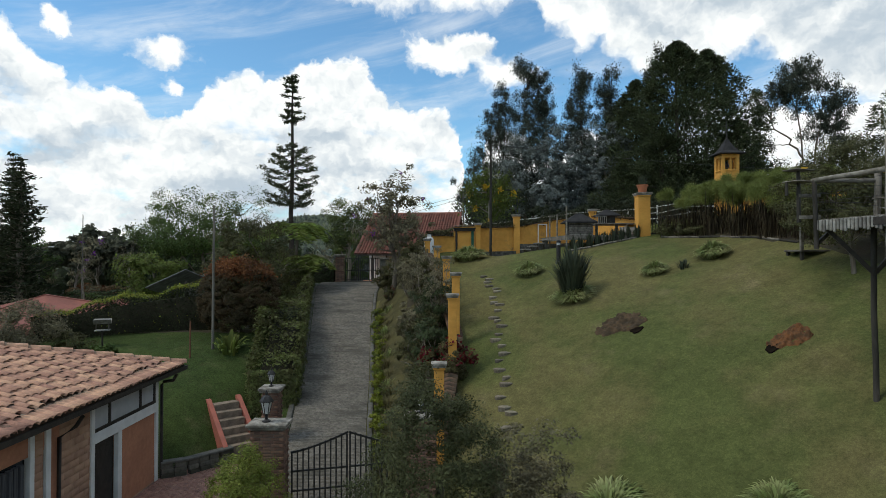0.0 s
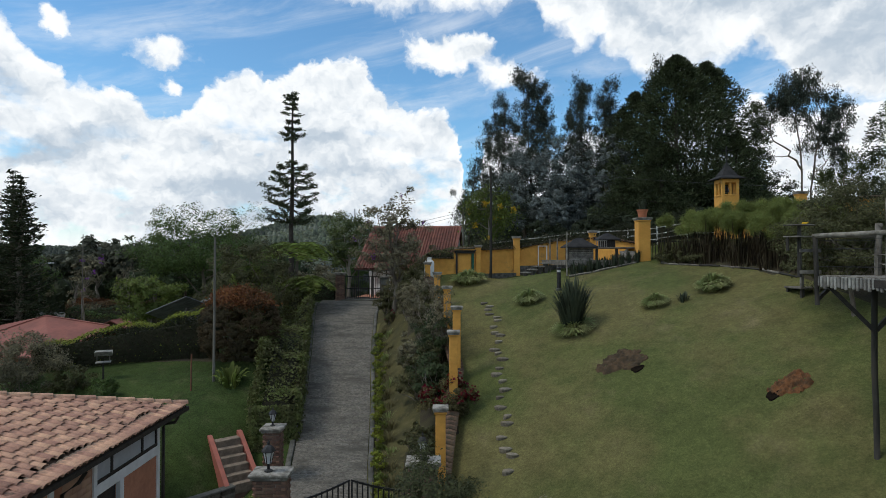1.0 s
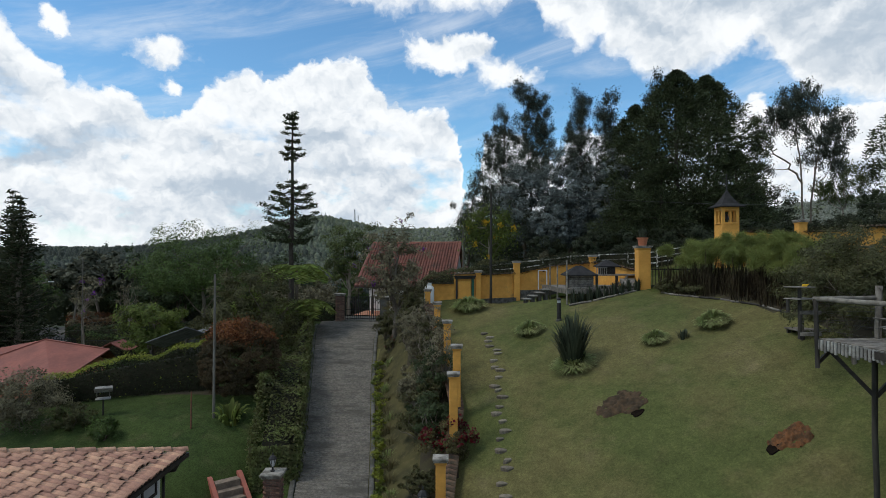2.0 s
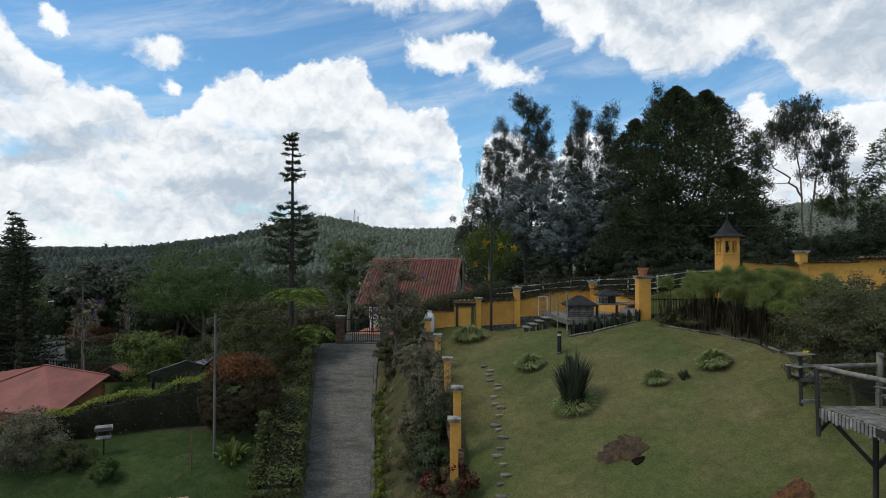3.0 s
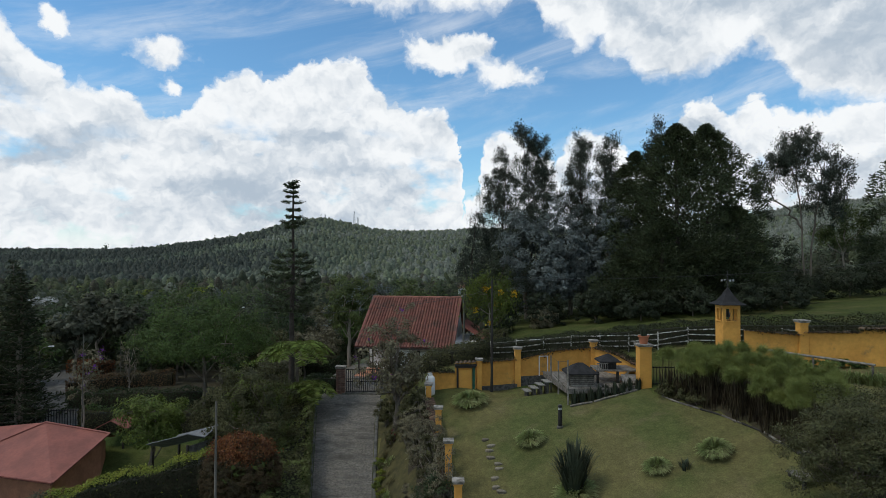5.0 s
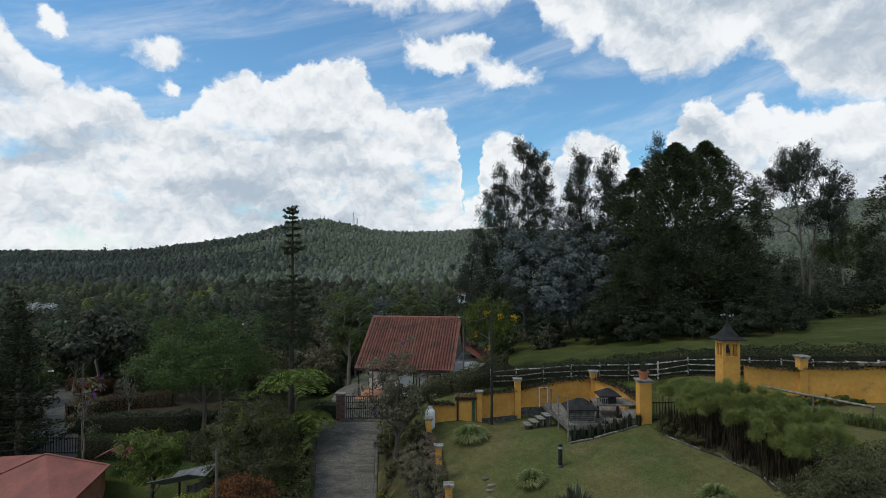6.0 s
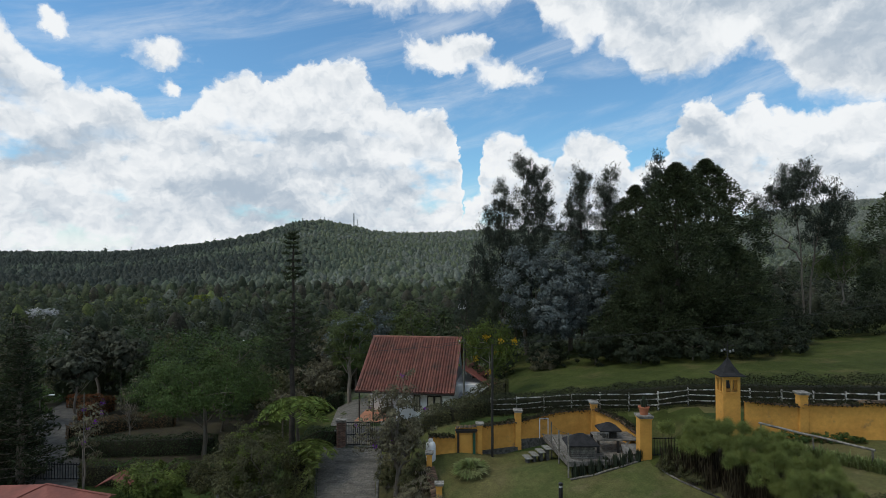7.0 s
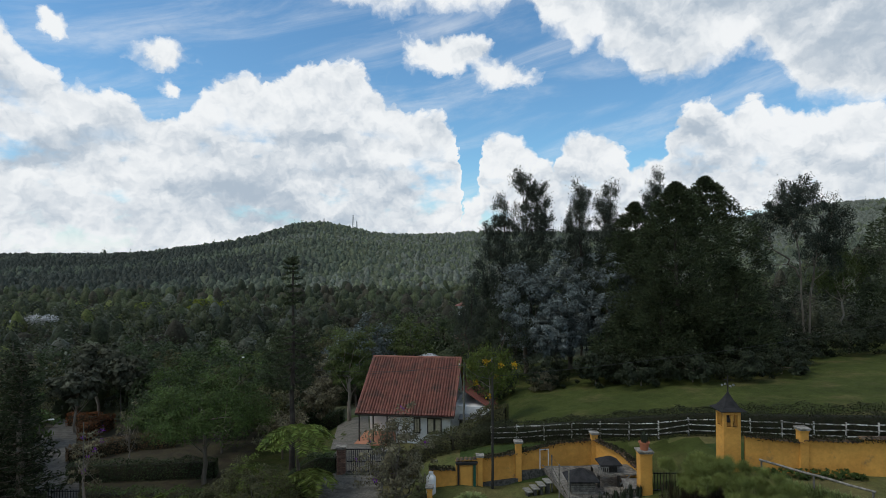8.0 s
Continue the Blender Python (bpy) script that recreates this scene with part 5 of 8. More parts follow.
# ---------------------------------------------------------------- entrance gate, piers, lanterns
def brick_pier(x, y, foot, top, wide, deep, label, turn=0.0):
    ob = thing("gate_pier", (x, y, foot), turn, label, "pier", "brick gate piers")
    h = top - foot - 0.16
    a, b = wide / 2, deep / 2
    part("core", boxes((-a + 0.02, a - 0.02, -b + 0.02, b - 0.02, -0.3, h)), M_MORTAR, ob)
    rng = random.Random(int(x * 100))
    n = int(h / 0.08)
    full = boxes((-0.11, 0.11, -0.05, 0.05, 0.005, 0.072), bevel=0.006)
    me = bpy.data.meshes.new("brick")
    full.to_mesh(me)
    full.free()
    me.materials.append(M_BRICK_DK)
    for r in range(n):
        for fx, fy, rot, ln in ((0, -b + 0.045, 0, wide), (0, b - 0.045, 0, wide), (-a + 0.045, 0, 90, deep), (a - 0.045, 0, 90, deep)):
            m = max(1, round(ln / 0.24))
            for i in range(m):
                c = -ln / 2 + (i + 0.5) * ln / m + (0.03 if r % 2 else -0.03) * (0 if m == 1 else 1)
                k = new("brick", me)
                k.parent = ob
                px, py = (c, fy) if rot == 0 else (fx, c)
                k.matrix_basis = pose(px + rng.uniform(-0.004, 0.004), py + rng.uniform(-0.004, 0.004), r * 0.08, 0, 0, rot) @ Matrix.Diagonal((ln / m / 0.228, 1, 1, 1))
    part("cap", boxes((-a - 0.06, a + 0.06, -b - 0.06, b + 0.06, h, h + 0.07), (-a - 0.1, a + 0.1, -b - 0.1, b + 0.1, h + 0.07, h + 0.15), bevel=0.015), M_CAP, ob, "weathered pale stone cap")
    return ob


def lantern(x, y, z, s=1.0):
    ob = thing("lantern", (x, y, z), 15, "black six-sided post lantern with frosted panes", "lantern", "post lanterns")
    part("stem", lathe([(0.09 * s, 0), (0.09 * s, 0.02 * s), (0.035 * s, 0.05 * s), (0.03 * s, 0.14 * s), (0.06 * s, 0.17 * s)], 10), M_BLACK, ob)
    body = part("glass", lathe([(0.06 * s, 0.17 * s), (0.115 * s, 0.42 * s)], 6), M_LAMPGLASS, ob, "frosted glass panes")
    for k in range(6):
        c, sn = math.cos(math.pi * k / 3), math.sin(math.pi * k / 3)
        bm = bmesh.new()
        beam(bm, (0.063 * s * c, 0.063 * s * sn, 0.17 * s), (0.12 * s * c, 0.12 * s * sn, 0.42 * s), 0.014 * s, 0.014 * s)
        part("rib", bm, M_BLACK, body)
    part("hood", lathe([(0.15 * s, 0.42 * s), (0.14 * s, 0.45 * s), (0.085 * s, 0.53 * s), (0.03 * s, 0.56 * s), (0.03 * s, 0.6 * s), (0.005 * s, 0.66 * s)], 6), M_BLACK, ob, "black metal hood with finial")
    return ob


brick_pier(-4.45, 15.15, 0.85, 3.36, 0.82, 0.5, "weathered brick gate pier with a stone cap and lantern")
brick_pier(-5.5, 18.95, 1.5, 3.42, 0.5, 0.5, "slim weathered brick pier with a stone cap and lantern")
brick_pier(-0.6, 16.05, 1.0, 3.34, 0.75, 0.5, "weathered brick gate pier with a stone cap and lantern")
lantern(-4.52, 15.1, 3.36, 1.2)
lantern(-5.52, 18.95, 3.42, 0.9)
lantern(-0.62, 16.05, 3.34, 1.1)


def entrance_gate():
    ob = thing("entrance_gate", (-3.9, 15.1, 0.95), 15, "black steel double gate with an arched top, closed", "gate")
    for leaf_i in range(2):
        leaf_ob = new("gate_leaf")
        leaf_ob.parent = ob
        leaf_ob.matrix_basis = pose(1.47 * leaf_i, 0, 0)

        def top(u):
            t = u / 1.45 if leaf_i == 0 else 1 - u / 1.45
            return 1.62 + 0.42 * t ** 1.4
        for i in range(11):
            u = 0.03 + i * 0.139
            wd = 0.022 if i in (0, 10) else 0.019
            part("bar", boxes((u - wd, u + wd, -0.012, 0.012, 0.06, top(u) - 0.03 + (0.07 if 0 < i < 10 else 0))), M_BLACK, leaf_ob)
        for z in (0.12, 0.62, 1.12):
            part("rail", boxes((0, 1.45, -0.016, 0.016, z, z + 0.045)), M_BLACK, leaf_ob)
        bm = bmesh.new()
        for i in range(10):
            u0, u1 = 1.45 * i / 10, 1.45 * (i + 1) / 10
            beam(bm, (u0, 0, top(u0)), (u1, 0, top(u1)), 0.03, 0.05)
        part("arched_rail", bm, M_BLACK, leaf_ob)
    return ob


entrance_gate()


# ---------------------------------------------------------------- timber deck on posts
def timber_deck():
    ob = thing("timber_deck", (8.55, 13.55, 8.4), 0, "weathered grey timber viewing deck on dark posts with a log railing", "deck")
    # front edge runs from the far corner towards the camera
    for i in range(46):
        y = -0.05 - i * 0.1
        e = 0.22 * (-y) / 1.9 if y > -1.9 else 0.22
        part("deck_board", boxes((e * 1.0, 4.0, y - 0.046, y + 0.046, -0.035, 0.0), bevel=0.005), M_GREYWOOD, ob)
        part("board_end", boxes((e - 0.05, e - 0.005, y - 0.038, y + 0.036, -0.25 - 0.025 * ((i * 7) % 3), -0.02), bevel=0.012), M_GREYWOOD_L, ob)
    for y in (-0.3, -2.2, -4.2):
        part("joist", boxes((0.15, 4.0, y - 0.06, y + 0.06, -0.22, -0.04)), M_DARKWOOD, ob)
    bm = bmesh.new()
    beam(bm, (0.1, 0, -0.13), (0.34, -4.8, -0.13), 0.09, 0.16)
    part("edge_beam", bm, M_DARKWOOD, ob)

    def log(name, a, b, r, mat=M_GREYWOOD, r1=None):
        v, q = tube(bent(a, b, np.random.default_rng(int(abs(a[0] * 37 + a[2] * 91 + b[1] * 53)) % 999), 5, 0.004), (r, r1 or r), 10)
        bm_ = bmesh.new()
        vs = [bm_.verts.new(c) for c in v]
        for f in q:
            bm_.faces.new([vs[i] for i in f])
        bm_.faces.new(vs[:10])
        bm_.faces.new(vs[-10:])
        return part(name, bm_, mat, ob, smooth=True)
    log("corner_post", (-0.03, -0.02, -0.68), (-0.06, 0.0, 0.9), 0.05, M_DARKWOOD_G)
    log("rail_post", (1.45, 0.1, -0.1), (1.5, 0.12, 1.2), 0.075)
    log("rail_post", (0.36, -1.75, -0.95), (0.36, -1.75, 1.6), 0.085)
    log("top_rail", (-0.08, 0.03, 0.9), (1.55, 0.15, 0.92), 0.05)
    log("top_rail", (-0.06, 0.06, 0.9), (0.35, -1.8, 0.92), 0.055)
    log("top_rail", (0.35, -1.8, 0.92), (0.5, -4.8, 0.92), 0.055)
    for z in (0.2, 0.4, 0.6, 0.8):
        v, q = tube([(-0.03, 0, z), (0.33, -1.7, z)], (0.004, 0.004), 4)
        soup("wire", v, q, M_BLACK, ob)
        v, q = tube([(-0.03, 0, z), (1.45, 0.1, z)], (0.004, 0.004), 4)
        soup("wire", v, q, M_BLACK, ob)
    log("main_post", (0.92, -0.55, -4.1), (0.9, -0.55, -0.1), 0.062, M_DARKWOOD_G)
    log("main_post", (2.6, -3.6, -4.5), (2.6, -3.6, -0.1), 0.062, M_DARKWOOD_G)
    bm = bmesh.new()
    beam(bm, (0.06, -0.15, -0.15), (0.9, -0.55, -1.22), 0.08, 0.09)
    part("brace", bm, M_DARKWOOD, ob)
    bm = bmesh.new()
    beam(bm, (1.7, -0.75, -0.2), (0.92, -0.55, -1.2), 0.08, 0.09)
    part("brace", bm, M_DARKWOOD, ob)
    bm = bmesh.new()
    beam(bm, (0.5, 0.05, -0.1), (-0.03, 0.0, -0.58), 0.06, 0.08)
    part("brace", bm, M_DARKWOOD, ob)
    return ob


M_GREYWOOD_L = material("sawn grey log slab", (0.259, 0.252, 0.23), (0.144, 0.137, 0.122), 6.0, 0.85, 0.3, 40.0, rand=0.3)
M_DARKWOOD_G = material("dark weathered log", (0.042, 0.038, 0.031), (0.021, 0.019, 0.016), 5.0, 0.8, 0.4, 25.0, stretch=(1, 1, 0.25))
timber_deck()


def bird_feeder():
    ob = thing("bird_feeder", (8.25, 13.75, 8.35), 20, "two-tier grey timber bird feeding shelf on a ladder bracket", "bird feeder")
    part("shelf", boxes((-0.28, 0.28, -0.2, 0.2, 1.2, 1.225), bevel=0.008), M_GREYWOOD, ob)
    part("shelf", boxes((-0.28, 0.32, -0.2, 0.2, 0.93, 0.955), bevel=0.008), M_GREYWOOD, ob)
    part("post", lathe([(0.045, 0.0), (0.04, 1.2)], 8), M_DARKWOOD_G, ob)
    part("post", lathe([(0.035, 0.62), (0.035, 0.93)], 8, (-0.25, 0.1, 0)), M_DARKWOOD_G, ob)
    for z in (0.12, 0.62):
        bm = bmesh.new()
        beam(bm, (-0.02, 0, z), (0.42, -0.2, z), 0.07, 0.08)
        part("rung", bm, M_GREYWOOD, ob)
    for i in range(3):
        v, q = tube([(0.06 + 0.04 * i, 0, 1.24), (0.1 + 0.04 * i, 0.02, 1.29), (0.17 + 0.03 * i, 0.03, 1.3)], (0.012, 0.022, 0.01), 6)
        b = soup("banana", v, q, L_YELLOW)
        b.matrix_basis = pose(8.25, 13.75, 8.325)
        tagged(b, "ripe yellow banana on the feeding shelf", "fruit", "bananas")


bird_feeder()


def deck_chair():
    ob = thing("garden_chair", (10.2, 13.2, 8.3), 205, "weathered slatted timber garden chair on the deck", "chair")
    for i in range(5):
        bm = bmesh.new()
        beam(bm, (-0.24 + i * 0.12, 0.2, 0.35), (-0.26 + i * 0.13, 0.55, 1.05 - 0.03 * abs(i - 2)), 0.1, 0.02, (0, -1, 0.5))
        part("back_slat", bm, M_GREYWOOD_L, ob)
        part("seat_slat", boxes((-0.27, 0.27, -0.35 + i * 0.11, -0.26 + i * 0.11, 0.36 - 0.02 * i, 0.38 - 0.02 * i)), M_GREYWOOD_L, ob)
    for sx in (-0.3, 0.3):
        part("arm", boxes((sx - 0.06, sx + 0.06, -0.4, 0.35, 0.56, 0.585), bevel=0.006), M_GREYWOOD, ob)
        part("leg", boxes((sx - 0.03, sx + 0.03, -0.36, -0.3, 0, 0.56)), M_GREYWOOD, ob)
        part("leg", boxes((sx - 0.03, sx + 0.03, 0.25, 0.31, 0, 0.56)), M_GREYWOOD, ob)


deck_chair()


def low_platform():
    ob = thing("low_platform", (12.1, 20.4, gz(12.1, 20.4)), 0, "low weathered timber landing with a short handrail post", "landing")
    part("top", boxes((-0.1, 1.5, -0.5, 0.5, 0.2, 0.26), bevel=0.01), M_GREYWOOD, ob)
    for x, y in ((0.0, -0.4), (1.4, -0.4), (0.0, 0.4), (1.4, 0.4)):
        part("leg", boxes((x - 0.05, x + 0.05, y - 0.05, y + 0.05, -0.4, 0.2)), M_DARKWOOD_G, ob)
    part("handrail_post", boxes((-0.06, 0.04, -0.45, -0.35, 0.26, 1.15), bevel=0.01), M_GREYWOOD, ob)
    part("handrail", boxes((-0.16, 0.2, -0.48, -0.32, 1.15, 1.21), bevel=0.01), M_GREYWOOD, ob)


low_platform()


def potted(name, x, y, z, r, h, label, leafmat, seed, lh, lw, n=60, up=0.7):
    ob = thing(name, (x, y, z), 0, label, "plant pot")
    part("pot", lathe([(r * 0.7, 0), (r * 0.95, h * 0.85), (r * 1.08, h * 0.86), (r * 1.08, h), (r * 0.92, h), (r * 0.88, h * 0.9), (0.01, h * 0.9)], 20), M_TERRA, ob, smooth=False)
    t = tuft(x, y, lh, lw, leafmat, seed, "", n, "leaves_tmp", upright=up, base=z + h * 0.9)
    leaf_ob = t.children[0]
    leaf_ob.parent = ob
    leaf_ob.matrix_basis = pose(0, 0, h * 0.9)
    bpy.data.objects.remove(t)
    return ob


potted("potted_plant", 10.55, 13.25, 8.3, 0.28, 0.5, "terracotta pot with tall sword leaves on the deck", L_AGAVE, 150, 1.5, 1.3, 50, 0.6)
potted("potted_plant", 10.24, 30.5, 10.85, 0.27, 0.42, "terracotta pot with thin spiky leaves on a pillar", L_AGAVE, 151, 0.7, 0.6, 40, 0.7)


# ---------------------------------------------------------------- upper garden: hut platform, bollard, tank, door
def hut(ob, x, y, z, wd, dp, hh, rh, slats=True):
    body = part("hut_body", boxes((x - wd / 2, x + wd / 2, y - dp / 2, y + dp / 2, z, z + hh)), M_DARKWOOD_G, ob)
    if slats:
        n = int(hh / 0.11)
        for i in range(n):
            part("slat", boxes((x - wd / 2 - 0.025, x + wd / 2 + 0.025, y - dp / 2 - 0.03, y - dp / 2 - 0.002, z + i * 0.11 + 0.01, z + i * 0.11 + 0.095), bevel=0.006), M_GREYWOOD, body)
    bm = bmesh.new()
    a, b = wd / 2 + 0.22, dp / 2 + 0.22
    e = [bm.verts.new((x + sx * a, y + sy * b, z + hh - 0.02)) for sx, sy in ((-1, -1), (1, -1), (1, 1), (-1, 1))]
    e2 = [bm.verts.new((x + sx * a, y + sy * b, z + hh + 0.04)) for sx, sy in ((-1, -1), (1, -1), (1, 1), (-1, 1))]
    r = [bm.verts.new((x - wd * 0.12, y, z + hh + rh)), bm.verts.new((x + wd * 0.12, y, z + hh + rh))]
    for i in range(4):
        bm.faces.new((e[i], e[(i + 1) % 4], e2[(i + 1) % 4], e2[i]))
    bm.faces.new((e2[0], e2[1], r[1], r[0]))
    bm.faces.new((e2[1], e2[2], r[1]))
    bm.faces.new((e2[2], e2[3], r[0], r[1]))
    bm.faces.new((e2[3], e2[0], r[0]))
    bm.faces.new(e[::-1])
    part("hut_roof", bm, M_SLATE, ob, "dark shingled hip roof")
    return body


def hut_platform():
    ob = thing("hut_platform", (6.2, 29.85, 8.66), 0, "weathered timber platform with a slatted dark-roofed animal hut", "hut")
    for i in range(29):
        x = -0.02 + i * 0.14
        part("plank", boxes((x, x + 0.13, 0.02 + 0.11 * x - 0.02 * (i % 3), 4.6, -0.035, 0.0), bevel=0.004), M_GREYWOOD, ob)
    for i in range(4):
        x = -0.18 - i * 0.13
        part("plank", boxes((x, x + 0.12, 1.0 + 1.25 * i, 4.6, -0.035, 0.0), bevel=0.004), M_GREYWOOD, ob)
    bm = bmesh.new()
    beam(bm, (-0.03, -0.04, -0.13), (-0.5, 4.5, -0.13), 0.05, 0.24)
    part("skirt_board", bm, M_GREYWOOD, ob)
    bm = bmesh.new()
    beam(bm, (-0.03, -0.03, -0.13), (4.0, 0.42, -0.13), 0.05, 0.24)
    part("skirt_board", bm, M_GREYWOOD, ob)
    for x, y, z0, z1 in ((-0.02, -0.04, -0.8, 1.45), (-0.2, 1.5, -0.9, 1.15), (-0.34, 2.9, -1.0, 1.2), (1.9, 0.2, -0.7, 0.0), (3.9, 0.42, -0.7, 0.0)):
        part("post", lathe([(0.045, z0), (0.04, z1)], 8, (x, y, 0)), M_GREYWOOD, ob)
    v, q = tube([(-0.02, -0.04, 1.4), (-0.2, 1.5, 1.1), (-0.34, 2.9, 1.15), (-0.5, 4.9, 1.0)], (0.008, 0.008), 4)
    soup("rope", v, q, M_DARKWOOD, ob)
    hut(ob, 0.82, 0.95, 0.0, 1.2, 1.0, 0.66, 0.5)
    return ob


hut_platform()


def table_hut():
    ob = thing("raised_hut", (8.95, 31.75, 8.42), 0, "raised timber platform with a small dark-roofed hut and railing", "hut")
    part("table_top", boxes((-0.95, 1.35, -0.6, 0.9, 0.86, 0.93), bevel=0.01), M_GREYWOOD, ob)
    for x, y in ((-0.9, -0.55), (0.15, -0.55), (1.3, -0.5), (-0.9, 0.85), (1.3, 0.85)):
        part("leg", boxes((x - 0.06, x + 0.06, y - 0.06, y + 0.06, -0.3, 0.86)), M_DARKWOOD_G, ob)
    bm = bmesh.new()
    beam(bm, (0.2, -0.55, 0.4), (0.75, -0.55, 0.84), 0.06, 0.07)
    part("brace", bm, M_GREYWOOD, ob)
    part("handrail", boxes((-0.95, -0.35, -0.6, -0.56, 1.26, 1.31)), M_GREYWOOD_L, ob)
    for i in range(6):
        part("baluster", boxes((-0.94 + i * 0.11, -0.915 + i * 0.11, -0.6, -0.57, 0.93, 1.26)), M_GREYWOOD_L, ob)
    hut(ob, -0.2, 0.05, 0.93, 0.72, 0.7, 0.40, 0.36, False)
    part("hatch", boxes((-0.12, 0.08, -0.33, -0.305, 1.02, 1.25)), M_BLACK, ob)
    bm = bmesh.new()
    beam(bm, (0.3, -0.8, 0.52), (1.12, -0.8, 0.52), 0.62, 0.03, (0, -0.6, 0.8))
    part("sloping_lid", bm, M_GREYWOOD_L, ob, "slanted pale grey boards")
    part("nest_box", boxes((0.36, 1.06, -0.98, -0.62, 0.1, 0.42)), M_GREYWOOD, ob)


table_hut()


M_STEP = material("pale worn concrete step", (0.26, 0.25, 0.22), (0.14, 0.135, 0.115), 4.0, 0.9, 0.5, 25.0)


def slab_steps():
    for i in range(4):
        x, y = 4.5 + i * 0.36, 32.6
        z = 8.0 + i * 0.17
        s = part("step_slab", boxes((-0.19, 0.19, -0.36, 0.36, -0.06, 0.0), bevel=0.012), M_STEP)
        part("block", boxes((-0.07, 0.07, -0.2, 0.2, -0.9, -0.06)), M_PLINTH, s, "dark rubble support")
        s.matrix_world = pose(x, y, z, 0, 0, 12)
        tagged(s, "pale concrete slab step up to the platform", "step", "slab steps")


slab_steps()


def white_frame():
    ob = thing("leaning_frame", (5.8, 34.85, 8.15), 10, "white painted empty door frame leaning against the ochre wall", "frame")
    for d in ((-0.28, -0.24, -0.03, 0.03, 0, 1.35), (0.24, 0.28, -0.03, 0.03, 0, 1.35), (-0.24, 0.24, -0.03, 0.03, 1.3, 1.35), (-0.24, 0.24, -0.03, 0.03, 0, 0.05)):
        part("frame_bar", boxes(d), M_WHITE, ob)


white_frame()


def bollard():
    ob = thing("bollard_light", (5.4, 27.9, gz(5.4, 27.9)), 0, "black garden bollard light with a pale band near its top", "bollard light")
    part("base", lathe([(0.15, -0.05), (0.15, 0.06), (0.12, 0.08)], 16), M_KERB, ob)
    part("column", lathe([(0.1, 0.05), (0.1, 0.84)], 20), M_BLACK, ob)
    part("lens", lathe([(0.085, 0.84), (0.085, 0.95)], 20), M_LAMPGLASS, ob, "pale frosted light band")
    part("top", lathe([(0.11, 0.95), (0.11, 1.03), (0.07, 1.07), (0.01, 1.08)], 20), M_BLACK, ob)


bollard()


def gas_tank():
    ob = thing("gas_cylinder", (-0.85, 33.1, 7.6), 0, "tall white gas cylinder standing by the wall", "gas cylinder")
    part("body", lathe([(0.22, 0), (0.27, 0.05), (0.28, 0.12), (0.28, 0.85), (0.25, 0.98), (0.16, 1.07), (0.05, 1.1)], 24), M_WHITE, ob, smooth=True)
    part("collar", lathe([(0.13, 1.05), (0.13, 1.22), (0.12, 1.22), (0.12, 1.05)], 16), M_WHITE, ob)
    part("foot_ring", lathe([(0.23, -0.06), (0.23, 0.04)], 20), M_GALV, ob)


gas_tank()


def garden_door():
    ob = thing("garden_door", (1.15, 33.62, 7.55), 2, "ochre panel door in a dark green frame in the garden wall", "door")
    part("door_leaf", boxes((-0.36, 0.36, 0.0, 0.05, 0.02, 1.35), bevel=0.008), M_OCHRE, ob)
    part("frame_post", boxes((-0.5, -0.4, -0.04, 0.08, 0, 1.48)), M_DARKWOOD, ob)
    part("frame_post", boxes((0.4, 0.54, -0.05, 0.08, 0, 1.48)), M_GREENPAINT, ob, "dark green painted post")
    part("lintel", boxes((-0.58, 0.6, -0.1, 0.08, 1.48, 1.6)), M_DARKWOOD, ob)
    part("hood", boxes((-0.62, 0.64, -0.22, 0.06, 1.6, 1.66), bevel=0.01), M_SLATE, ob)


M_GREENPAINT = material("dark green paint", (0.02, 0.10, 0.06), (0.015, 0.07, 0.045), 4.0, 0.6)
garden_door()


# ---------------------------------------------------------------- lawn details
STONES = 25
for i in range(STONES):
    y = 17.2 + i * 0.455 + 0.08 * math.sin(i * 2.1)
    x = 1.85 + 0.045 * (y - 17.4) + 0.14 * math.sin(i * 1.7) - (0.5 * max(0.0, y - 26.3) / 2)
    r = 0.175 + 0.035 * math.sin(i * 3.3)
    rng = random.Random(i)
    bm = lathe([(0.9, -0.14), (1.0, 0.02), (0.94, 0.055), (0.3, 0.065)], 9)
    for v in bm.verts:
        v.co.x *= r * (1.15 + rng.uniform(-0.15, 0.15))
        v.co.y *= r * 0.62 * (1 + rng.uniform(-0.15, 0.15))
    s = part("stepping_stone", bm, M_STONE)
    s.matrix_world = pose(x, y, gz(x, y) + 0.015, 6, 0, rng.uniform(-25, 25))
    tagged(s, "flat pale stepping stone set in the lawn", "stone", "stepping stones")


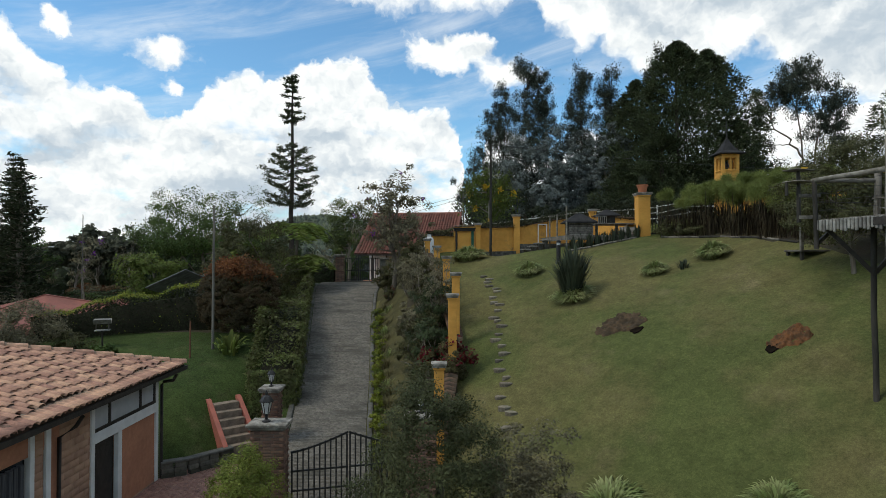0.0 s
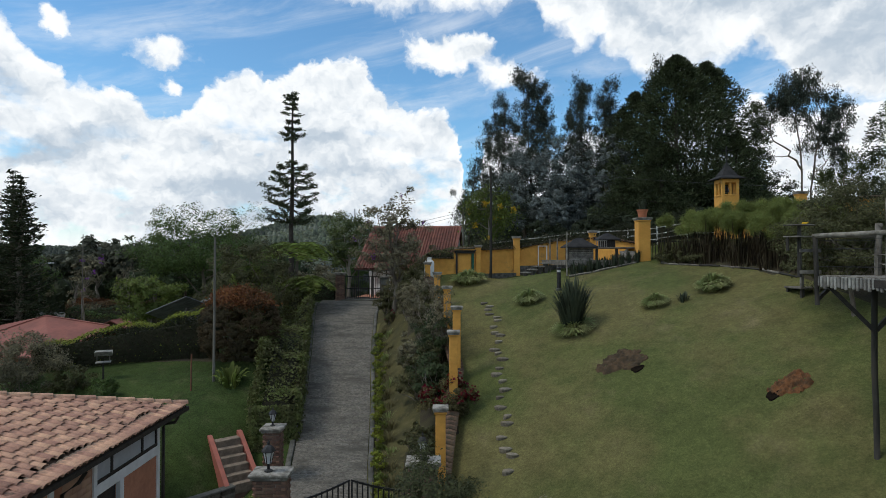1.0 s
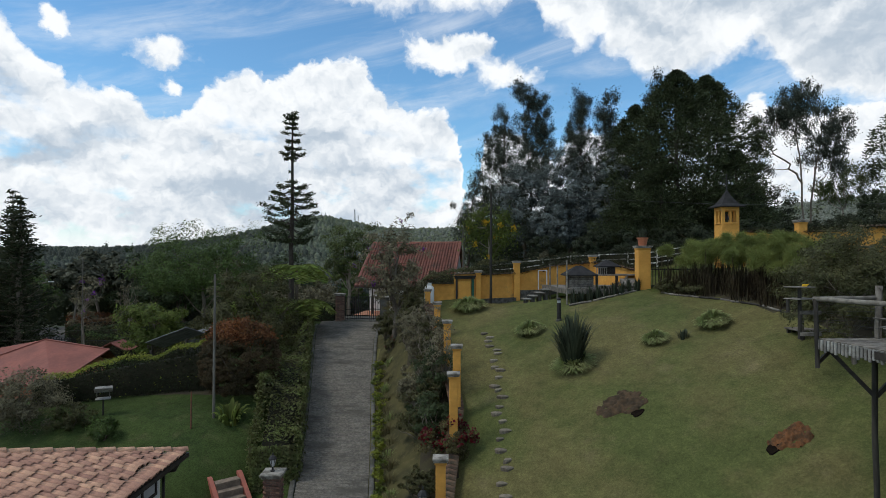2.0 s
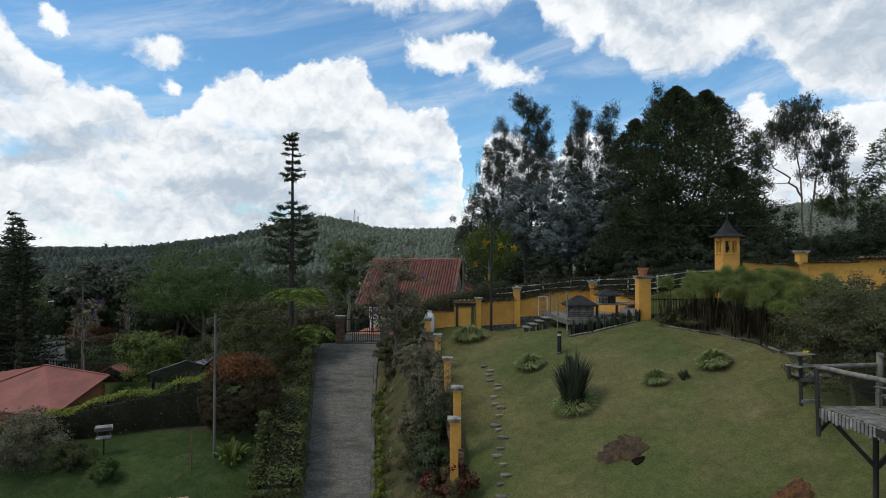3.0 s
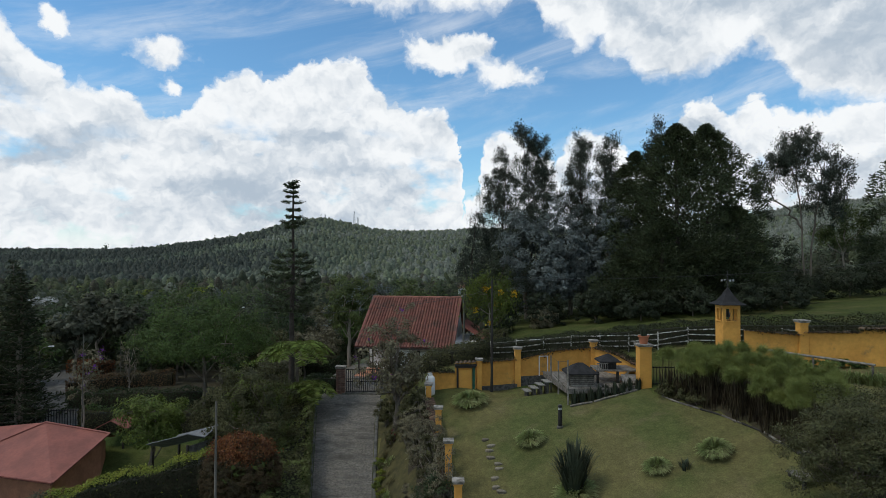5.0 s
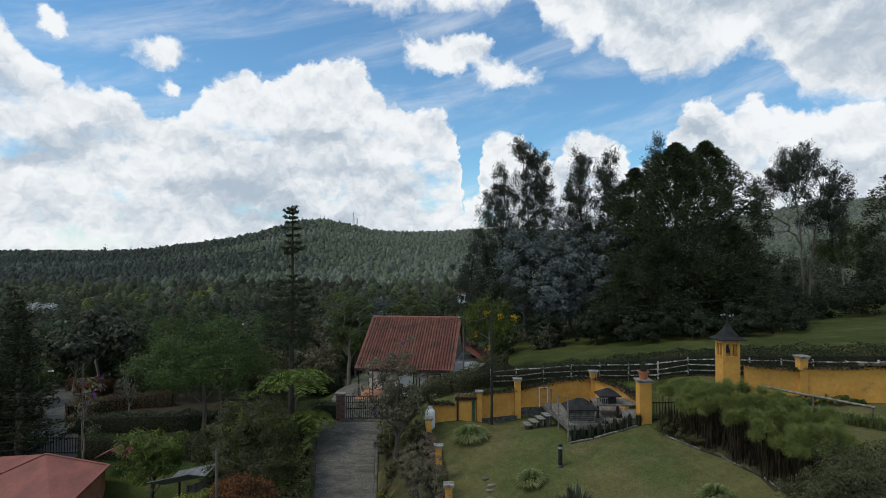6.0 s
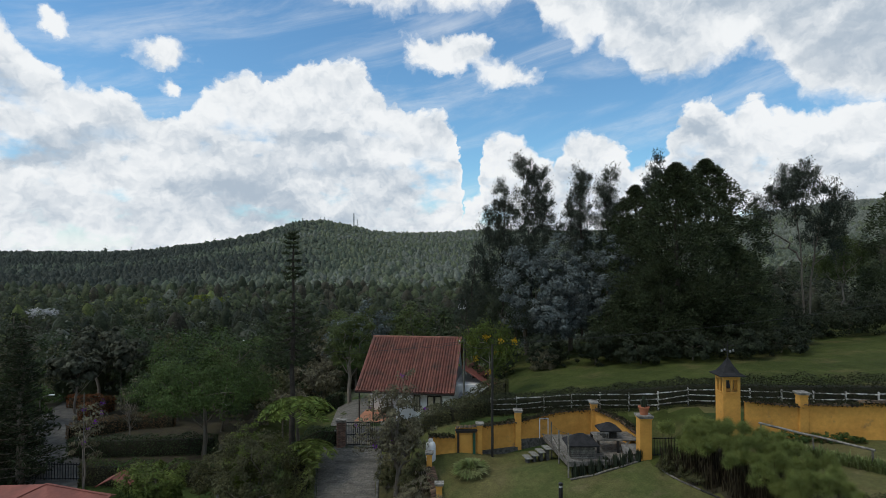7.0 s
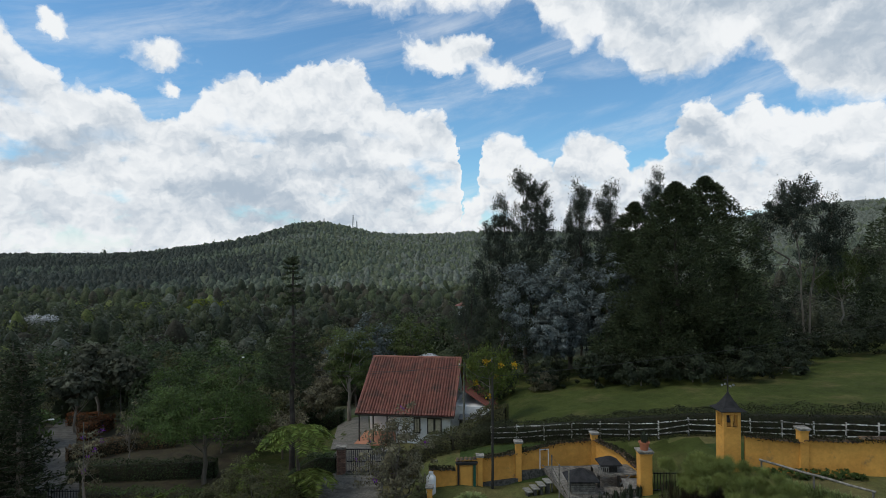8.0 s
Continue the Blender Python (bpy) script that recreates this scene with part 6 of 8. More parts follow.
def mound(x, y, wd, dp, h, mat, seed, label, hole):
    """A heap of dug earth beside its hole."""
    rng = np.random.default_rng(seed)
    n = 64
    u = np.linspace(-1.1, 1.1, n)
    X, Y = np.meshgrid(u, u)
    th = np.arctan2(Y, X)
    r2 = X * X + Y * Y + 0.22 * np.sin(3 * th + seed) + 0.13 * np.sin(7 * th + 2 * seed) + 0.08 * np.sin(13 * th)
    rough = rng.normal(size=X.shape)
    clod = sum(np.roll(rough, (i, j), (0, 1)) for i in range(-2, 3) for j in range(-2, 3)) / 5
    z = h * np.clip(1 - r2, 0.05, 1) ** 0.6 * (0.75 + 0.55 * np.sin(4 * X + seed) * np.sin(5 * Y + 1)) + clod * 0.028 + rough * 0.006
    wx, wy = x + X * wd / 2, y + Y * dp / 2
    zz = height(wx, wy) + np.where(r2 < 1, z, -0.15) + 0.012
    v = np.stack([wx, wy, zz], -1).reshape(-1, 3)
    i, j = np.meshgrid(np.arange(n - 1), np.arange(n - 1), indexing="ij")
    q = np.stack([i * n + j, i * n + j + 1, (i + 1) * n + j + 1, (i + 1) * n + j], -1).reshape(-1, 4)
    o = np.array([x, y, gz(x, y)])
    ob = soup("earth_mound", v - o, q, mat)
    ob.location = o
    tagged(ob, label, "earth heap")
    hx, hy, hr = hole
    hz = gz(hx, hy)
    sx, sy = slope(hx, hy)
    # A near-flat black disc on the turf: the hole's inner shade as colour.
    bm = lathe([(hr * 1.1, -0.02), (hr * 1.0, 0.008), (hr * 0.9, 0.004), (hr * 0.2, 0.002)], 18)
    for vv in bm.verts:
        k = 1 + 0.16 * math.sin(3 * math.atan2(vv.co.y, vv.co.x) + seed) + 0.08 * math.sin(5 * math.atan2(vv.co.y, vv.co.x))
        vv.co.x *= k
        vv.co.y *= 0.75 * k
        vv.co.z += sx * vv.co.x + sy * vv.co.y + 0.02
    hb = part("hole_rim", bm, M_HOLE)
    hb.location = (hx, hy, hz)
    tagged(hb, "black disc painted as the dark of a dug planting hole", "hole", "planting holes")


M_HOLE = material("black hole shade", (0.009, 0.007, 0.006), (0.014, 0.011, 0.008), 5.0, 0.95, spec=0.0)
mound(6.0, 20.1, 1.6, 1.2, 0.10, M_DARKEARTH, 1, "low spread heap of dark dug earth on the lawn", (6.3, 19.38, 0.19))
mound(9.4, 16.05, 1.1, 0.75, 0.13, M_REDEARTH, 2, "heap of freshly dug red earth on the lawn", (8.85, 15.95, 0.19))


# logs that edge the papyrus bed, and the bed below the huts
def edging(pts, r, label, seed):
    rng = random.Random(seed)
    for a, b in zip(pts, pts[1:]):
        n = max(1, round(math.dist(a, b) / 1.1))
        for i in range(n):
            p0 = [a[k] + (b[k] - a[k]) * (i + 0.03) / n for k in (0, 1)]
            p1 = [a[k] + (b[k] - a[k]) * (i + 0.97) / n for k in (0, 1)]
            v, q = tube([(p0[0], p0[1], gz(*p0) + r * 0.7), ((p0[0] + p1[0]) / 2, (p0[1] + p1[1]) / 2, gz((p0[0] + p1[0]) / 2, (p0[1] + p1[1]) / 2) + r * 0.7 + rng.uniform(-0.02, 0.02)), (p1[0], p1[1], gz(*p1) + r * 0.7)], (r, r * 0.85), 8)
            o = np.array([p0[0], p0[1], gz(*p0)])
            ob = soup("edging_log", v - o, q, M_DARKWOOD_G if i % 3 else M_GREYWOOD, smooth=True)
            ob.location = o
            tagged(ob, label, "log", "edging logs")


edging([(10.6, 28.9), (11.0, 27.7), (12.0, 25.7), (12.7, 23.6), (12.95, 21.6)], 0.05, "grey log edging the papyrus bed", 1)
edging([(6.2, 29.6), (7.4, 29.6), (8.8, 29.9), (10.0, 30.2)], 0.06, "dark log edging the planted bed", 2)


# ---------------------------------------------------------------- fences and poles
def paddock_fence():
    ob = thing("paddock_fence", (4.0, 38.2, 8.3), 0, "old white painted post and rail fence before a hedge", "fence")
    pts = [(3.0, 38.5), (4.6, 38.15), (6.3, 37.75), (8.0, 37.4), (9.7, 37.0), (11.4, 36.65), (13.1, 36.3), (14.8, 35.95), (16.5, 35.6), (18.2, 35.25), (19.9, 34.9), (21.6, 34.6), (23.3, 34.3), (25, 34.0), (27, 33.7), (29, 33.4)]
    o = Vector((4.0, 38.2, 8.3))
    rng = random.Random(6)
    for i, (x, y) in enumerate(pts):
        z = gz(x, y)
        part("fence_post", boxes((x - 0.04 - o.x, x + 0.04 - o.x, y - 0.04 - o.y, y + 0.04 - o.y, z - 0.3 - o.z, z + 1.15 - o.z), bevel=0.01), M_OLDWHITE, ob)
        if i:
            x0, y0 = pts[i - 1]
            z0 = gz(x0, y0)
            for h in (0.35, 0.68, 1.02):
                bm = bmesh.new()
                j = rng.uniform(-0.06, 0.06)
                beam(bm, Vector((x0, y0 - 0.07, z0 + h + j)) - o, Vector((x, y - 0.07, z + h - j * 0.6)) - o, 0.03, 0.065)
                part("fence_rail", bm, M_OLDWHITE, ob)


M_OLDWHITE = material("flaking white paint", (0.62, 0.60, 0.56), (0.16, 0.15, 0.12), 3.5, 0.85, 0.3, 20.0, spread=(0.42, 0.58), rand=0.25)
paddock_fence()


def log_rail():
    ob = thing("log_handrail", (15.6, 28.6, 9.7), 0, "weathered log handrail beside the planted terrace", "handrail")
    a, b = Vector((-0.2, 0.4, 1.12)), Vector((2.75, -3.4, 1.0))
    v, q = tube(bent(a, b, np.random.default_rng(3), 6, 0.004), (0.06, 0.055), 8)
    soup("rail", v, q, M_GREYWOOD, ob, smooth=True)
    for t in (0.02, 0.5, 0.98):
        c = a + (b - a) * t
        part("post", lathe([(0.05, -0.3), (0.045, c.z)], 8, (c.x, c.y, 0)), M_GREYWOOD, ob)


log_rail()


def pole(x, y, base, top, r, label, name="utility_pole", mat=None, cross=False, turn=0):
    ob = thing(name, (x, y, base), turn, label, "pole", "poles")
    v, q = tube(bent((0, 0, -0.4), (0.02, 0, top - base), np.random.default_rng(int(abs(x) * 10)), 6, 0.003), (r, r * 0.75), 9)
    soup("shaft", v, q, mat or M_POLE, ob, smooth=True)
    if cross:
        part("crossarm", boxes((-0.45, 0.45, -0.04, 0.04, top - base - 0.3, top - base - 0.2)), M_POLE, ob)
        for sx in (-0.38, 0.38):
            part("insulator", lathe([(0.03, top - base - 0.2), (0.045, top - base - 0.14), (0.02, top - base - 0.08)], 8, (sx, 0, 0)), M_WHITE, ob)
    return ob


M_POLE = material("silvery weathered pole", (0.17, 0.16, 0.135), (0.09, 0.085, 0.07), 4.0, 0.85, 0.3, 20.0, stretch=(1, 1, 0.15))
pole(-9.13, 23.37, 3.95, 9.6, 0.055, "slim weathered wooden pole standing on the lawn")
pole(2.65, 33.75, 7.9, 14.0, 0.08, "weathered wooden pole in front of the ochre wall", mat=M_DARKWOOD_G)
pole(1.5, 46.5, 6.0, 12.6, 0.09, "grey utility pole beside the red roofed house", cross=True, turn=20)
pole(-23.4, 38.2, 1.0, 10.3, 0.035, "slim pale pole among the trees")
pole(-9.75, 22.7, 3.5, 5.1, 0.035, "thin rust coloured stake in the lawn", "stake", material("rusty stake", (0.20, 0.09, 0.05), (0.12, 0.06, 0.04), 5.0, 0.9))


def street_lamp(x, y, base, top, turn):
    ob = thing("street_lamp", (x, y, base), turn, "grey street lamp with a short arm and pale head", "street lamp", "street lamps")
    h = top - base
    v, q = tube([(0, 0, -0.3), (0, 0, h - 0.4), (0.25, 0, h - 0.08), (0.7, 0, h)], (0.05, 0.04, 0.02), 8)
    soup("pole", v, q, M_POLE, ob, smooth=True)
    part("lamp_head", boxes((0.62, 1.0, -0.09, 0.09, h - 0.04, h + 0.05), bevel=0.02), M_WHITE, ob, "pale lamp head")


street_lamp(-31.4, 45.8, 1.2, 8.35, 15)
street_lamp(-36.5, 66.8, 0.0, 6.75, 10)
street_lamp(-23.0, 66.5, 0.0, 9.6, 80)


def wire(a, b, sag, name="overhead_wire"):
    a, b = np.array(a, float), np.array(b, float)
    t = np.linspace(0, 1, 17)[:, None]
    p = a + (b - a) * t - np.array([0, 0, sag]) * 4 * t * (1 - t)
    v, q = tube(p, (0.012, 0.012), 4)
    ob = soup(name, v - a, q, M_BLACK)
    ob.location = a
    tagged(ob, "thin black overhead wire between poles", "cable", "overhead wires")


wire((1.5, 46.5, 12.4), (-36, 66, 8.5), 1.0)
wire((1.5, 46.5, 12.2), (-23.0, 66.5, 9.3), 0.7)
wire((1.5, 46.5, 12.4), (2.65, 33.75, 13.9), 0.3)
wire((2.65, 33.75, 14.0), (60, 62, 17), 1.0)


def bird_table():
    ob = thing("bird_table", (-13.63, 23.6, gz(-13.63, 23.6)), 25, "small grey roofed bird table on a post", "bird table")
    ob.scale = (0.74, 0.74, 0.86)
    part("post", lathe([(0.05, -0.3), (0.045, 0.75)], 8), M_DARKWOOD_G, ob)
    part("tray", boxes((-0.36, 0.36, -0.26, 0.26, 0.75, 0.79), bevel=0.006), M_GREYWOOD_L, ob)
    for sx in (-0.3, 0.3):
        part("upright", boxes((sx - 0.02, sx + 0.02, -0.02, 0.02, 0.79, 1.12)), M_GREYWOOD, ob)
    for s in (-1, 1):
        bm = bmesh.new()
        beam(bm, (-0.42, s * 0.15, 1.17), (0.42, s * 0.15, 1.17), 0.36, 0.025, (0, -s * 0.75, 1))
        part("roof_board", bm, M_GREYWOOD_L, ob)


bird_table()


def slate_shelter():
    ob = thing("garden_shelter", (-13.0, 29.3, 3.9), -29, "low open shelter with weathered grey sheet roofing", "shelter")
    for sy in (-1, 1):
        for i in range(4):
            bm = bmesh.new()
            x0 = -1.5 + i * 0.75
            beam(bm, (x0, sy * 0.45, 1.95 + 0.23 * i), (x0 + 0.77, sy * 0.45, 2.20 + 0.23 * i), 1.0, 0.03, (0, -sy * 0.4, 1))
            part("roof_sheet", bm, M_SHEET, ob, "weathered grey roofing sheet")
    for x in (-1.3, 1.3):
        for y in (-0.75, 0.75):
            part("post", boxes((x - 0.05, x + 0.05, y - 0.05, y + 0.05, -0.5, 1.75 + 0.75 * (x > 0))), M_DARKWOOD, ob)
    part("back_wall", boxes((1.2, 1.28, -0.7, 0.7, 0, 2.4)), M_KERB, ob)


M_SHEET = material("grey roofing sheet", (0.17, 0.175, 0.18), (0.09, 0.093, 0.095), 2.0, 0.6, 0.2, 14.0, stretch=(1, 6, 1))
slate_shelter()


# ---------------------------------------------------------------- low house with the faded red roof
def red_house():
    ob = thing("low_house", (-18.3, 31.6, 1.0), 0, "low house with a plain faded red sheet roof behind the hedge", "house")
    o = Vector((-18.3, 31.6, 1.0))
    A, B, C, F = Vector((-20.6, 31.0, 3.46)), Vector((-20.2, 35.6, 4.7)), Vector((-24.3, 36.0, 5.25)), Vector((-28.5, 33.2, 3.5))
    G, E = Vector((-21.0, 37.8, 3.9)), Vector((-33.0, 40.0, 3.6))
    bm = bmesh.new()
    for dz in (0.0, -0.09):
        k = [bm.verts.new(p - o + Vector((0, 0, dz))) for p in (A, B, C, F, G, E)]
        bm.faces.new((k[0], k[1], k[2]))
        bm.faces.new((k[0], k[2], k[3]))
        bm.faces.new((k[3], k[2], k[5]))
        bm.faces.new((k[1], k[4], k[2]))
        bm.faces.new((k[4], k[5], k[2]))
    part("roof", bm, M_ROOFSHEET, ob, "faded red roofing sheet")
    bm = bmesh.new()
    for p, q in ((B, C), (C, F), (B, A), (A, F)):
        cap = bmesh.new()
        beam(cap, p - o + Vector((0, 0, 0.02)), q - o + Vector((0, 0, 0.02)), 0.16, 0.06)
        part("ridge_cap" if C in (p, q) else "verge_board", cap, M_ROOFSHEET, ob)
    w1 = [A + Vector((-0.5, 0.7, 0)), B + Vector((-0.5, 0, -0.25)), G + Vector((-0.5, -0.3, -0.1)), E + Vector((0.8, -0.8, 0)), F + Vector((0.9, 0.6, 0))]
    lo = [bm.verts.new(Vector((p.x, p.y, 0.4)) - o) for p in w1]
    hi = [bm.verts.new(Vector((p.x, p.y, p.z - 0.12)) - o) for p in w1]
    for i in range(5):
        bm.faces.new((lo[i], lo[(i + 1) % 5], hi[(i + 1) % 5], hi[i]))
    part("wall", bm, M_BRICK, ob)
    bm = bmesh.new()
    g = Vector((-21.6, 38.3, 1.0)) - o
    beam(bm, g + Vector((-0.55, 0, 3.45)), g + Vector((-0.55, 1.6, 3.45)), 1.2, 0.05, (-0.5, 0, 1))
    beam(bm, g + Vector((0.45, 0, 3.45)), g + Vector((0.45, 1.6, 3.45)), 1.2, 0.05, (0.5, 0, 1))
    part("porch_roof", bm, M_ROOFSHEET, ob)
    for sx in (-0.8, 0.7):
        part("porch_post", boxes((g.x + sx - 0.05, g.x + sx + 0.05, g.y + 0.1, g.y + 0.2, -1, 2.3)), M_DARKWOOD, ob)
    part("bench", boxes((g.x - 0.6, g.x + 0.5, g.y - 0.9, g.y - 0.4, 1.2, 1.28)), M_WHITE, ob)


red_house()


# ---------------------------------------------------------------- white house with the red tile roof
def far_house():
    ob = thing("white_house", (-3.35, 48.95, 5.45), -8, "white house with a steep red tile roof and a posted veranda", "house")
    W0, W1, E, RY, RZ = -4.15, 4.1, 2.35, 6.1, 6.1
    part("wall", boxes((-0.9, 3.7, 0.8, 9.4, -1.2, 2.45), (-3.8, -0.9, 3.2, 9.4, -1.2, 2.45)), M_WHITE, ob, "white rendered wall")
    bm = bmesh.new()
    for x in (W0 + 0.3, W1 - 0.35):
        vs = [bm.verts.new((x + d, y, z)) for d in (0, 0.15) for y, z in ((0.8, 2.3), (9.4, 2.3), (RY, RZ - 0.25))]
        bm.faces.new(vs[:3])
        bm.faces.new(vs[3:])
    part("gable", bm, M_WHITE, ob)
    bm = bmesh.new()
    for dz in (0.0, -0.12):
        q = [bm.verts.new((x, y, z + dz)) for x, y, z in ((W0, 0, E), (W1, 0, E), (W1, RY, RZ), (W0, RY, RZ), (W0, 12.2, E), (W1, 12.2, E))]
        bm.faces.new(q[:4])
        bm.faces.new((q[3], q[2], q[5], q[4]))
    part("roof_deck", bm, M_TILE_RED, ob)
    # rolls of barrel tiles down the front slope, stepped course by course
    sl = math.hypot(RY, RZ - E)
    ncol, nrow = 34, 20
    chunks = []
    for c in range(ncol):
        x = W0 + 0.12 + c * (W1 - W0 - 0.24) / (ncol - 1)
        pts, rad = [], []
        for r in range(nrow):
            for f, rr in ((0.0, 0.13), (0.94, 0.085)):
                t = (r + f) / nrow
                pts.append((x, RY * t, E + (RZ - E) * t + 0.02))
                rad.append(rr)
        chunks.append(tube(pts, rad, 6))
    roof = new("roof_tiling")
    roof.parent = ob
    for c, (v, q) in enumerate(chunks):
        soup("roof_strip", v, q, M_TILE_RED, roof)
    v, q = tube([(W0 - 0.05, RY, RZ + 0.03), (W1 + 0.05, RY, RZ + 0.03)], (0.13, 0.13), 8)
    soup("ridge", v, q, M_TILE_RED, roof)
    for x in (W0, W1):
        v, q = tube([(x, -0.03, E + 0.02), (x, RY, RZ + 0.02)], (0.1, 0.1), 8)
        soup("verge", v, q, M_TILE_RED, roof)
    part("gutter", boxes((W0 - 0.05, W1 + 0.05, -0.1, 0.0, E - 0.12, E - 0.02)), M_DARKWOOD, ob)
    for x in (-3.9, -2.7, -1.5):
        part("veranda_post", boxes((x - 0.05, x + 0.05, 0.15, 0.25, -0.2, E - 0.1)), M_DARKWOOD, ob)
    part("veranda_floor", boxes((-4.1, -0.9, -0.6, 3.2, -0.5, 0.05)), M_BRICK, ob, "red tiled veranda floor")
    for x0, x1 in ((0.7, 1.15), (1.85, 2.95)):
        win = part("window", boxes((x0, x1, 0.76, 0.79, 0.75, 1.95)), M_GLASS, ob, "dark framed window with pale curtains")
        for d in ((x0 - 0.06, x0, 0.7, 0.8, 0.69, 2.01), (x1, x1 + 0.06, 0.7, 0.8, 0.69, 2.01), (x0, x1, 0.7, 0.8, 0.69, 0.75), (x0, x1, 0.7, 0.8, 1.95, 2.01), ((x0 + x1) / 2 - 0.025, (x0 + x1) / 2 + 0.025, 0.7, 0.8, 0.75, 1.95)):
            part("window_frame", boxes(d), M_DARKWOOD, win)
        part("curtain", boxes((x0 + 0.03, x0 + (x1 - x0) * 0.42, 0.745, 0.757, 0.8, 1.9), (x0 + (x1 - x0) * 0.58, x1 - 0.03, 0.745, 0.757, 0.8, 1.9)), M_CREAM, win)
    # lean-to on the far side with a lower red roof
    part("annexe_wall", boxes((3.7, 6.9, 2.6, 8, -1.2, 2.6)), M_WHITE, ob)
    bm = bmesh.new()
    q = [bm.verts.new(p) for p in ((4.4, 3.6, 3.9), (7.6, 1.9, 2.3), (7.6, 7.5, 2.3), (4.4, 8.0, 4.0), (4.4, 3.6, 3.8), (7.6, 1.9, 2.2), (7.6, 7.5, 2.2), (4.4, 8.0, 3.9))]
    bm.faces.new(q[:4])
    bm.faces.new(q[4:][::-1])
    for i in range(4):
        bm.faces.new((q[i], q[(i + 1) % 4], q[4 + (i + 1) % 4], q[4 + i]))
    part("annexe_roof", bm, M_ROOFSHEET, ob)
    part("awning", boxes((4.35, 6.5, 1.0, 2.6, 1.85, 1.92)), M_SHEET, ob, "grey sheet awning")
    part("dark_doorway", boxes((4.3, 5.3, 2.5, 2.6, -0.6, 1.7)), M_DARKWOOD, ob)


M_CREAM = material("cream curtain", (0.55, 0.50, 0.36), (0.42, 0.38, 0.28), 6.0, 0.9)
far_house()


def drive_gate():
    ob = thing("drive_gate", (-6.9, 41.3, 5.85), 0, "dark steel drive gate with upright bars, closed", "gate")
    for z in (0.08, 0.75, 1.6):
        part("rail", boxes((0, 2.45, -0.025, 0.025, z, z + 0.06)), M_BLACK, ob)
    for i in range(17):
        part("bar", boxes((0.0 + i * 0.15, 0.045 + i * 0.15, -0.015, 0.015, 0.05, 1.65)), M_BLACK, ob)
    part("threshold", boxes((-0.2, 2.8, -0.4, 0.3, -0.3, 0.03)), M_KERB, ob)


drive_gate()
brick_pier(-7.25, 41.2, 5.8, 7.75, 0.55, 0.45, "brick pier beside the drive gate")
p2 = thing("gate_pier", (-4.15, 41.3, 5.7), 0, "plain grey rendered pier beside the drive gate", "pier")
part("shaft", boxes((-0.3, 0.3, -0.25, 0.25, -0.3, 1.7), bevel=0.015), M_KERB, p2)
part("cap", boxes((-0.36, 0.36, -0.31, 0.31, 1.7, 1.8), bevel=0.015), M_CAP, p2)


def iron_gate():
    """The dark lattice fence between the potted pillar and the tower."""
    ob = thing("garden_fence", (10.6, 30.5, 8.6), 0, "dark iron fence between the potted pillar and the tower", "fence")
    for z in (0.15, 1.0):
        part("rail", boxes((0, 3.4, -0.02, 0.02, z, z + 0.05)), M_BLACK, ob)
    for i in range(23):
        part("bar", boxes((i * 0.15, i * 0.15 + 0.03, -0.012, 0.012, 0, 1.1)), M_BLACK, ob)


iron_gate()


def road_fence():
    ob = thing("road_fence", (-30.2, 41.9, gz(-28, 41.7) - 0.1), -3, "dark steel fence beside the lane", "fence")
    for z in (0.3, 1.3):
        part("rail", boxes((0, 4.6, -0.02, 0.02, z, z + 0.06)), M_BLACK, ob)
    for i in range(24):
        part("bar", boxes((i * 0.2, i * 0.2 + 0.05, -0.015, 0.015, 0, 1.45)), M_BLACK, ob)


road_fence()


def lane_x(y):
    """The middle of the lane."""
    return sum(np.interp(y + d, (38, 41, 43.9, 47.6, 50.4, 58, 72), (-26.0, -27.2, -29.0, -31.4, -33.2, -38.0, -44.0)) for d in (-1.5, 0, 1.5)) / 3


M_LANE = material("worn damp lane concrete", (0.115, 0.11, 0.098), (0.065, 0.062, 0.055), 2.0, 0.9, 0.5, 20.0)


def lane():
    """The grey lane that bends through the trees."""
    t = np.linspace(0, 1, 30)
    y = 38.5 + 33 * t
    x = lane_x(y)
    v = []
    for k in (-1.7, 0, 1.7):
        v.append(np.column_stack([x + k, y + 0.2 * k, height(x, y) + 0.12]))
    v = np.stack(v, 1)
    n, k = v.shape[:2]
    i, j = np.meshgrid(np.arange(n - 1), np.arange(k - 1), indexing="ij")
    q = np.stack([i * k + j, i * k + j + 1, (i + 1) * k + j + 1, (i + 1) * k + j], -1).reshape(-1, 4)
    tagged(soup("road_lane", v, q, M_LANE), "grey concrete lane bending through the trees", "road", kind="structure")
    t = np.linspace(0, 1, 24)
    x = -7.5 - 2.2 * t
    y = 47 + 16 * t
    v = np.stack([np.column_stack([x + s, y, height(x + s, y) + 0.1]) for s in (-1.6, 0, 1.6)], 1)
    n, k = v.shape[:2]
    i, j = np.meshgrid(np.arange(n - 1), np.arange(k - 1), indexing="ij")
    q = np.stack([i * k + j, i * k + j + 1, (i + 1) * k + j + 1, (i + 1) * k + j], -1).reshape(-1, 4)
    tagged(soup("road_yard", v, q, M_CONCRETE), "grey concrete drive beside the white house", "road", kind="structure")


lane()


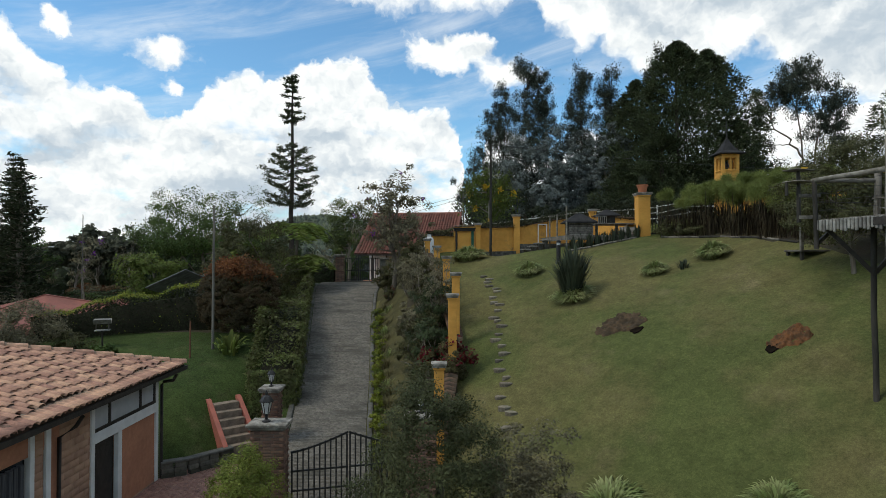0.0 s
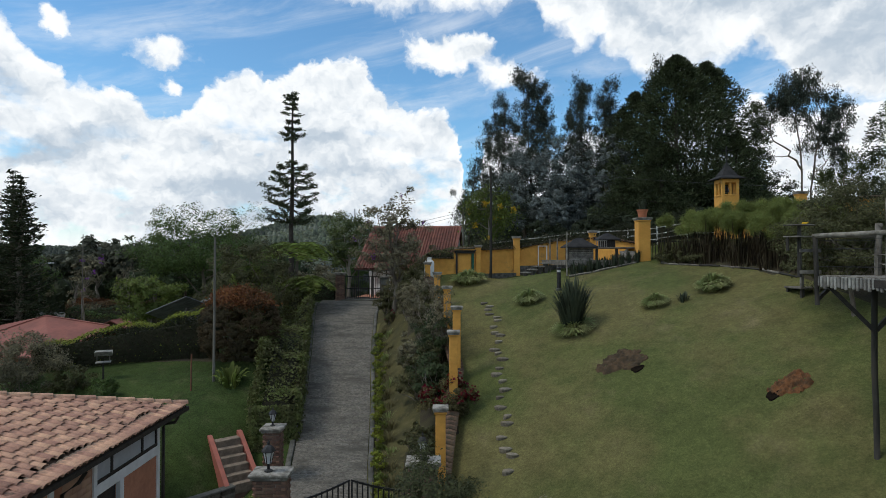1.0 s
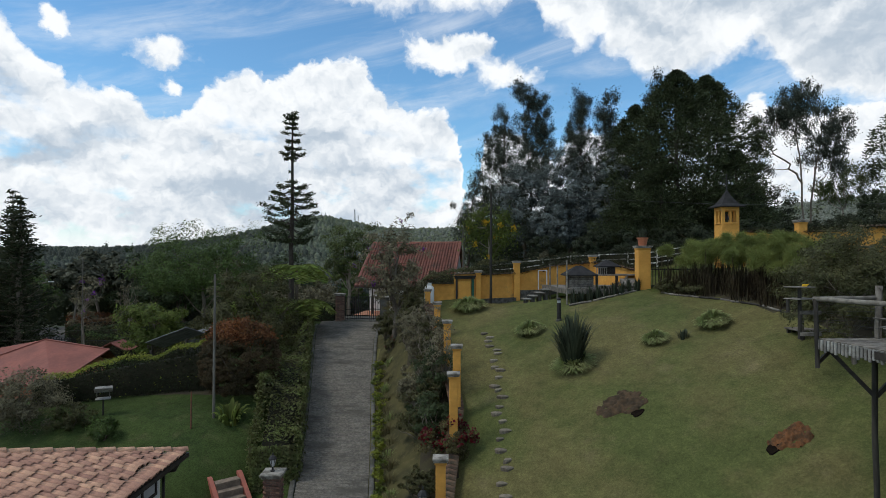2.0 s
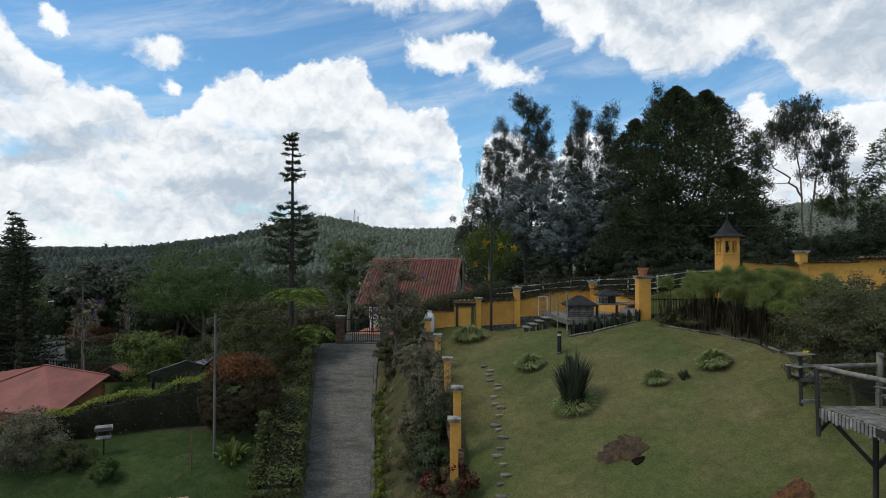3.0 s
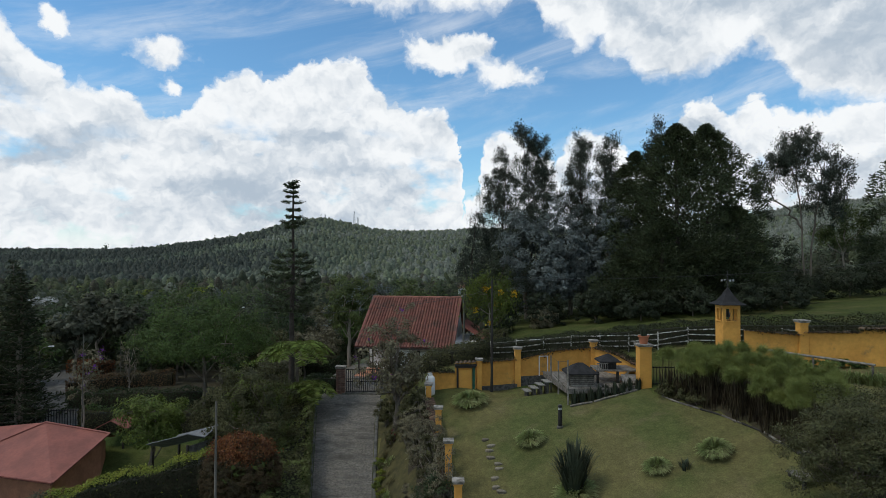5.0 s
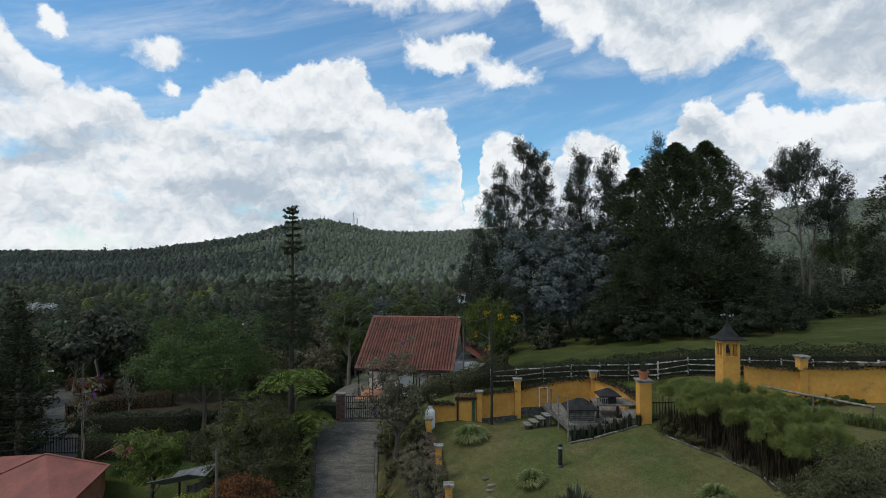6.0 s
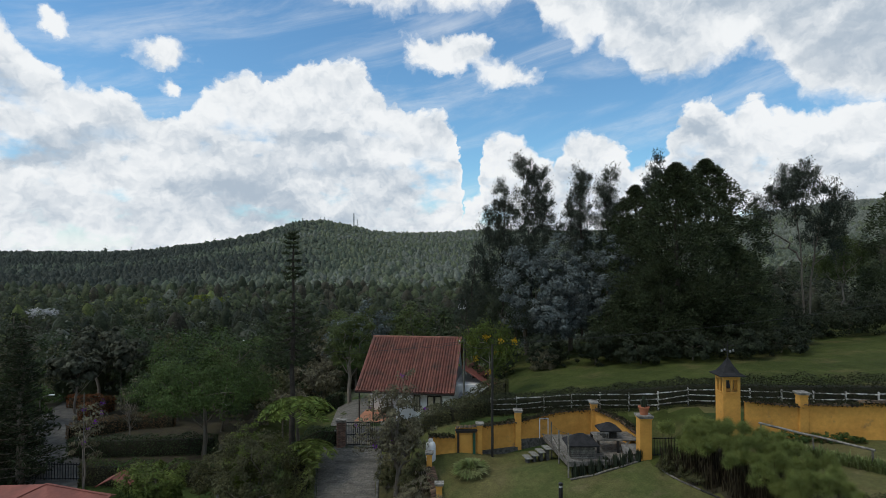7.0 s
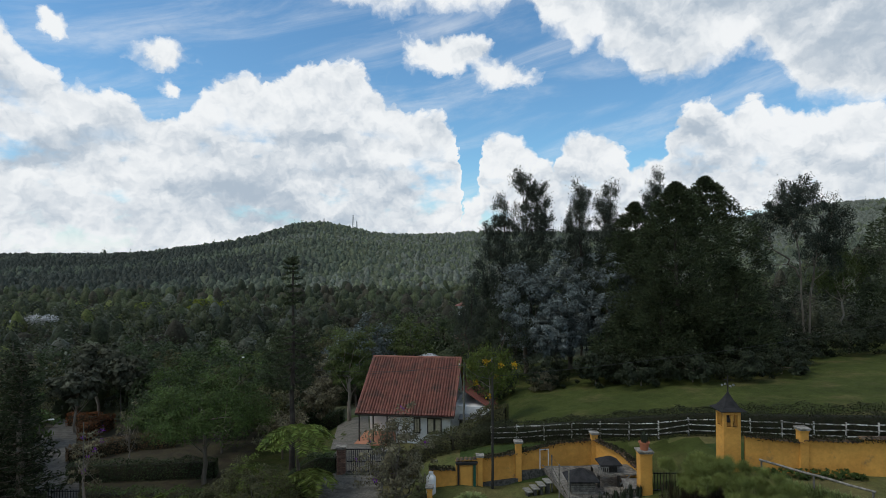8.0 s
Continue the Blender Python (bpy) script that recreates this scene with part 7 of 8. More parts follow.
def mast(x, y, h, w):
    z = gz(x, y)
    ob = thing("radio_mast", (x, y, z), 0, "slim lattice radio mast on the far hilltop", "mast", "radio masts")
    legs = [(w, 0), (-w / 2, w * 0.87), (-w / 2, -w * 0.87)]
    for a in legs:
        bm = bmesh.new()
        beam(bm, (a[0], a[1], -2), (a[0] * 0.4, a[1] * 0.4, h), 0.7, 0.7)
        part("leg", bm, M_GALV, ob)
    n = 9
    for i in range(n):
        f0, f1 = i / n, (i + 1) / n
        for k in range(3):
            a, b = legs[k], legs[(k + 1) % 3]
            s0, s1 = 1 - 0.6 * f0, 1 - 0.6 * f1
            bm = bmesh.new()
            beam(bm, (a[0] * s0, a[1] * s0, h * f0), (b[0] * s1, b[1] * s1, h * f1), 0.4, 0.4)
            part("lattice_bar", bm, M_GALV, ob)


mast(-240, 1600, 44, 3.4)
mast(-231, 1606, 30, 2.6)
mast(-318, 1596, 20, 2.2)


def distant_house(x, y, z, wide, deep, high, roof, turn, wallmat, roofmat, label):
    ob = thing("far_house", (x, y, z), turn, label, "house", "far houses")
    part("wall", boxes((-wide / 2, wide / 2, -deep / 2, deep / 2, -1.5, high)), wallmat, ob)
    bm = bmesh.new()
    e, t = 0.8, 0.25
    lo = [bm.verts.new(p) for p in ((-wide / 2 - e, -deep / 2 - e, high), (wide / 2 + e, -deep / 2 - e, high), (wide / 2 + e, deep / 2 + e, high), (-wide / 2 - e, deep / 2 + e, high))]
    up = [bm.verts.new(p) for p in ((-wide / 2 + deep / 2, 0, high + roof), (wide / 2 - deep / 2, 0, high + roof))]
    for f in ((lo[0], lo[1], up[1], up[0]), (lo[1], lo[2], up[1]), (lo[2], lo[3], up[0], up[1]), (lo[3], lo[0], up[0]), tuple(lo[::-1])):
        bm.faces.new(f)
    part("roof", bm, roofmat, ob)
    for k in range(max(1, int(wide / 2.6))):
        x0 = -wide / 2 + 0.9 + k * 2.6
        part("window", boxes((x0, x0 + 1.1, -deep / 2 - 0.05, -deep / 2 - 0.01, high - 1.9, high - 0.7)), M_BLACK, ob)


distant_house(4.4, 114.9, 1.2, 7.0, 5.0, 3.2, 2.0, 6, M_BRICK_DK, M_TILE_DK, "small far house with a weathered brown roof")
distant_house(6.2, 190, 4.0, 2.6, 2.2, 1.6, 1.0, 0, M_WHITE, M_TILE_RED, "small far house with a red roof in the valley")
distant_house(-2.4, 93.0, 2.0, 4.5, 3.6, 2.6, 1.3, -8, M_WHITE, M_GREYPAINT, "small far shed with a pale grey roof")


# ---------------------------------------------------------------- planting
L_WILLOW = leaves("soft yellow-green leaves", (0.105, 0.13, 0.04), (0.06, 0.08, 0.028))
L_RUSTOLIVE = leaves("rust tinged leaves", (0.154, 0.091, 0.048), (0.084, 0.070, 0.036))
L_FERN = leaves("light green fern fronds", (0.17, 0.22, 0.05), (0.10, 0.14, 0.035))
L_BESIDE = leaves("dull olive green leaves", (0.112, 0.112, 0.05), (0.066, 0.07, 0.032))
L_UNDER = leaves("dark undergrowth leaves", (0.044, 0.055, 0.030), (0.028, 0.035, 0.02))
L_ROUND = leaves("dark olive brown clipped leaves", (0.085, 0.058, 0.030), (0.050, 0.042, 0.022))
L_SPREAD = leaves("deep green feathery leaves", (0.083, 0.124, 0.034), (0.052, 0.081, 0.024))
L_CYPRESS = leaves("yellow-green cypress sprays", (0.21, 0.24, 0.048), (0.12, 0.15, 0.032))
L_HEDGEDARK = leaves("dark brownish hedge leaves", (0.036, 0.042, 0.019), (0.022, 0.026, 0.013))
L_HEDGE = leaves("loose hedge leaves", (0.12, 0.145, 0.045), (0.085, 0.085, 0.036))
L_BUSH = leaves("small dark olive green leaves", (0.086, 0.094, 0.040), (0.048, 0.056, 0.025))
PINE = "tall dark pine with dense drooping needle sprays"
def araucaria():
    """A tall thin trunk: an open skirt of drooping boughs, a bare stretch, a tufted neck and a small top."""
    rng = np.random.default_rng(11)
    ob = thing("araucaria", (-11.25, 43.4, 5.3), 0, "tall thin araucaria with tiered dark boughs and a sparse top", "tree")
    H = 15.4
    chunks = [tube(bent((0, 0, -0.4), (0.1, 0, H), rng, 9, 0.003), (0.24, 0.15, 0.05), 8)]
    pts, dirs = [], []
    # height, reach, boughs, sag
    tiers = [(6.3, 1.2, 4, 0.3), (6.6, 2.3, 6, 0.25), (7.1, 2.1, 6, 0.25), (7.55, 1.6, 5, 0.25), (7.9, 2.3, 6, 0.22), (8.45, 2.1, 6, 0.2), (8.95, 2.15, 7, 0.15), (9.4, 2.0, 7, 0.1), (9.8, 1.9, 6, 0.05),
             (10.2, 1.6, 6, 0.0), (10.55, 0.7, 4, 0.0), (11.25, 0.45, 1, 0.0), (12.45, 0.8, 5, 0.5), (12.8, 0.95, 6, 0.4), (13.15, 0.8, 6, 0.35), (13.6, 0.9, 4, 0.1), (14.1, 1.0, 2, 0.0), (14.5, 0.62, 5, 0.0), (14.8, 0.66, 6, -0.1),
             (15.1, 0.6, 7, -0.4), (15.3, 0.45, 6, -0.8)]
    for z, reach, n, sag in tiers:
        a0 = rng.random() * 6.28
        for k in range(n):
            a = a0 + 6.283 * k / n + rng.normal() * 0.3
            ln = reach * (0.6 + 0.45 * rng.random())
            d = np.array([math.cos(a), math.sin(a), 0])
            t = np.linspace(0, 1, 7)
            path = np.array([0, 0, z]) + d * (ln * t)[:, None] + np.array([0, 0, 1]) * (ln * (-(sag + 0.3) * t + (0.35 + 0.8 * max(sag, 0)) * t ** 3))[:, None]
            chunks.append(tube(path, (0.035, 0.015), 5))
            m = int(52 * ln + 12)
            tt = np.clip(0.42 + 0.62 * rng.random(m) ** 0.7, 0, 1) if ln > 0.9 else 0.2 + 0.8 * rng.random(m)
            c = np.array([np.interp(tt, t, path[:, i]) for i in range(3)]).T
            fat = 0.05 + 0.07 * min(ln, 1.4) * tt
            off = rng.normal(size=(m, 3)) * fat[:, None] * [1, 1, 0.5]
            pts.append(c + off - np.array([0, 0, 1]) * (fat * 0.8 * (sag > 0.03))[:, None])
            dirs.append(d * 0.8 + np.array([0, 0, 1]) * (0.5 * tt - 0.35)[:, None])
    v, q = join(chunks)
    soup("trunk", v, q, M_BARK_DK, ob, smooth=True)
    v, q = blades(np.concatenate(pts), 0.23, rng, np.concatenate(dirs), 0.3, 0.8)
    soup("crown", v, q, L_PINE, ob)


araucaria()
conifer(-29.6, 41.2, 13.9, 5.4, L_NORFOLK, 12, "dark conical pine with upswept branch tips", leaf=0.32, droop=0.22, name="norfolk_pine", base=1.0, density=2.6, whorl=0.5, taper=0.75)
conifer(-31.1, 42.5, 14.3, 5.4, L_NORFOLK, 13, "dark conical pine with upswept branch tips", leaf=0.32, droop=0.22, name="norfolk_pine", base=1.0, density=2.6, whorl=0.5, taper=0.75)
conifer(-32.6, 40.6, 11.5, 5.4, L_NORFOLK, 14, "dark conical pine with upswept branch tips", leaf=0.34, droop=0.1, name="norfolk_pine", base=1.0, density=2.0)

# the tall stand behind the field
def big_pine(x, y, high, wide, seed, label, leafmat=None, clumps=230, per=34, leaf=0.44, base=None):
    """A broad old pine: an egg-shaped crown of drooping needle clumps down to the ground."""
    rng = np.random.default_rng(seed)
    z = gz(x, y) if base is None else base
    ob = thing("pine_tree", (x, y, z), 0, label, "tree", "tall stand")
    f = rng.random(clumps) ** 0.8
    f = np.where(np.arange(clumps) % 3 == 0, 0.35 * rng.random(clumps), f)
    f[:14] = np.linspace(0.84, 0.985, 14)
    a = rng.random(clumps) * 6.283
    prof = np.interp(f, (0, 0.1, 0.3, 0.46, 0.59, 0.72, 0.84, 0.93, 1.0), (0.85, 0.95, 1.0, 1.0, 0.9, 0.73, 0.47, 0.25, 0.03))
    r = wide / 2 * prof * (0.78 + 0.3 * rng.random(clumps) + 0.14 * np.sin(3 * a + 9 * f + seed))
    r = np.where(np.arange(clumps) % 4 == 1, r * 0.5, r)
    out = np.column_stack([np.cos(a), np.sin(a), np.zeros(clumps)])
    c = out * r[:, None] + np.column_stack([np.zeros(clumps), np.zeros(clumps), 0.15 + f * (high - 0.5)])
    chunks = [tube(bent((0, 0, -0.4), (0, 0, high * 0.96), rng, 8, 0.008), (0.34, 0.2, 0.04), 8)]
    for i in range(26):
        k = c[i]
        chunks.append(tube(bent((0, 0, max(0.2, k[2] - 0.25 * r[i])), k, rng, 4, 0.05), (0.07, 0.02), 4))
    soup("trunk", *join(chunks), M_BARK_DK, ob, smooth=True)
    size = (0.32 + 0.5 * prof) * (0.7 + 0.5 * rng.random(clumps)) * min(0.95, wide / 6)
    ball = rng.normal(size=(clumps * per, 3))
    ball *= (rng.random(clumps * per) ** 0.5 / (np.linalg.norm(ball, axis=1) + 1e-9))[:, None]
    p = np.repeat(c, per, 0) + ball * np.repeat(size, per)[:, None] * [1.25, 1.25, 0.85] - [0, 0, 0.1]
    # the shoots point outwards and turn up at their ends
    d = np.repeat(out, per, 0) * 0.6 + ball * 0.6 + [0, 0, 0.3]
    v, q = blades(p, leaf, rng, d, 0.34, 0.5)
    soup("crown", v, q, leafmat or L_PINE, ob)
    return ob


for i, (x, y, h, wd, n) in enumerate(((22.0, 55.7, 17.8, 10.0, 1250), (27.6, 61.8, 18.9, 10.8, 1250), (21.0, 64.5, 17.1, 7.4, 520), (19.0, 60.5, 13.6, 6.8, 330), (51.4, 65, 17.0, 8.6, 460))):
    big_pine(x, y, h, wd, 21 + i, PINE, clumps=n, per=40, leaf=0.32)
for i, (x, y, h, wd) in enumerate(((16.4, 54.0, 6.5, 5.0), (19.4, 52.6, 9.0, 6.0), (26.6, 53.6, 9.5, 6.4), (29.4, 58.0, 7.0, 5.4))):
    big_pine(x, y, h, wd, 121 + i, "broad dark pine with branches down to the grass", clumps=240, per=66, leaf=0.27)
EUC = "tall slender eucalyptus with drooping grey-green leaves"


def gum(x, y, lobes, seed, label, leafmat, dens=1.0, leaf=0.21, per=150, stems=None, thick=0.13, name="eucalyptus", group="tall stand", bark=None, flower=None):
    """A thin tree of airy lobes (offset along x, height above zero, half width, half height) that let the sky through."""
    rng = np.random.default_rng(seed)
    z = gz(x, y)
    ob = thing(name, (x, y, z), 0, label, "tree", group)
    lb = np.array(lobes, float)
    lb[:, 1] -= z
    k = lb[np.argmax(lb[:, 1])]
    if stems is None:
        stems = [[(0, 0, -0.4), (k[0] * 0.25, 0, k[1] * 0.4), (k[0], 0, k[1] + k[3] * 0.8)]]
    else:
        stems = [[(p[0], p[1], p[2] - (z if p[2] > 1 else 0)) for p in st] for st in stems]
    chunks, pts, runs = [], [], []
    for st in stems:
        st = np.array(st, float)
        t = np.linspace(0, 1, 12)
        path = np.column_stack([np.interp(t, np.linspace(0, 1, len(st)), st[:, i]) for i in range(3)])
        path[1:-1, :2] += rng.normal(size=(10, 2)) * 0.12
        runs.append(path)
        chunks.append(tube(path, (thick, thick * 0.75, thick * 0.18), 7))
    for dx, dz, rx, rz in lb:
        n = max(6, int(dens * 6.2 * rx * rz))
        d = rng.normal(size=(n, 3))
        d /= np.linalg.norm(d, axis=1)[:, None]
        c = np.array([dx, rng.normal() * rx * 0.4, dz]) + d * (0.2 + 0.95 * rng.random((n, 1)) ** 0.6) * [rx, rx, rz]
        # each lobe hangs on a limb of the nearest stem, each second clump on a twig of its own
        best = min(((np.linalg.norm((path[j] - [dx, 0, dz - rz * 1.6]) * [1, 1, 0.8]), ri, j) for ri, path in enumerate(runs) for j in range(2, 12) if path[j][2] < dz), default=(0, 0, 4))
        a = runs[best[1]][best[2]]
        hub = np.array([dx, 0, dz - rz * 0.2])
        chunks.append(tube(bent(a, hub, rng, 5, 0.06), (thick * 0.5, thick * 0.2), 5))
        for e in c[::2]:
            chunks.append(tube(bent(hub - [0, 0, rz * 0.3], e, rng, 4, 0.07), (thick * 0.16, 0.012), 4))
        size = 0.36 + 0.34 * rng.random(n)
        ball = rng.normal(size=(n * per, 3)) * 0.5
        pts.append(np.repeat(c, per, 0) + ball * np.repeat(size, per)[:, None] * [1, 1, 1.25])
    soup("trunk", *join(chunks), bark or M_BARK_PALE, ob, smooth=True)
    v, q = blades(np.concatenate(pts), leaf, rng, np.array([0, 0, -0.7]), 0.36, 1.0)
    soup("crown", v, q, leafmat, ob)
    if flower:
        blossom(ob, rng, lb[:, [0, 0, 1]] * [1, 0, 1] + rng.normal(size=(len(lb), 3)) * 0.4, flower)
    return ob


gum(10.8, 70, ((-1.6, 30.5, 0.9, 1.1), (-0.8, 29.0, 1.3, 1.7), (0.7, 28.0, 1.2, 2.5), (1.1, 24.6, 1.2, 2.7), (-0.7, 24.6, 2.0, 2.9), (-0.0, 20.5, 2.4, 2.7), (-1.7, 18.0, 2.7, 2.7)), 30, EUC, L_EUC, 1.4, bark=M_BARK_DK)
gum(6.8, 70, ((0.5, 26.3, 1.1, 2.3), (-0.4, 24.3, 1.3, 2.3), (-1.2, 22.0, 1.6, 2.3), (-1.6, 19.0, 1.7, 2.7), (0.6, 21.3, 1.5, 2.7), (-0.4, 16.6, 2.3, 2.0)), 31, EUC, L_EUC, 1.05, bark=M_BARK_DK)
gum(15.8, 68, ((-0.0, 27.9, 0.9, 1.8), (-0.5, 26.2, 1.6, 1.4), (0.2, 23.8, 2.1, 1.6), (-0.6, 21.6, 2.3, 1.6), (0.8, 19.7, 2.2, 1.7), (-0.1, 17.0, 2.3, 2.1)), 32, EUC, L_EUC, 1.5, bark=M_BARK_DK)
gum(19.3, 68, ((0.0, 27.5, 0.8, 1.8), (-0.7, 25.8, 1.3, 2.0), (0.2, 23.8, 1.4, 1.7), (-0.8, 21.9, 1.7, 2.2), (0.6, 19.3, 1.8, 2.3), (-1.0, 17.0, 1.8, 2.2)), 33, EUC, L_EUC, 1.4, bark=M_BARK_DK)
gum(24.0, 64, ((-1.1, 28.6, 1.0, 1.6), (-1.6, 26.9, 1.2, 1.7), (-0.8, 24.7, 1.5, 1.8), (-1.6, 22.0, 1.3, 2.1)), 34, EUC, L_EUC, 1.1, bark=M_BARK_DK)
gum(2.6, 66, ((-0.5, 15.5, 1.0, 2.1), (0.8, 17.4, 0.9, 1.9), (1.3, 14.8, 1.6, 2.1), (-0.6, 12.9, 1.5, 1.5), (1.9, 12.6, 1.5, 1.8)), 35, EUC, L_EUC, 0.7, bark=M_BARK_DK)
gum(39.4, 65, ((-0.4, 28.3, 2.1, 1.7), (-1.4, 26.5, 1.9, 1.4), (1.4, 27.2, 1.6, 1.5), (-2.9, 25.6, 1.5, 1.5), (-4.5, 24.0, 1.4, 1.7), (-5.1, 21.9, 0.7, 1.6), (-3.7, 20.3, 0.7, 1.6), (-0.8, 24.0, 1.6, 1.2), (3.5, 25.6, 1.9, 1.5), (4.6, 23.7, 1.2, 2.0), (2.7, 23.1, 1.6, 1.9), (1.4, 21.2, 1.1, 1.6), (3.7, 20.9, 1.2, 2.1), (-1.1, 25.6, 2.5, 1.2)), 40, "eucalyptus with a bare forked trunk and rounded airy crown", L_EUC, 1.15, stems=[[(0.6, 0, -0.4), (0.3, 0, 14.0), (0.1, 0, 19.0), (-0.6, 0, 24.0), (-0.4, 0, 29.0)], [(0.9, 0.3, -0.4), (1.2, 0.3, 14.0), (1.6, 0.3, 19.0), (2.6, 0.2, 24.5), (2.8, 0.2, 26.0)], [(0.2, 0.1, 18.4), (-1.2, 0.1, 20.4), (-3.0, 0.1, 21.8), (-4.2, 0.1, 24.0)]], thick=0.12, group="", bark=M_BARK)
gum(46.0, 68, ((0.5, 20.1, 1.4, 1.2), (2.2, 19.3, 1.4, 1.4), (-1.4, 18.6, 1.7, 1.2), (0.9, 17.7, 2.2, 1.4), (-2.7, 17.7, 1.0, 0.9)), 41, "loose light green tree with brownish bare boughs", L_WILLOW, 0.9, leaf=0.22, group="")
for i, (x, y, top, wd) in enumerate(((4.6, 72, 17.0, 6.0), (9.0, 74, 18.5, 6.5), (14.2, 73, 18.0, 6.0), (18.6, 73, 17.5, 5.5))):
    tree(x, y, top - gz(x, y), wd, L_PINE, 740 + i, "dark evergreen tree behind the eucalyptus", trunk=1.0, clumps=120, per=44, leaf=0.34, inner=0.45, clump=0.14, group="undergrowth trees")
SILV = "bushy tree with silvery blue-grey leaves"
for i, (x, y, h, wd) in enumerate(((8.6, 61.5, 11.6, 6.0), (13.0, 61, 11.2, 6.0), (16.6, 59.5, 10.4, 5.0), (11.0, 57.5, 7.5, 4.5))):
    tree(x, y, h, wd, L_SILVER, 50 + i, SILV, trunk=1.2, clumps=150, per=80, leaf=0.3, name="silver_tree", inner=0.55, clump=0.13, group="silver trees")
for i, (x, y, h, wd) in enumerate(((5.6, 58, 8.0, 5.0), (18.8, 56, 7.5, 5.0), (23.4, 55.5, 5.5, 5.5), (28.5, 57, 5.5, 5.5), (33.5, 60, 6, 5), (4.4, 53.2, 5.0, 4.0), (13.2, 51.8, 3.0, 3.4), (31.2, 53.8, 2.4, 4.0), (34.5, 56.0, 2.2, 4.0), (38.5, 56.0, 3.0, 5), (42.5, 56.0, 4.5, 5), (47.0, 56, 5, 6), (52, 57, 7, 6), (9.2, 53.2, 3.0, 3.6), (16.5, 49.6, 2.6, 4.4), (20.5, 48.8, 2.4, 4.6), (24.6, 48.4, 2.4, 4.8), (28.2, 49.4, 2.2, 4.4))):
    tree(x, y, h, wd, L_UNDER, 240 + i, "dense dark undergrowth tree below the tall stand", trunk=0.1, clumps=90, per=62, leaf=0.21, inner=0.6, clump=0.14, group="undergrowth trees")
shrub(8.8, 52.5, 1.7, 2.2, L_GREYTWIG, 58, "round grey-green bush standing on the field", 0.14, 70, 70, name="field_bush")

# trees and shrubs beyond the left lawn
tree(-18.7, 46, 8.9, 10.6, L_SPREAD, 61, "broad spreading green tree with layered foliage", trunk=3.4, clumps=230, per=125, leaf=0.165, clump=0.13, inner=0.55)
tree(-10.4, 31.3, 5.6, 4.3, L_OLIVE, 62, "dense dark olive bushy tree", trunk=0.6, clumps=170, per=110, leaf=0.13, base=4.0, clump=0.13, inner=0.6)
tree(-16.0, 32.4, 5.6, 3.3, L_FRESH, 63, "small round tree with bright green leaves", trunk=2.7, clumps=110, per=70, leaf=0.17, base=2.3, clump=0.15)
tree(-9.9, 61.8, 9.8, 5.6, L_WILLOW, 64, "light green tree with pale bare limbs", trunk=3.2, clumps=120, per=90, leaf=0.22, bark=M_BARK_PALE, clump=0.15)
tree(-2.75, 32.7, 7.1, 4.2, L_GREYTWIG, 65, "thin leafy flowering tree with purple blossoms", trunk=1.8, clumps=115, per=46, leaf=0.18, inner=0.2, clump=0.11, name="flowering_tree", base=5.4, limbs=26, flower=(L_PURPLE, 9, "purple blossom", 0.1))
gum(3.5, 45.2, ((-0.4, 13.5, 0.8, 0.6), (0.7, 13.0, 0.7, 0.5), (-1.3, 12.7, 0.6, 0.6), (0.1, 12.3, 0.9, 0.6), (1.3, 12.1, 0.6, 0.5), (-1.0, 11.5, 0.7, 0.5), (0.8, 11.3, 0.7, 0.5), (0.0, 10.8, 0.6, 0.5)), 66, "loose leafy tree with yellow flowers by the wall", L_FRESH, 0.9, leaf=0.22, per=90, thick=0.09, name="flowering_tree", group="", flower=(L_YELLOW, 30, "yellow blossom", 0.15))
tree(-11.6, 35.2, 4.2, 3.6, L_FRESH, 67, "fresh green bushy tree beside the drive", trunk=0.8, clumps=110, per=80, leaf=0.16, base=4.6, clump=0.14)
tree(-13.6, 36.5, 3.6, 4.4, L_OLIVE, 68, "dense dark olive bushy tree", trunk=0.6, clumps=120, per=80, leaf=0.15, base=3.6, clump=0.14)
frond_plant(-9.7, 38.8, 4.3, 2.4, 26, L_FERN, 69, "tree fern with a wide crown of light green fronds", base=5.2, leaf=0.30, droop=0.5)
frond_plant(-8.4, 36.6, 2.2, 1.9, 16, L_FRESH, 59, "tree fern with a wide crown of green fronds", base=5.2, leaf=0.25)
shrub(-8.95, 25.8, 3.05, 3.3, L_ROUND, 70, "large clipped round bush with rust red new growth on top", 0.068, 640, 95, inner=0.95, base=4.3, name="round_bush", clump=0.06, flower=(L_RUST, 380, "rust red new leaves", 0.09), top=0.62, lumps=0.12)
shrub(-16.3, 22.7, 2.5, 3.0, L_GREYTWIG, 71, "grey green bushy shrub at the lawn's edge", 0.1, 120, 80, clump=0.15)
shrub(-14.3, 22.8, 1.1, 1.5, L_OLIVE, 77, "low mixed shrub round the bird table", 0.1, 50, 50, base=3.6)
shrub(-12.7, 22.0, 0.8, 1.1, L_MID, 78, "small rounded green shrub on the lawn", 0.08, 45, 60)
shrub(-0.22, 8.8, 4.72, 2.2, L_BUSH, 72, "tall bushy shrub with small olive leaves", 0.048, 380, 170, base=1.3, clump=0.10, lumps=0.5, inner=0.6)
shrub(1.2, 9.3, 3.55, 1.75, L_GREYTWIG, 73, "grey green twiggy shrub beside the tall bush", 0.055, 190, 130, base=1.5, clump=0.12)
shrub(-4.45, 13.2, 2.55, 1.7, L_CYPRESS, 79, "lime green clipped conifer bush before the gate pier", 0.055, 190, 130, base=0.9, clump=0.12)
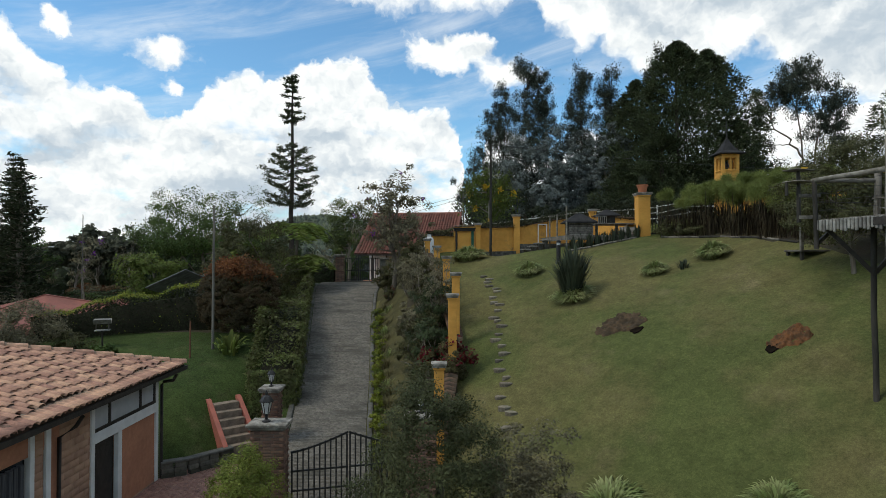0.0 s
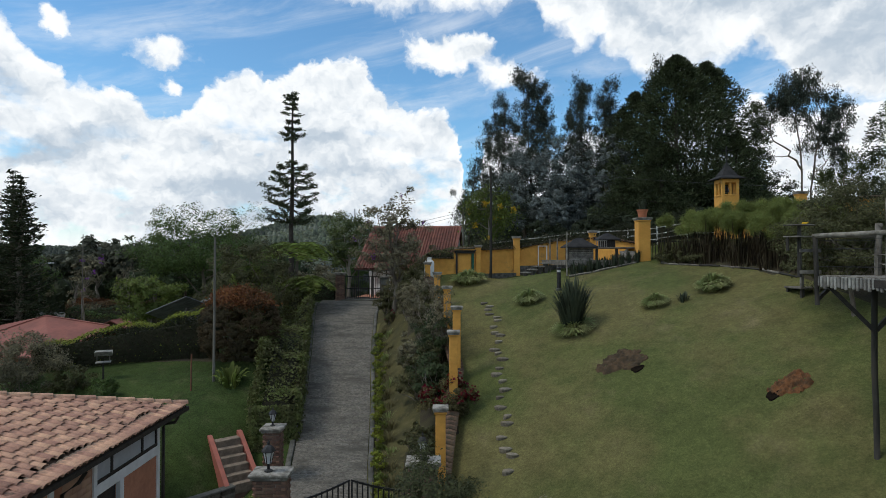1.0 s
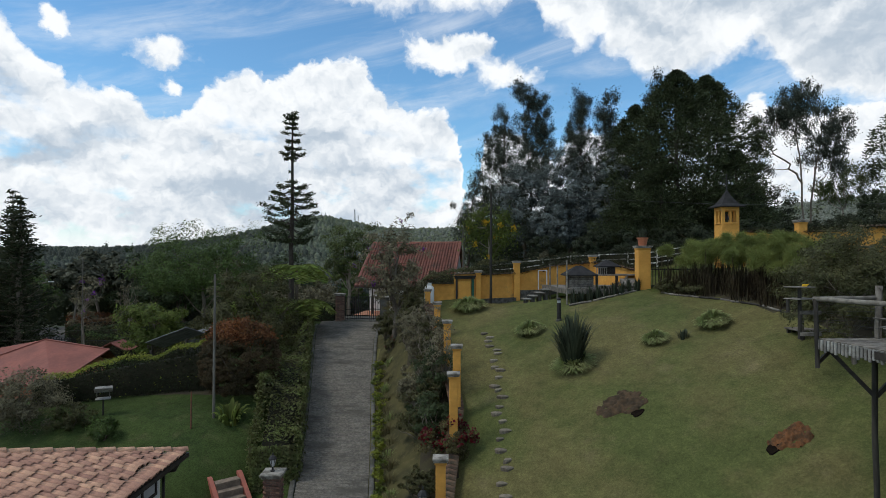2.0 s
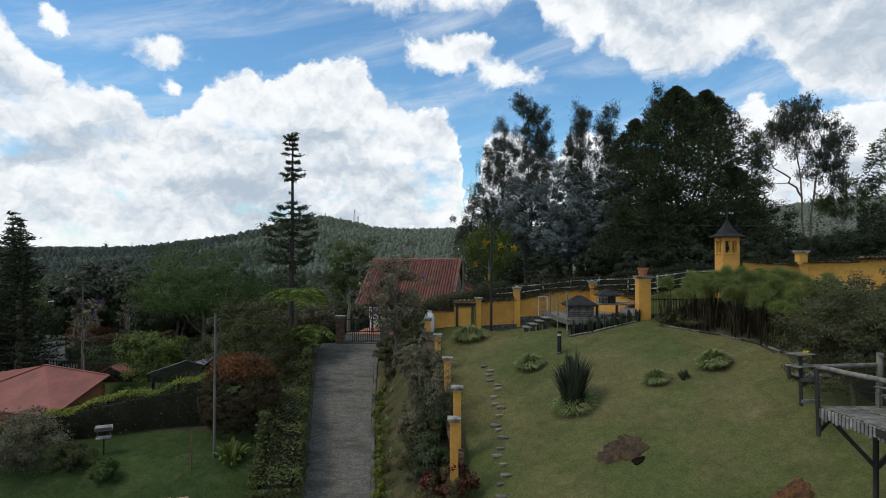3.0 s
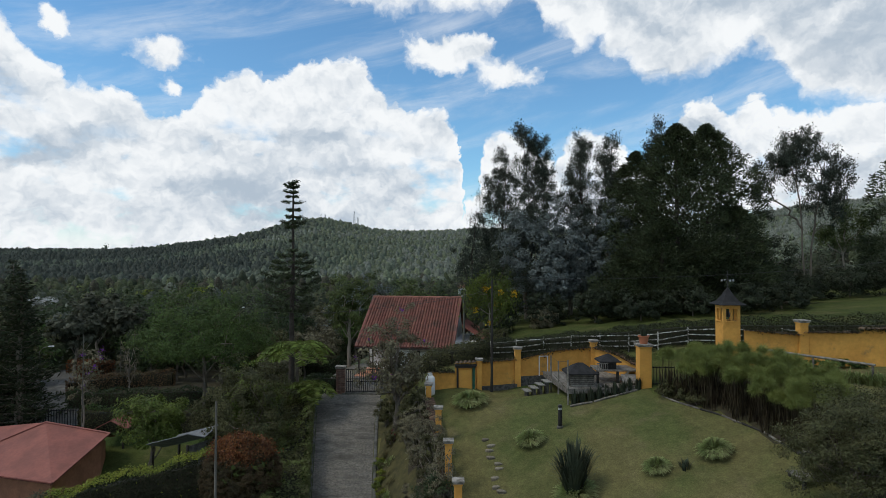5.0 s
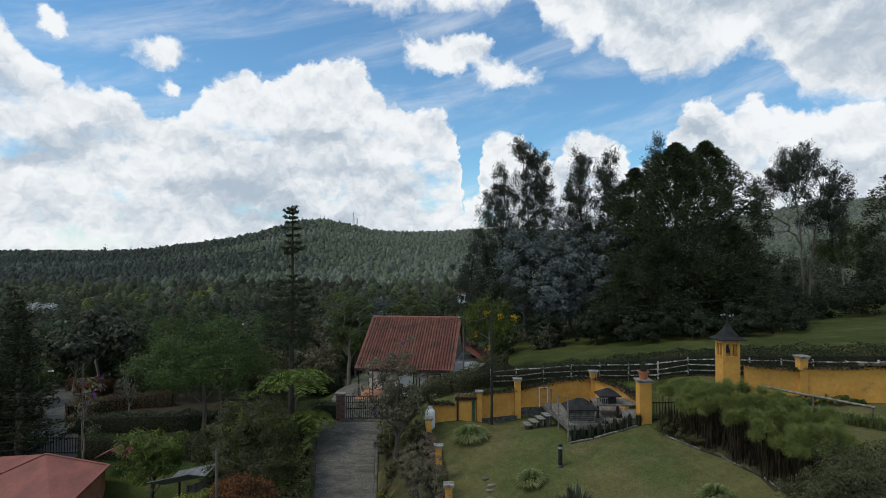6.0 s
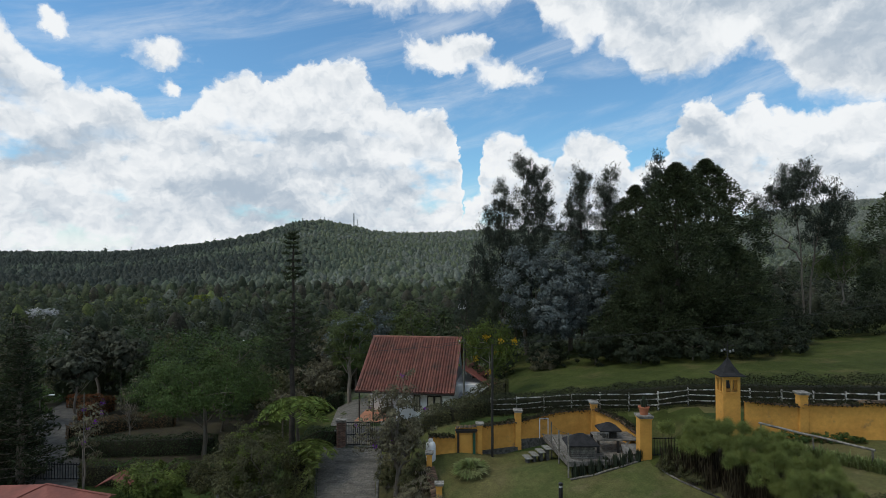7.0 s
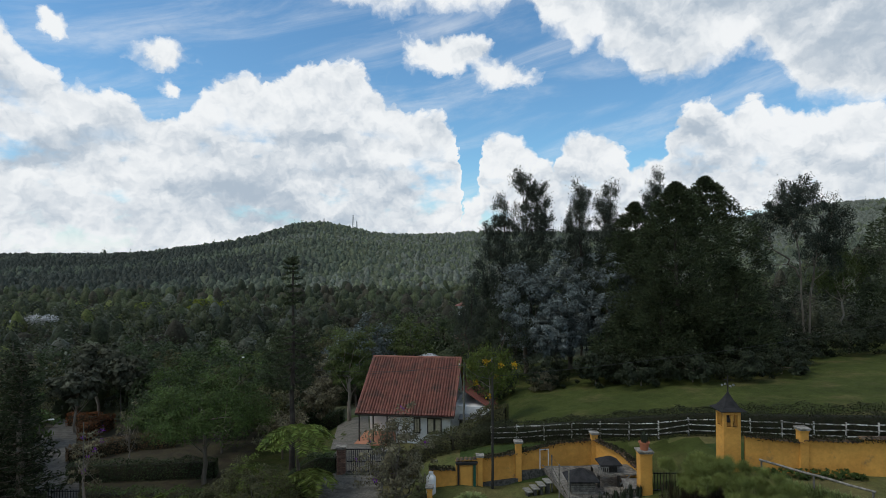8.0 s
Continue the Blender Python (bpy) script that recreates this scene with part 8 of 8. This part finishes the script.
tree(12.3, 17.8, 4.0, 3.7, L_BESIDE, 74, "dark many-stemmed leafy shrub tree beside the deck", trunk=0.7, clumps=240, per=150, leaf=0.078, clump=0.12, limbs=26, inner=0.5, thick=0.06)
shrub(14.6, 19.4, 2.5, 3.2, L_BESIDE, 75, "large dark leafy shrub beside the deck", 0.078, 170, 150, clump=0.13, base=8.5)
tuft(-8.4, 23.2, 1.0, 1.3, L_FRESH, 76, "leafy broad-bladed plant on the lawn", 46, "leafy_plant", upright=0.35, aspect=0.16)
for i, (x, y, top, wd) in enumerate(((-0.15, 24.2, 7.35, 1.5), (-0.45, 25.9, 7.6, 1.5), (-0.6, 27.6, 7.85, 1.4), (-1.0, 30.6, 8.2, 1.3))):
    shrub(x, y, 2.2, wd, L_GREYTWIG, 730 + i, "tangled grey-stemmed shrub over the bank wall", 0.085, 55, 46, base=top - 2.2, group="bank shrubs", clump=0.14, stems=30, wood=M_BARK_PALE)
L_BANK = leaves("brown-green bank leaves", (0.125, 0.108, 0.046), (0.072, 0.066, 0.03))
BANK = ((-0.9, 21.6, 1.9, 2.0, L_DARK), (-1.4, 22.8, 1.8, 2.0, L_OLIVE), (-0.8, 23.8, 2.2, 2.0, L_DARK), (-1.8, 25.0, 1.4, 1.6, L_GREYTWIG), (-1.0, 26.4, 1.9, 1.7, L_OLIVE), (-1.6, 28.0, 2.1, 1.6, L_GREYTWIG), (-2.2, 29.8, 1.9, 1.6, L_GREYTWIG), (-1.8, 31.4, 1.9, 1.6, L_OLIVE), (-3.4, 34.6, 1.5, 1.7, L_OLIVE), (-2.5, 36.5, 1.6, 2.0, L_BANK), (-3.2, 39.0, 1.5, 2.0, L_BANK))
for i, (x, y, h, wd, lm) in enumerate(BANK):
    shrub(x + (0.45 if y < 31 else 0.1), y, h, wd * 0.85, lm, 80 + i, "mixed dense shrub on the planted bank", 0.10, 80, 66, group="bank shrubs", clump=0.15, stems=22, wood=M_BARK_PALE)
shrub(0.15, 20.6, 1.25, 1.9, L_BANK, 110, "dark shrub with deep red flower bracts over the wall", 0.10, 90, 60, flower=(L_RED, 44, "deep red flower bract", 0.12), top=0.1, base=3.25, clump=0.15)
shrub(-0.8, 19.6, 0.9, 1.3, L_OLIVE, 112, "low brownish shrub on the bank below the wall", 0.10, 50, 50, clump=0.15, stems=10)
shrub(-2.9, 31.9, 0.7, 0.8, L_OLIVE, 111, "low shrub with small red flowers", 0.09, 25, 40, flower=(L_RED, 6, "small red flower", 0.07))
for i in range(18):
    y = 17.6 + i * 0.85
    x = float(drive_right(y)) + 0.75 + 0.18 * math.sin(i * 3.1)
    tuft(x, y, 0.42 + 0.1 * math.sin(i * 1.7), 0.7, L_BANK if i % 3 else L_STRAP, 340 + i, "dry grass tuft on the bank beside the kerb", 60, "grass_tuft", upright=0.45, group="bank grass tufts", aspect=0.05)
for i in range(26):
    y = 17.2 + i * 0.55
    x = drive_right(y) + 0.36 + 0.08 * math.sin(i * 2.3)
    shrub(float(x), y, 0.34 + 0.1 * math.sin(i * 1.9), 0.5, L_LIME if i % 3 else L_FRESH, 300 + i, "small yellow-green edging plant along the kerb", 0.07, 12, 40, group="kerb plants", clump=0.3, stems=2)

hedge("clipped_hedge", [(-6.15, 21.3), (-6.6, 24), (-7.4, 28), (-8.35, 33), (-9.4, 38.5)], 1.35, 1.7, L_HEDGE, 90, "loose clipped hedge along the driveway", 0.14, 1100)
hedge("clipped_hedge", [(-17.2, 25.2), (-14, 26.1), (-10.6, 27.2)], 1.7, 1.1, L_HEDGEDARK, 91, "dark clipped hedge with lime green new tips", 0.085, 1900, cap=L_LIME, rise=(0.6, 1.2))
hedge("clipped_hedge", [(-11.5, 41.6), (-7.7, 41.6)], 1.25, 0.7, L_DARK, 92, "dark clipped hedge beside the drive gate", 0.1, 900)
hedge("clipped_hedge", [(2.0, 39.3), (6.2, 38.3), (12.8, 37.2), (20, 35.6), (36, 33.9)], 1.15, 1.7, L_HEDGEDARK, 93, "dark overgrown hedge round the old white fence", 0.095, 1200, rise=(0.85, 1.25))
hedge("clipped_hedge", [(-2.6, 38.2), (0.2, 38.6), (2.6, 39.4)], 0.9, 2.2, L_OLIVE, 94, "rounded olive hedge behind the garden wall", 0.13, 1100)
hedge("clipped_hedge", [(1.2, 43.6), (4.4, 43.0)], 1.3, 1.2, L_OLIVE, 99, "rounded olive hedge beside the white house", 0.13, 900)
# Its lit top is put in as a cap of paler leaves.
hedge("clipped_hedge", [(-25.2, 41.3), (-19, 41.0), (-15.5, 41.3)], 1.5, 1.0, L_OLIVE, 95, "dark clipped hedge with light put into its paler top", 0.13, 560, cap=L_MID)
hedge("clipped_hedge", [(-29.4, 46.6), (-24, 47.0), (-18.5, 47.5)], 1.4, 1.1, L_DARK, 96, "dark clipped hedge beside the lane", 0.14, 500)
hedge("clipped_hedge", [(-41, 65), (-35.8, 63.6), (-34.8, 57)], 1.5, 1.0, L_RUST, 97, "rust red clipped hedge beyond the lane", 0.16, 420)
hedge("clipped_hedge", [(-32.0, 50.4), (-28.4, 53.6), (-25, 54.5)], 1.3, 1.0, L_RUSTOLIVE, 103, "rust tinged clipped hedge beside the lane", 0.14, 420)
tree(-24.7, 40.4, 6.4, 2.4, L_GREYTWIG, 104, "thin pale-stemmed tree with purple blossoms", trunk=2.0, clumps=34, per=30, leaf=0.2, inner=0.25, clump=0.14, name="flowering_tree", limbs=16, bark=M_BARK_PALE, thick=0.06, flower=(L_PURPLE, 6, "purple blossom", 0.12))
tree(-26.0, 48.8, 5.6, 2.6, L_GREYTWIG, 105, "sparse pale-limbed young tree beside the hedge", trunk=1.6, clumps=22, per=20, leaf=0.18, inner=0.3, clump=0.12, limbs=20, bark=M_BARK_PALE, thick=0.06)
hedge("clipped_hedge", [(-24, 66), (-14, 64.5), (-11, 63)], 1.6, 1.0, L_DARK, 98, "dark tall hedge round the white house's yard", 0.16, 400)

tuft(5.06, 23.4, 2.3, 2.8, L_AGAVE, 100, "tall clump of dark sword leaves on the lawn", 300, "sword_leaf_plant", upright=0.62, aspect=0.034, foot=0.13)
STRAP = "clump of variegated strap leaves on the lawn"
for i, (x, y, h, wd) in enumerate(((5.06, 23.2, 0.74, 1.2), (10.52, 23.2, 0.86, 0.95), (3.9, 27.2, 0.78, 0.98), (8.3, 23.3, 0.64, 0.8), (1.3, 31.6, 0.95, 1.4), (3.7, 13.4, 0.66, 1.2), (6.6, 11.8, 0.56, 0.9))):
    tuft(x, y, h, wd, L_STRAP, 101 + i, STRAP, 1000, upright=0.26, group="strap-leaf clumps", aspect=0.085, foot=0.34)
tuft(9.25, 22.9, 0.45, 0.6, L_AGAVE, 115, "small dark spiky plant on the lawn", 60, "spiky_plant", upright=0.6)
for i in range(9):
    x, y = 6.5 + i * 0.42, 29.75 + 0.06 * i + 0.1 * math.sin(i * 2)
    tuft(x, y, 0.75, 0.62, L_AGAVE, 160 + i, "upright mottled sword-leaf plant in the bed", 46, "bed_plant", upright=0.8, group="bed plants", aspect=0.09)
k = 0
for row, off in enumerate((0.4, 1.15, 1.9)):
    for i in range(10):
        y = 21.8 + i * 0.8
        x = float(border_x(y)) + off + 0.15 * math.sin(i * 2.7 + row)
        papyrus(x, y, 1.85 + 0.1 * row + 0.25 * math.sin(i * 2.3 + row * 1.9), 0.95, 180 + k, 5 + (i * 5 + row * 3) % 3)
        k += 1
for i, (x, y) in enumerate(((10.75, 28.75), (11.25, 28.0), (11.7, 27.2))):
    shrub(x, y, 0.75 - 0.1 * i, 1.0, L_OLIVE, 770 + i, "low dark bush at the papyrus bed's end", 0.07, 40, 60, group="bed end bushes", stems=4)
for i in range(13):
    tuft(16.0 + i * 0.24, 27.9 - i * 0.29, 0.75, 1.0, L_STRAP, 210 + i, "pale strap-leaf plant edging the terrace path", 130, "terrace_plant", upright=0.45, group="terrace plants", aspect=0.07)
for i in range(8):
    shrub(15.8 + i * 0.6, 29.6 - i * 0.12, 0.45, 0.8, L_MID, 220 + i, "low green plant at the foot of the wall", 0.1, 20, 40, group="wall-foot plants", stems=2)

# ---------------------------------------------------------------- mid-distance trees, one by one
GREYBIG = leaves("broad grey-green leaves", (0.098, 0.102, 0.068), (0.05, 0.055, 0.036))
BIG = (
    (-43.0, 82, 14.5, 9.0, L_DARK, "large dark evergreen tree in the valley"), (-38.5, 84, 14.8, 9.0, L_DARK, "large dark evergreen tree in the valley"), (-47, 79, 11.5, 8.0, L_OLIVE, "large olive brown tree in the valley"),
    (-35.5, 86, 13.0, 8.0, L_DARK, "large dark evergreen tree in the valley"), (-31.0, 84, 10.5, 8.0, L_MID, "large mid green tree in the valley"), (-26.5, 88, 13.0, 8.5, L_DARK, "large dark evergreen tree in the valley"),
    (-23.0, 80, 11.0, 7.0, L_WILLOW, "soft yellow-green tree in the valley"), (-33.0, 72, 8.0, 7.0, L_OLIVE, "large olive brown tree in the valley"), (-27.0, 70, 8.0, 7.0, L_DARK, "large dark evergreen tree in the valley"),
    (-37.0, 72, 8.5, 7.0, L_DARK, "large dark evergreen tree in the valley"), (-20.0, 74, 9.0, 6.5, L_DARK, "large dark evergreen tree in the valley"), (-53.0, 80, 12.0, 7.0, L_DARK, "large dark evergreen tree in the valley"),
    (-40.0, 68.5, 8.6, 6.0, GREYBIG, "tree with broad grey-green leaves"), (-34.6, 66.5, 7.6, 5.6, GREYBIG, "tree with broad grey-green leaves"), (-37.6, 60.5, 6.2, 5.2, GREYBIG, "tree with broad grey-green leaves"),
    (-13.6, 84, 12.5, 6.0, L_SILVER, "tree with silvery blue-grey leaves"), (-10.6, 86, 11.0, 6.0, L_SILVER, "tree with silvery blue-grey leaves"), (-12.5, 92, 15.0, 8.0, L_DARK, "large dark evergreen tree in the valley"),
    (-5.0, 96, 14.5, 9.0, L_WILLOW, "soft yellow-green tree in the valley"), (-8.5, 104, 17.5, 8.0, L_DARK, "large dark evergreen tree in the valley"), (0.5, 104, 16.0, 7.0, L_DARK, "large dark evergreen tree in the valley"), (-17.5, 96, 14.0, 8.0, L_OLIVE, "large olive brown tree in the valley"),
)
for i, (x, y, h, wd, lm, lab) in enumerate(BIG):
    h = min(h, 8.2 if x < -18 else 10.5) if y > 76 else h
    tree(x, y, h, wd, lm, 560 + i, lab, trunk=h * (0.2 if lm is not GREYBIG else 0.55), clumps=90, per=34, leaf=0.46 if lm is not GREYBIG else 0.5, clump=0.15, inner=0.5, limbs=14, group="large valley trees", bark=M_BARK_PALE if lm is GREYBIG else None, aspect=0.45 if lm is not GREYBIG else 0.7)
conifer(-34.5, 88, 11.0, 6.0, L_PINE, 590, "dark conical conifer in the valley", leaf=0.5, density=1.6, droop=-0.1)
for i, (x, y, h, wd) in enumerate(((-36.6, 49.0, 4.4, 4.0), (-39.5, 54.5, 6.0, 5.0), (-28.2, 58.0, 5.0, 4.6))):
    tree(x, y, h, wd, L_OLIVE if i % 2 else L_DARK, 640 + i, "dark bushy tree beside the lane", trunk=0.5, clumps=90, per=45, leaf=0.28, clump=0.15, inner=0.5, group="lane trees")
rng = np.random.default_rng(77)
SPECIES = ((L_DARK, "dark evergreen tree in the valley wood"), (L_MID, "mid green tree in the valley wood"), (L_OLIVE, "olive brown tree in the valley wood"), (L_DARK, "dark evergreen tree in the valley wood"), (L_GREYTWIG, "grey-green thin tree in the valley wood"))
placed = 0
tries = 0
spots = []
while placed < 34 and tries < 4000:
    tries += 1
    y = 40 + 40 * rng.random()
    x = -0.80 * y + (0.80 * y - 10) * rng.random()
    lx = float(lane_x(y))
    if abs(x - lx) < 3.2 and 44 < y < 74:
        continue
    if (-30 < x < -17 and y < 44) or (-13 < x and y < 64) or (-24 < x < -12 and y < 52) or (y < 50 and -34 < x < -17 and y > 44):
        continue
    if -0.72 * y < x < -0.50 * y and y < 63:
        continue
    if any((x - a) ** 2 + (y - b) ** 2 < 14 for a, b in spots) or any((x - g[0]) ** 2 + (y - g[1]) ** 2 < 12 for g in BIG):
        continue
    spots.append((x, y))
    lm, lab = SPECIES[int(rng.integers(5))]
    h = 3.6 + 3.4 * rng.random() + (0.8 if y > 62 else 0)
    tree(x, y, h, 3.8 + 2.8 * rng.random(), lm, 400 + placed, lab, trunk=h * (0.12 + 0.25 * rng.random()), clumps=75, per=34, leaf=0.34, clump=0.15, inner=0.45, limbs=16, group="valley trees")
    placed += 1


# ---------------------------------------------------------------- the woods of the valley and hills
def drift(x, y, size):
    """Slow variation over the land, 0 to 1: where one kind of tree gives way to another."""
    return 0.5 + 0.25 * np.sin(x / size + 1.7 * np.sin(y / size * 0.8 + 0.5)) + 0.25 * np.sin(y / size * 0.9 - 0.6 * x / size + 2.1)


def wood(name, count, near, far, size, clumps, per, leaf, mat, seed, label, tall=1.3, only=None, lo=-0.85, hi=0.85, patch=60.0, sides=6, rings=4, inside=0.6, cones=0.14, cloud_shade=0.0):
    """Many far trees in one mesh: each a lumpy crown hung with clumps of leaves, down to the ground."""
    rng = np.random.default_rng(seed)
    y = np.sqrt(near ** 2 + (far ** 2 - near ** 2) * rng.random(count))
    x = y * (lo + (hi - lo) * rng.random(count))
    if only is not None:
        keep = only(x, y)
        x, y = x[keep], y[keep]
    n = len(x)
    root = np.column_stack([x, y, height(x, y)])
    s = size * (0.5 + 0.9 * rng.random(n) ** 1.6)
    th = s * tall * (0.6 + 0.8 * rng.random(n) ** 1.3)
    cone = rng.random(n) < cones
    s = np.where(cone, s * 0.7, s)
    th = np.where(cone, th * 1.2, th)
    ph = rng.random((n, 3)) * 6.28
    # Crowns darken to the left: cloud shadow on the hill, put into their colour.
    kind = np.clip(0.7 * drift(x, y, patch) + 0.45 * rng.random(n) - 0.15 + cloud_shade * (sstep(x / y, -0.55, -0.12) - 0.55), 0, 0.999)

    def lump(d):
        return 1 + 0.24 * np.sin(3.5 * d[..., 0] + ph[:, None, 0]) * np.sin(3.5 * d[..., 1] + ph[:, None, 1]) + 0.12 * np.sin(6 * d[..., 2] + 4 * d[..., 0] + ph[:, None, 2])

    def place(d, k):
        """From directions on a ball to the crown's surface."""
        f = np.clip(d[..., 2], -0.2, 1)
        wide = np.where(cone[:, None], 0.12 + 0.88 * (1 - np.clip(f, 0, 1)) ** 0.8, 1.0) * lump(d) * k
        hgt = np.where(cone[:, None], f, f * (0.75 + 0.25 * lump(d)))
        return root[:, None] + np.stack([d[..., 0] * wide * s[:, None] / 2, d[..., 1] * wide * s[:, None] / 2, (0.22 + 0.76 * hgt * k) * th[:, None]], -1)

    # the dense inside of the crown
    u = np.linspace(0, 2 * np.pi, sides, endpoint=False)
    e = np.sin(np.radians(np.linspace(-15, 80, rings)))
    d = np.stack([np.stack([np.cos(u) * math.sqrt(max(0.02, 1 - k * k)), np.sin(u) * math.sqrt(max(0.02, 1 - k * k)), np.full(sides, k)], -1) for k in e]).reshape(1, -1, 3)
    core = place(np.repeat(d, n, 0), np.where(cone, 0.35, inside)[:, None])
    i, j = np.meshgrid(np.arange(rings - 1), np.arange(sides), indexing="ij")
    face = np.stack([i * sides + j, i * sides + (j + 1) % sides, (i + 1) * sides + (j + 1) % sides, (i + 1) * sides + j], -1).reshape(-1, 4)
    m = rings * sides
    q0 = (face[None] + (np.arange(n) * m)[:, None, None]).reshape(-1, 4)
    # clumps of leaves, lit from above, dark between
    c = rng.normal(size=(n, clumps, 3))
    c[..., 2] = np.abs(c[..., 2]) * 1.1 - 0.25
    c /= np.linalg.norm(c, axis=2)[..., None]
    at = np.repeat(place(c, 0.72 + 0.3 * rng.random((n, clumps))), per, 1)
    ball = rng.normal(size=at.shape)
    ball *= (rng.random(at.shape[:2]) ** 0.5 / (np.linalg.norm(ball, axis=2) + 1e-9))[..., None]
    p = at + ball * (s * 0.2)[:, None, None] * [1, 1, 0.75]
    nrm = np.repeat(c, per, 1) * 0.5 + ball * 0.6 + [0, 0, 0.35]
    v1, q1 = blades(p.reshape(-1, 3), leaf, rng, None, 0.6, 1.0, normal=nrm.reshape(-1, 3), jitter=0.35)
    v, q = join([(core.reshape(-1, 3), q0), (v1, q1)])
    ob = soup(name, v, q, mat, smooth=True)
    shade = ob.data.attributes.new("shade", "FLOAT", "POINT")
    shade.data.foreach_set("value", np.concatenate([np.repeat(kind, m), np.repeat(kind, clumps * per * 4)]).astype(np.float32))
    return tagged(ob, label, "woods", kind="stuff")


def clear(x, y):
    """Keep the yard, the field and the tall stand free."""
    return ~((x > -14) & (x < 44) & (y < 74)) & ~((x > 0.42 * y) & (y < 95))


def scrub(x, y):
    return x > 0.55 * y - 4


wood("valley_woods", 380, 66, 125, 5.4, 22, 8, 0.5, L_VALLEY, 501, "dark mixed woodland on the valley floor", 1.2, clear, patch=14.0)
wood("valley_woods", 560, 115, 220, 7.0, 16, 6, 0.8, L_VALLEY, 502, "dark mixed woodland across the valley", 1.2, clear, patch=25.0)
wood("scrub_woods", 220, 64, 125, 3.6, 26, 12, 0.3, L_SCRUB, 503, "grey-green scrub on the slope past the field", 0.9, scrub, lo=0.5, hi=0.95, inside=0.42, patch=12.0)
wood("valley_woods", 700, 210, 310, 8.0, 14, 5, 1.0, L_VALLEY, 504, "mixed green woodland beyond the valley", 1.15, patch=45.0, inside=0.6)
wood("valley_woods", 1900, 300, 480, 7.5, 7, 3, 1.2, L_VALLEY_LIT, 505, "mixed green woodland beyond the valley", 1.1, patch=60.0, inside=0.75, cones=0.08)
wood("hill_woods", 14000, 470, 1100, 6.4, 1, 1, 1.3, L_HILL, 506, "grey-green forest on the far hill", 0.95, patch=90.0, sides=5, rings=3, inside=0.9, cones=0.06, cloud_shade=0.8)
wood("hill_woods", 11000, 1100, 1750, 7.5, 1, 1, 1.5, L_HILL, 507, "grey-green forest on the far hill", 0.85, patch=140.0, sides=5, rings=3, inside=0.95, cones=0.05, cloud_shade=0.9)
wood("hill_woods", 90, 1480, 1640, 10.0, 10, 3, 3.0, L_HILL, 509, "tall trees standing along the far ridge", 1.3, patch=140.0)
tree(-146, 215, 8.6, 13.0, L_WHITE, 520, "broad tree covered in white blossom in the valley", trunk=5.0, clumps=70, per=40, leaf=0.6, clump=0.12, inner=0.5)
tree(-135, 330, 9.0, 11.0, L_LIME, 521, "lime green tree in the valley wood", trunk=2.0, clumps=90, per=40, leaf=0.8, clump=0.13)
tree(-126, 334, 7.0, 9.0, L_LIME, 523, "lime green tree in the valley wood", trunk=2.0, clumps=70, per=40, leaf=0.8, clump=0.13)
tree(-164, 330, 7.0, 14.0, L_CYPRESS, 522, "yellow-green tree in the valley wood", trunk=2.0, clumps=90, per=40, leaf=0.8, clump=0.13)
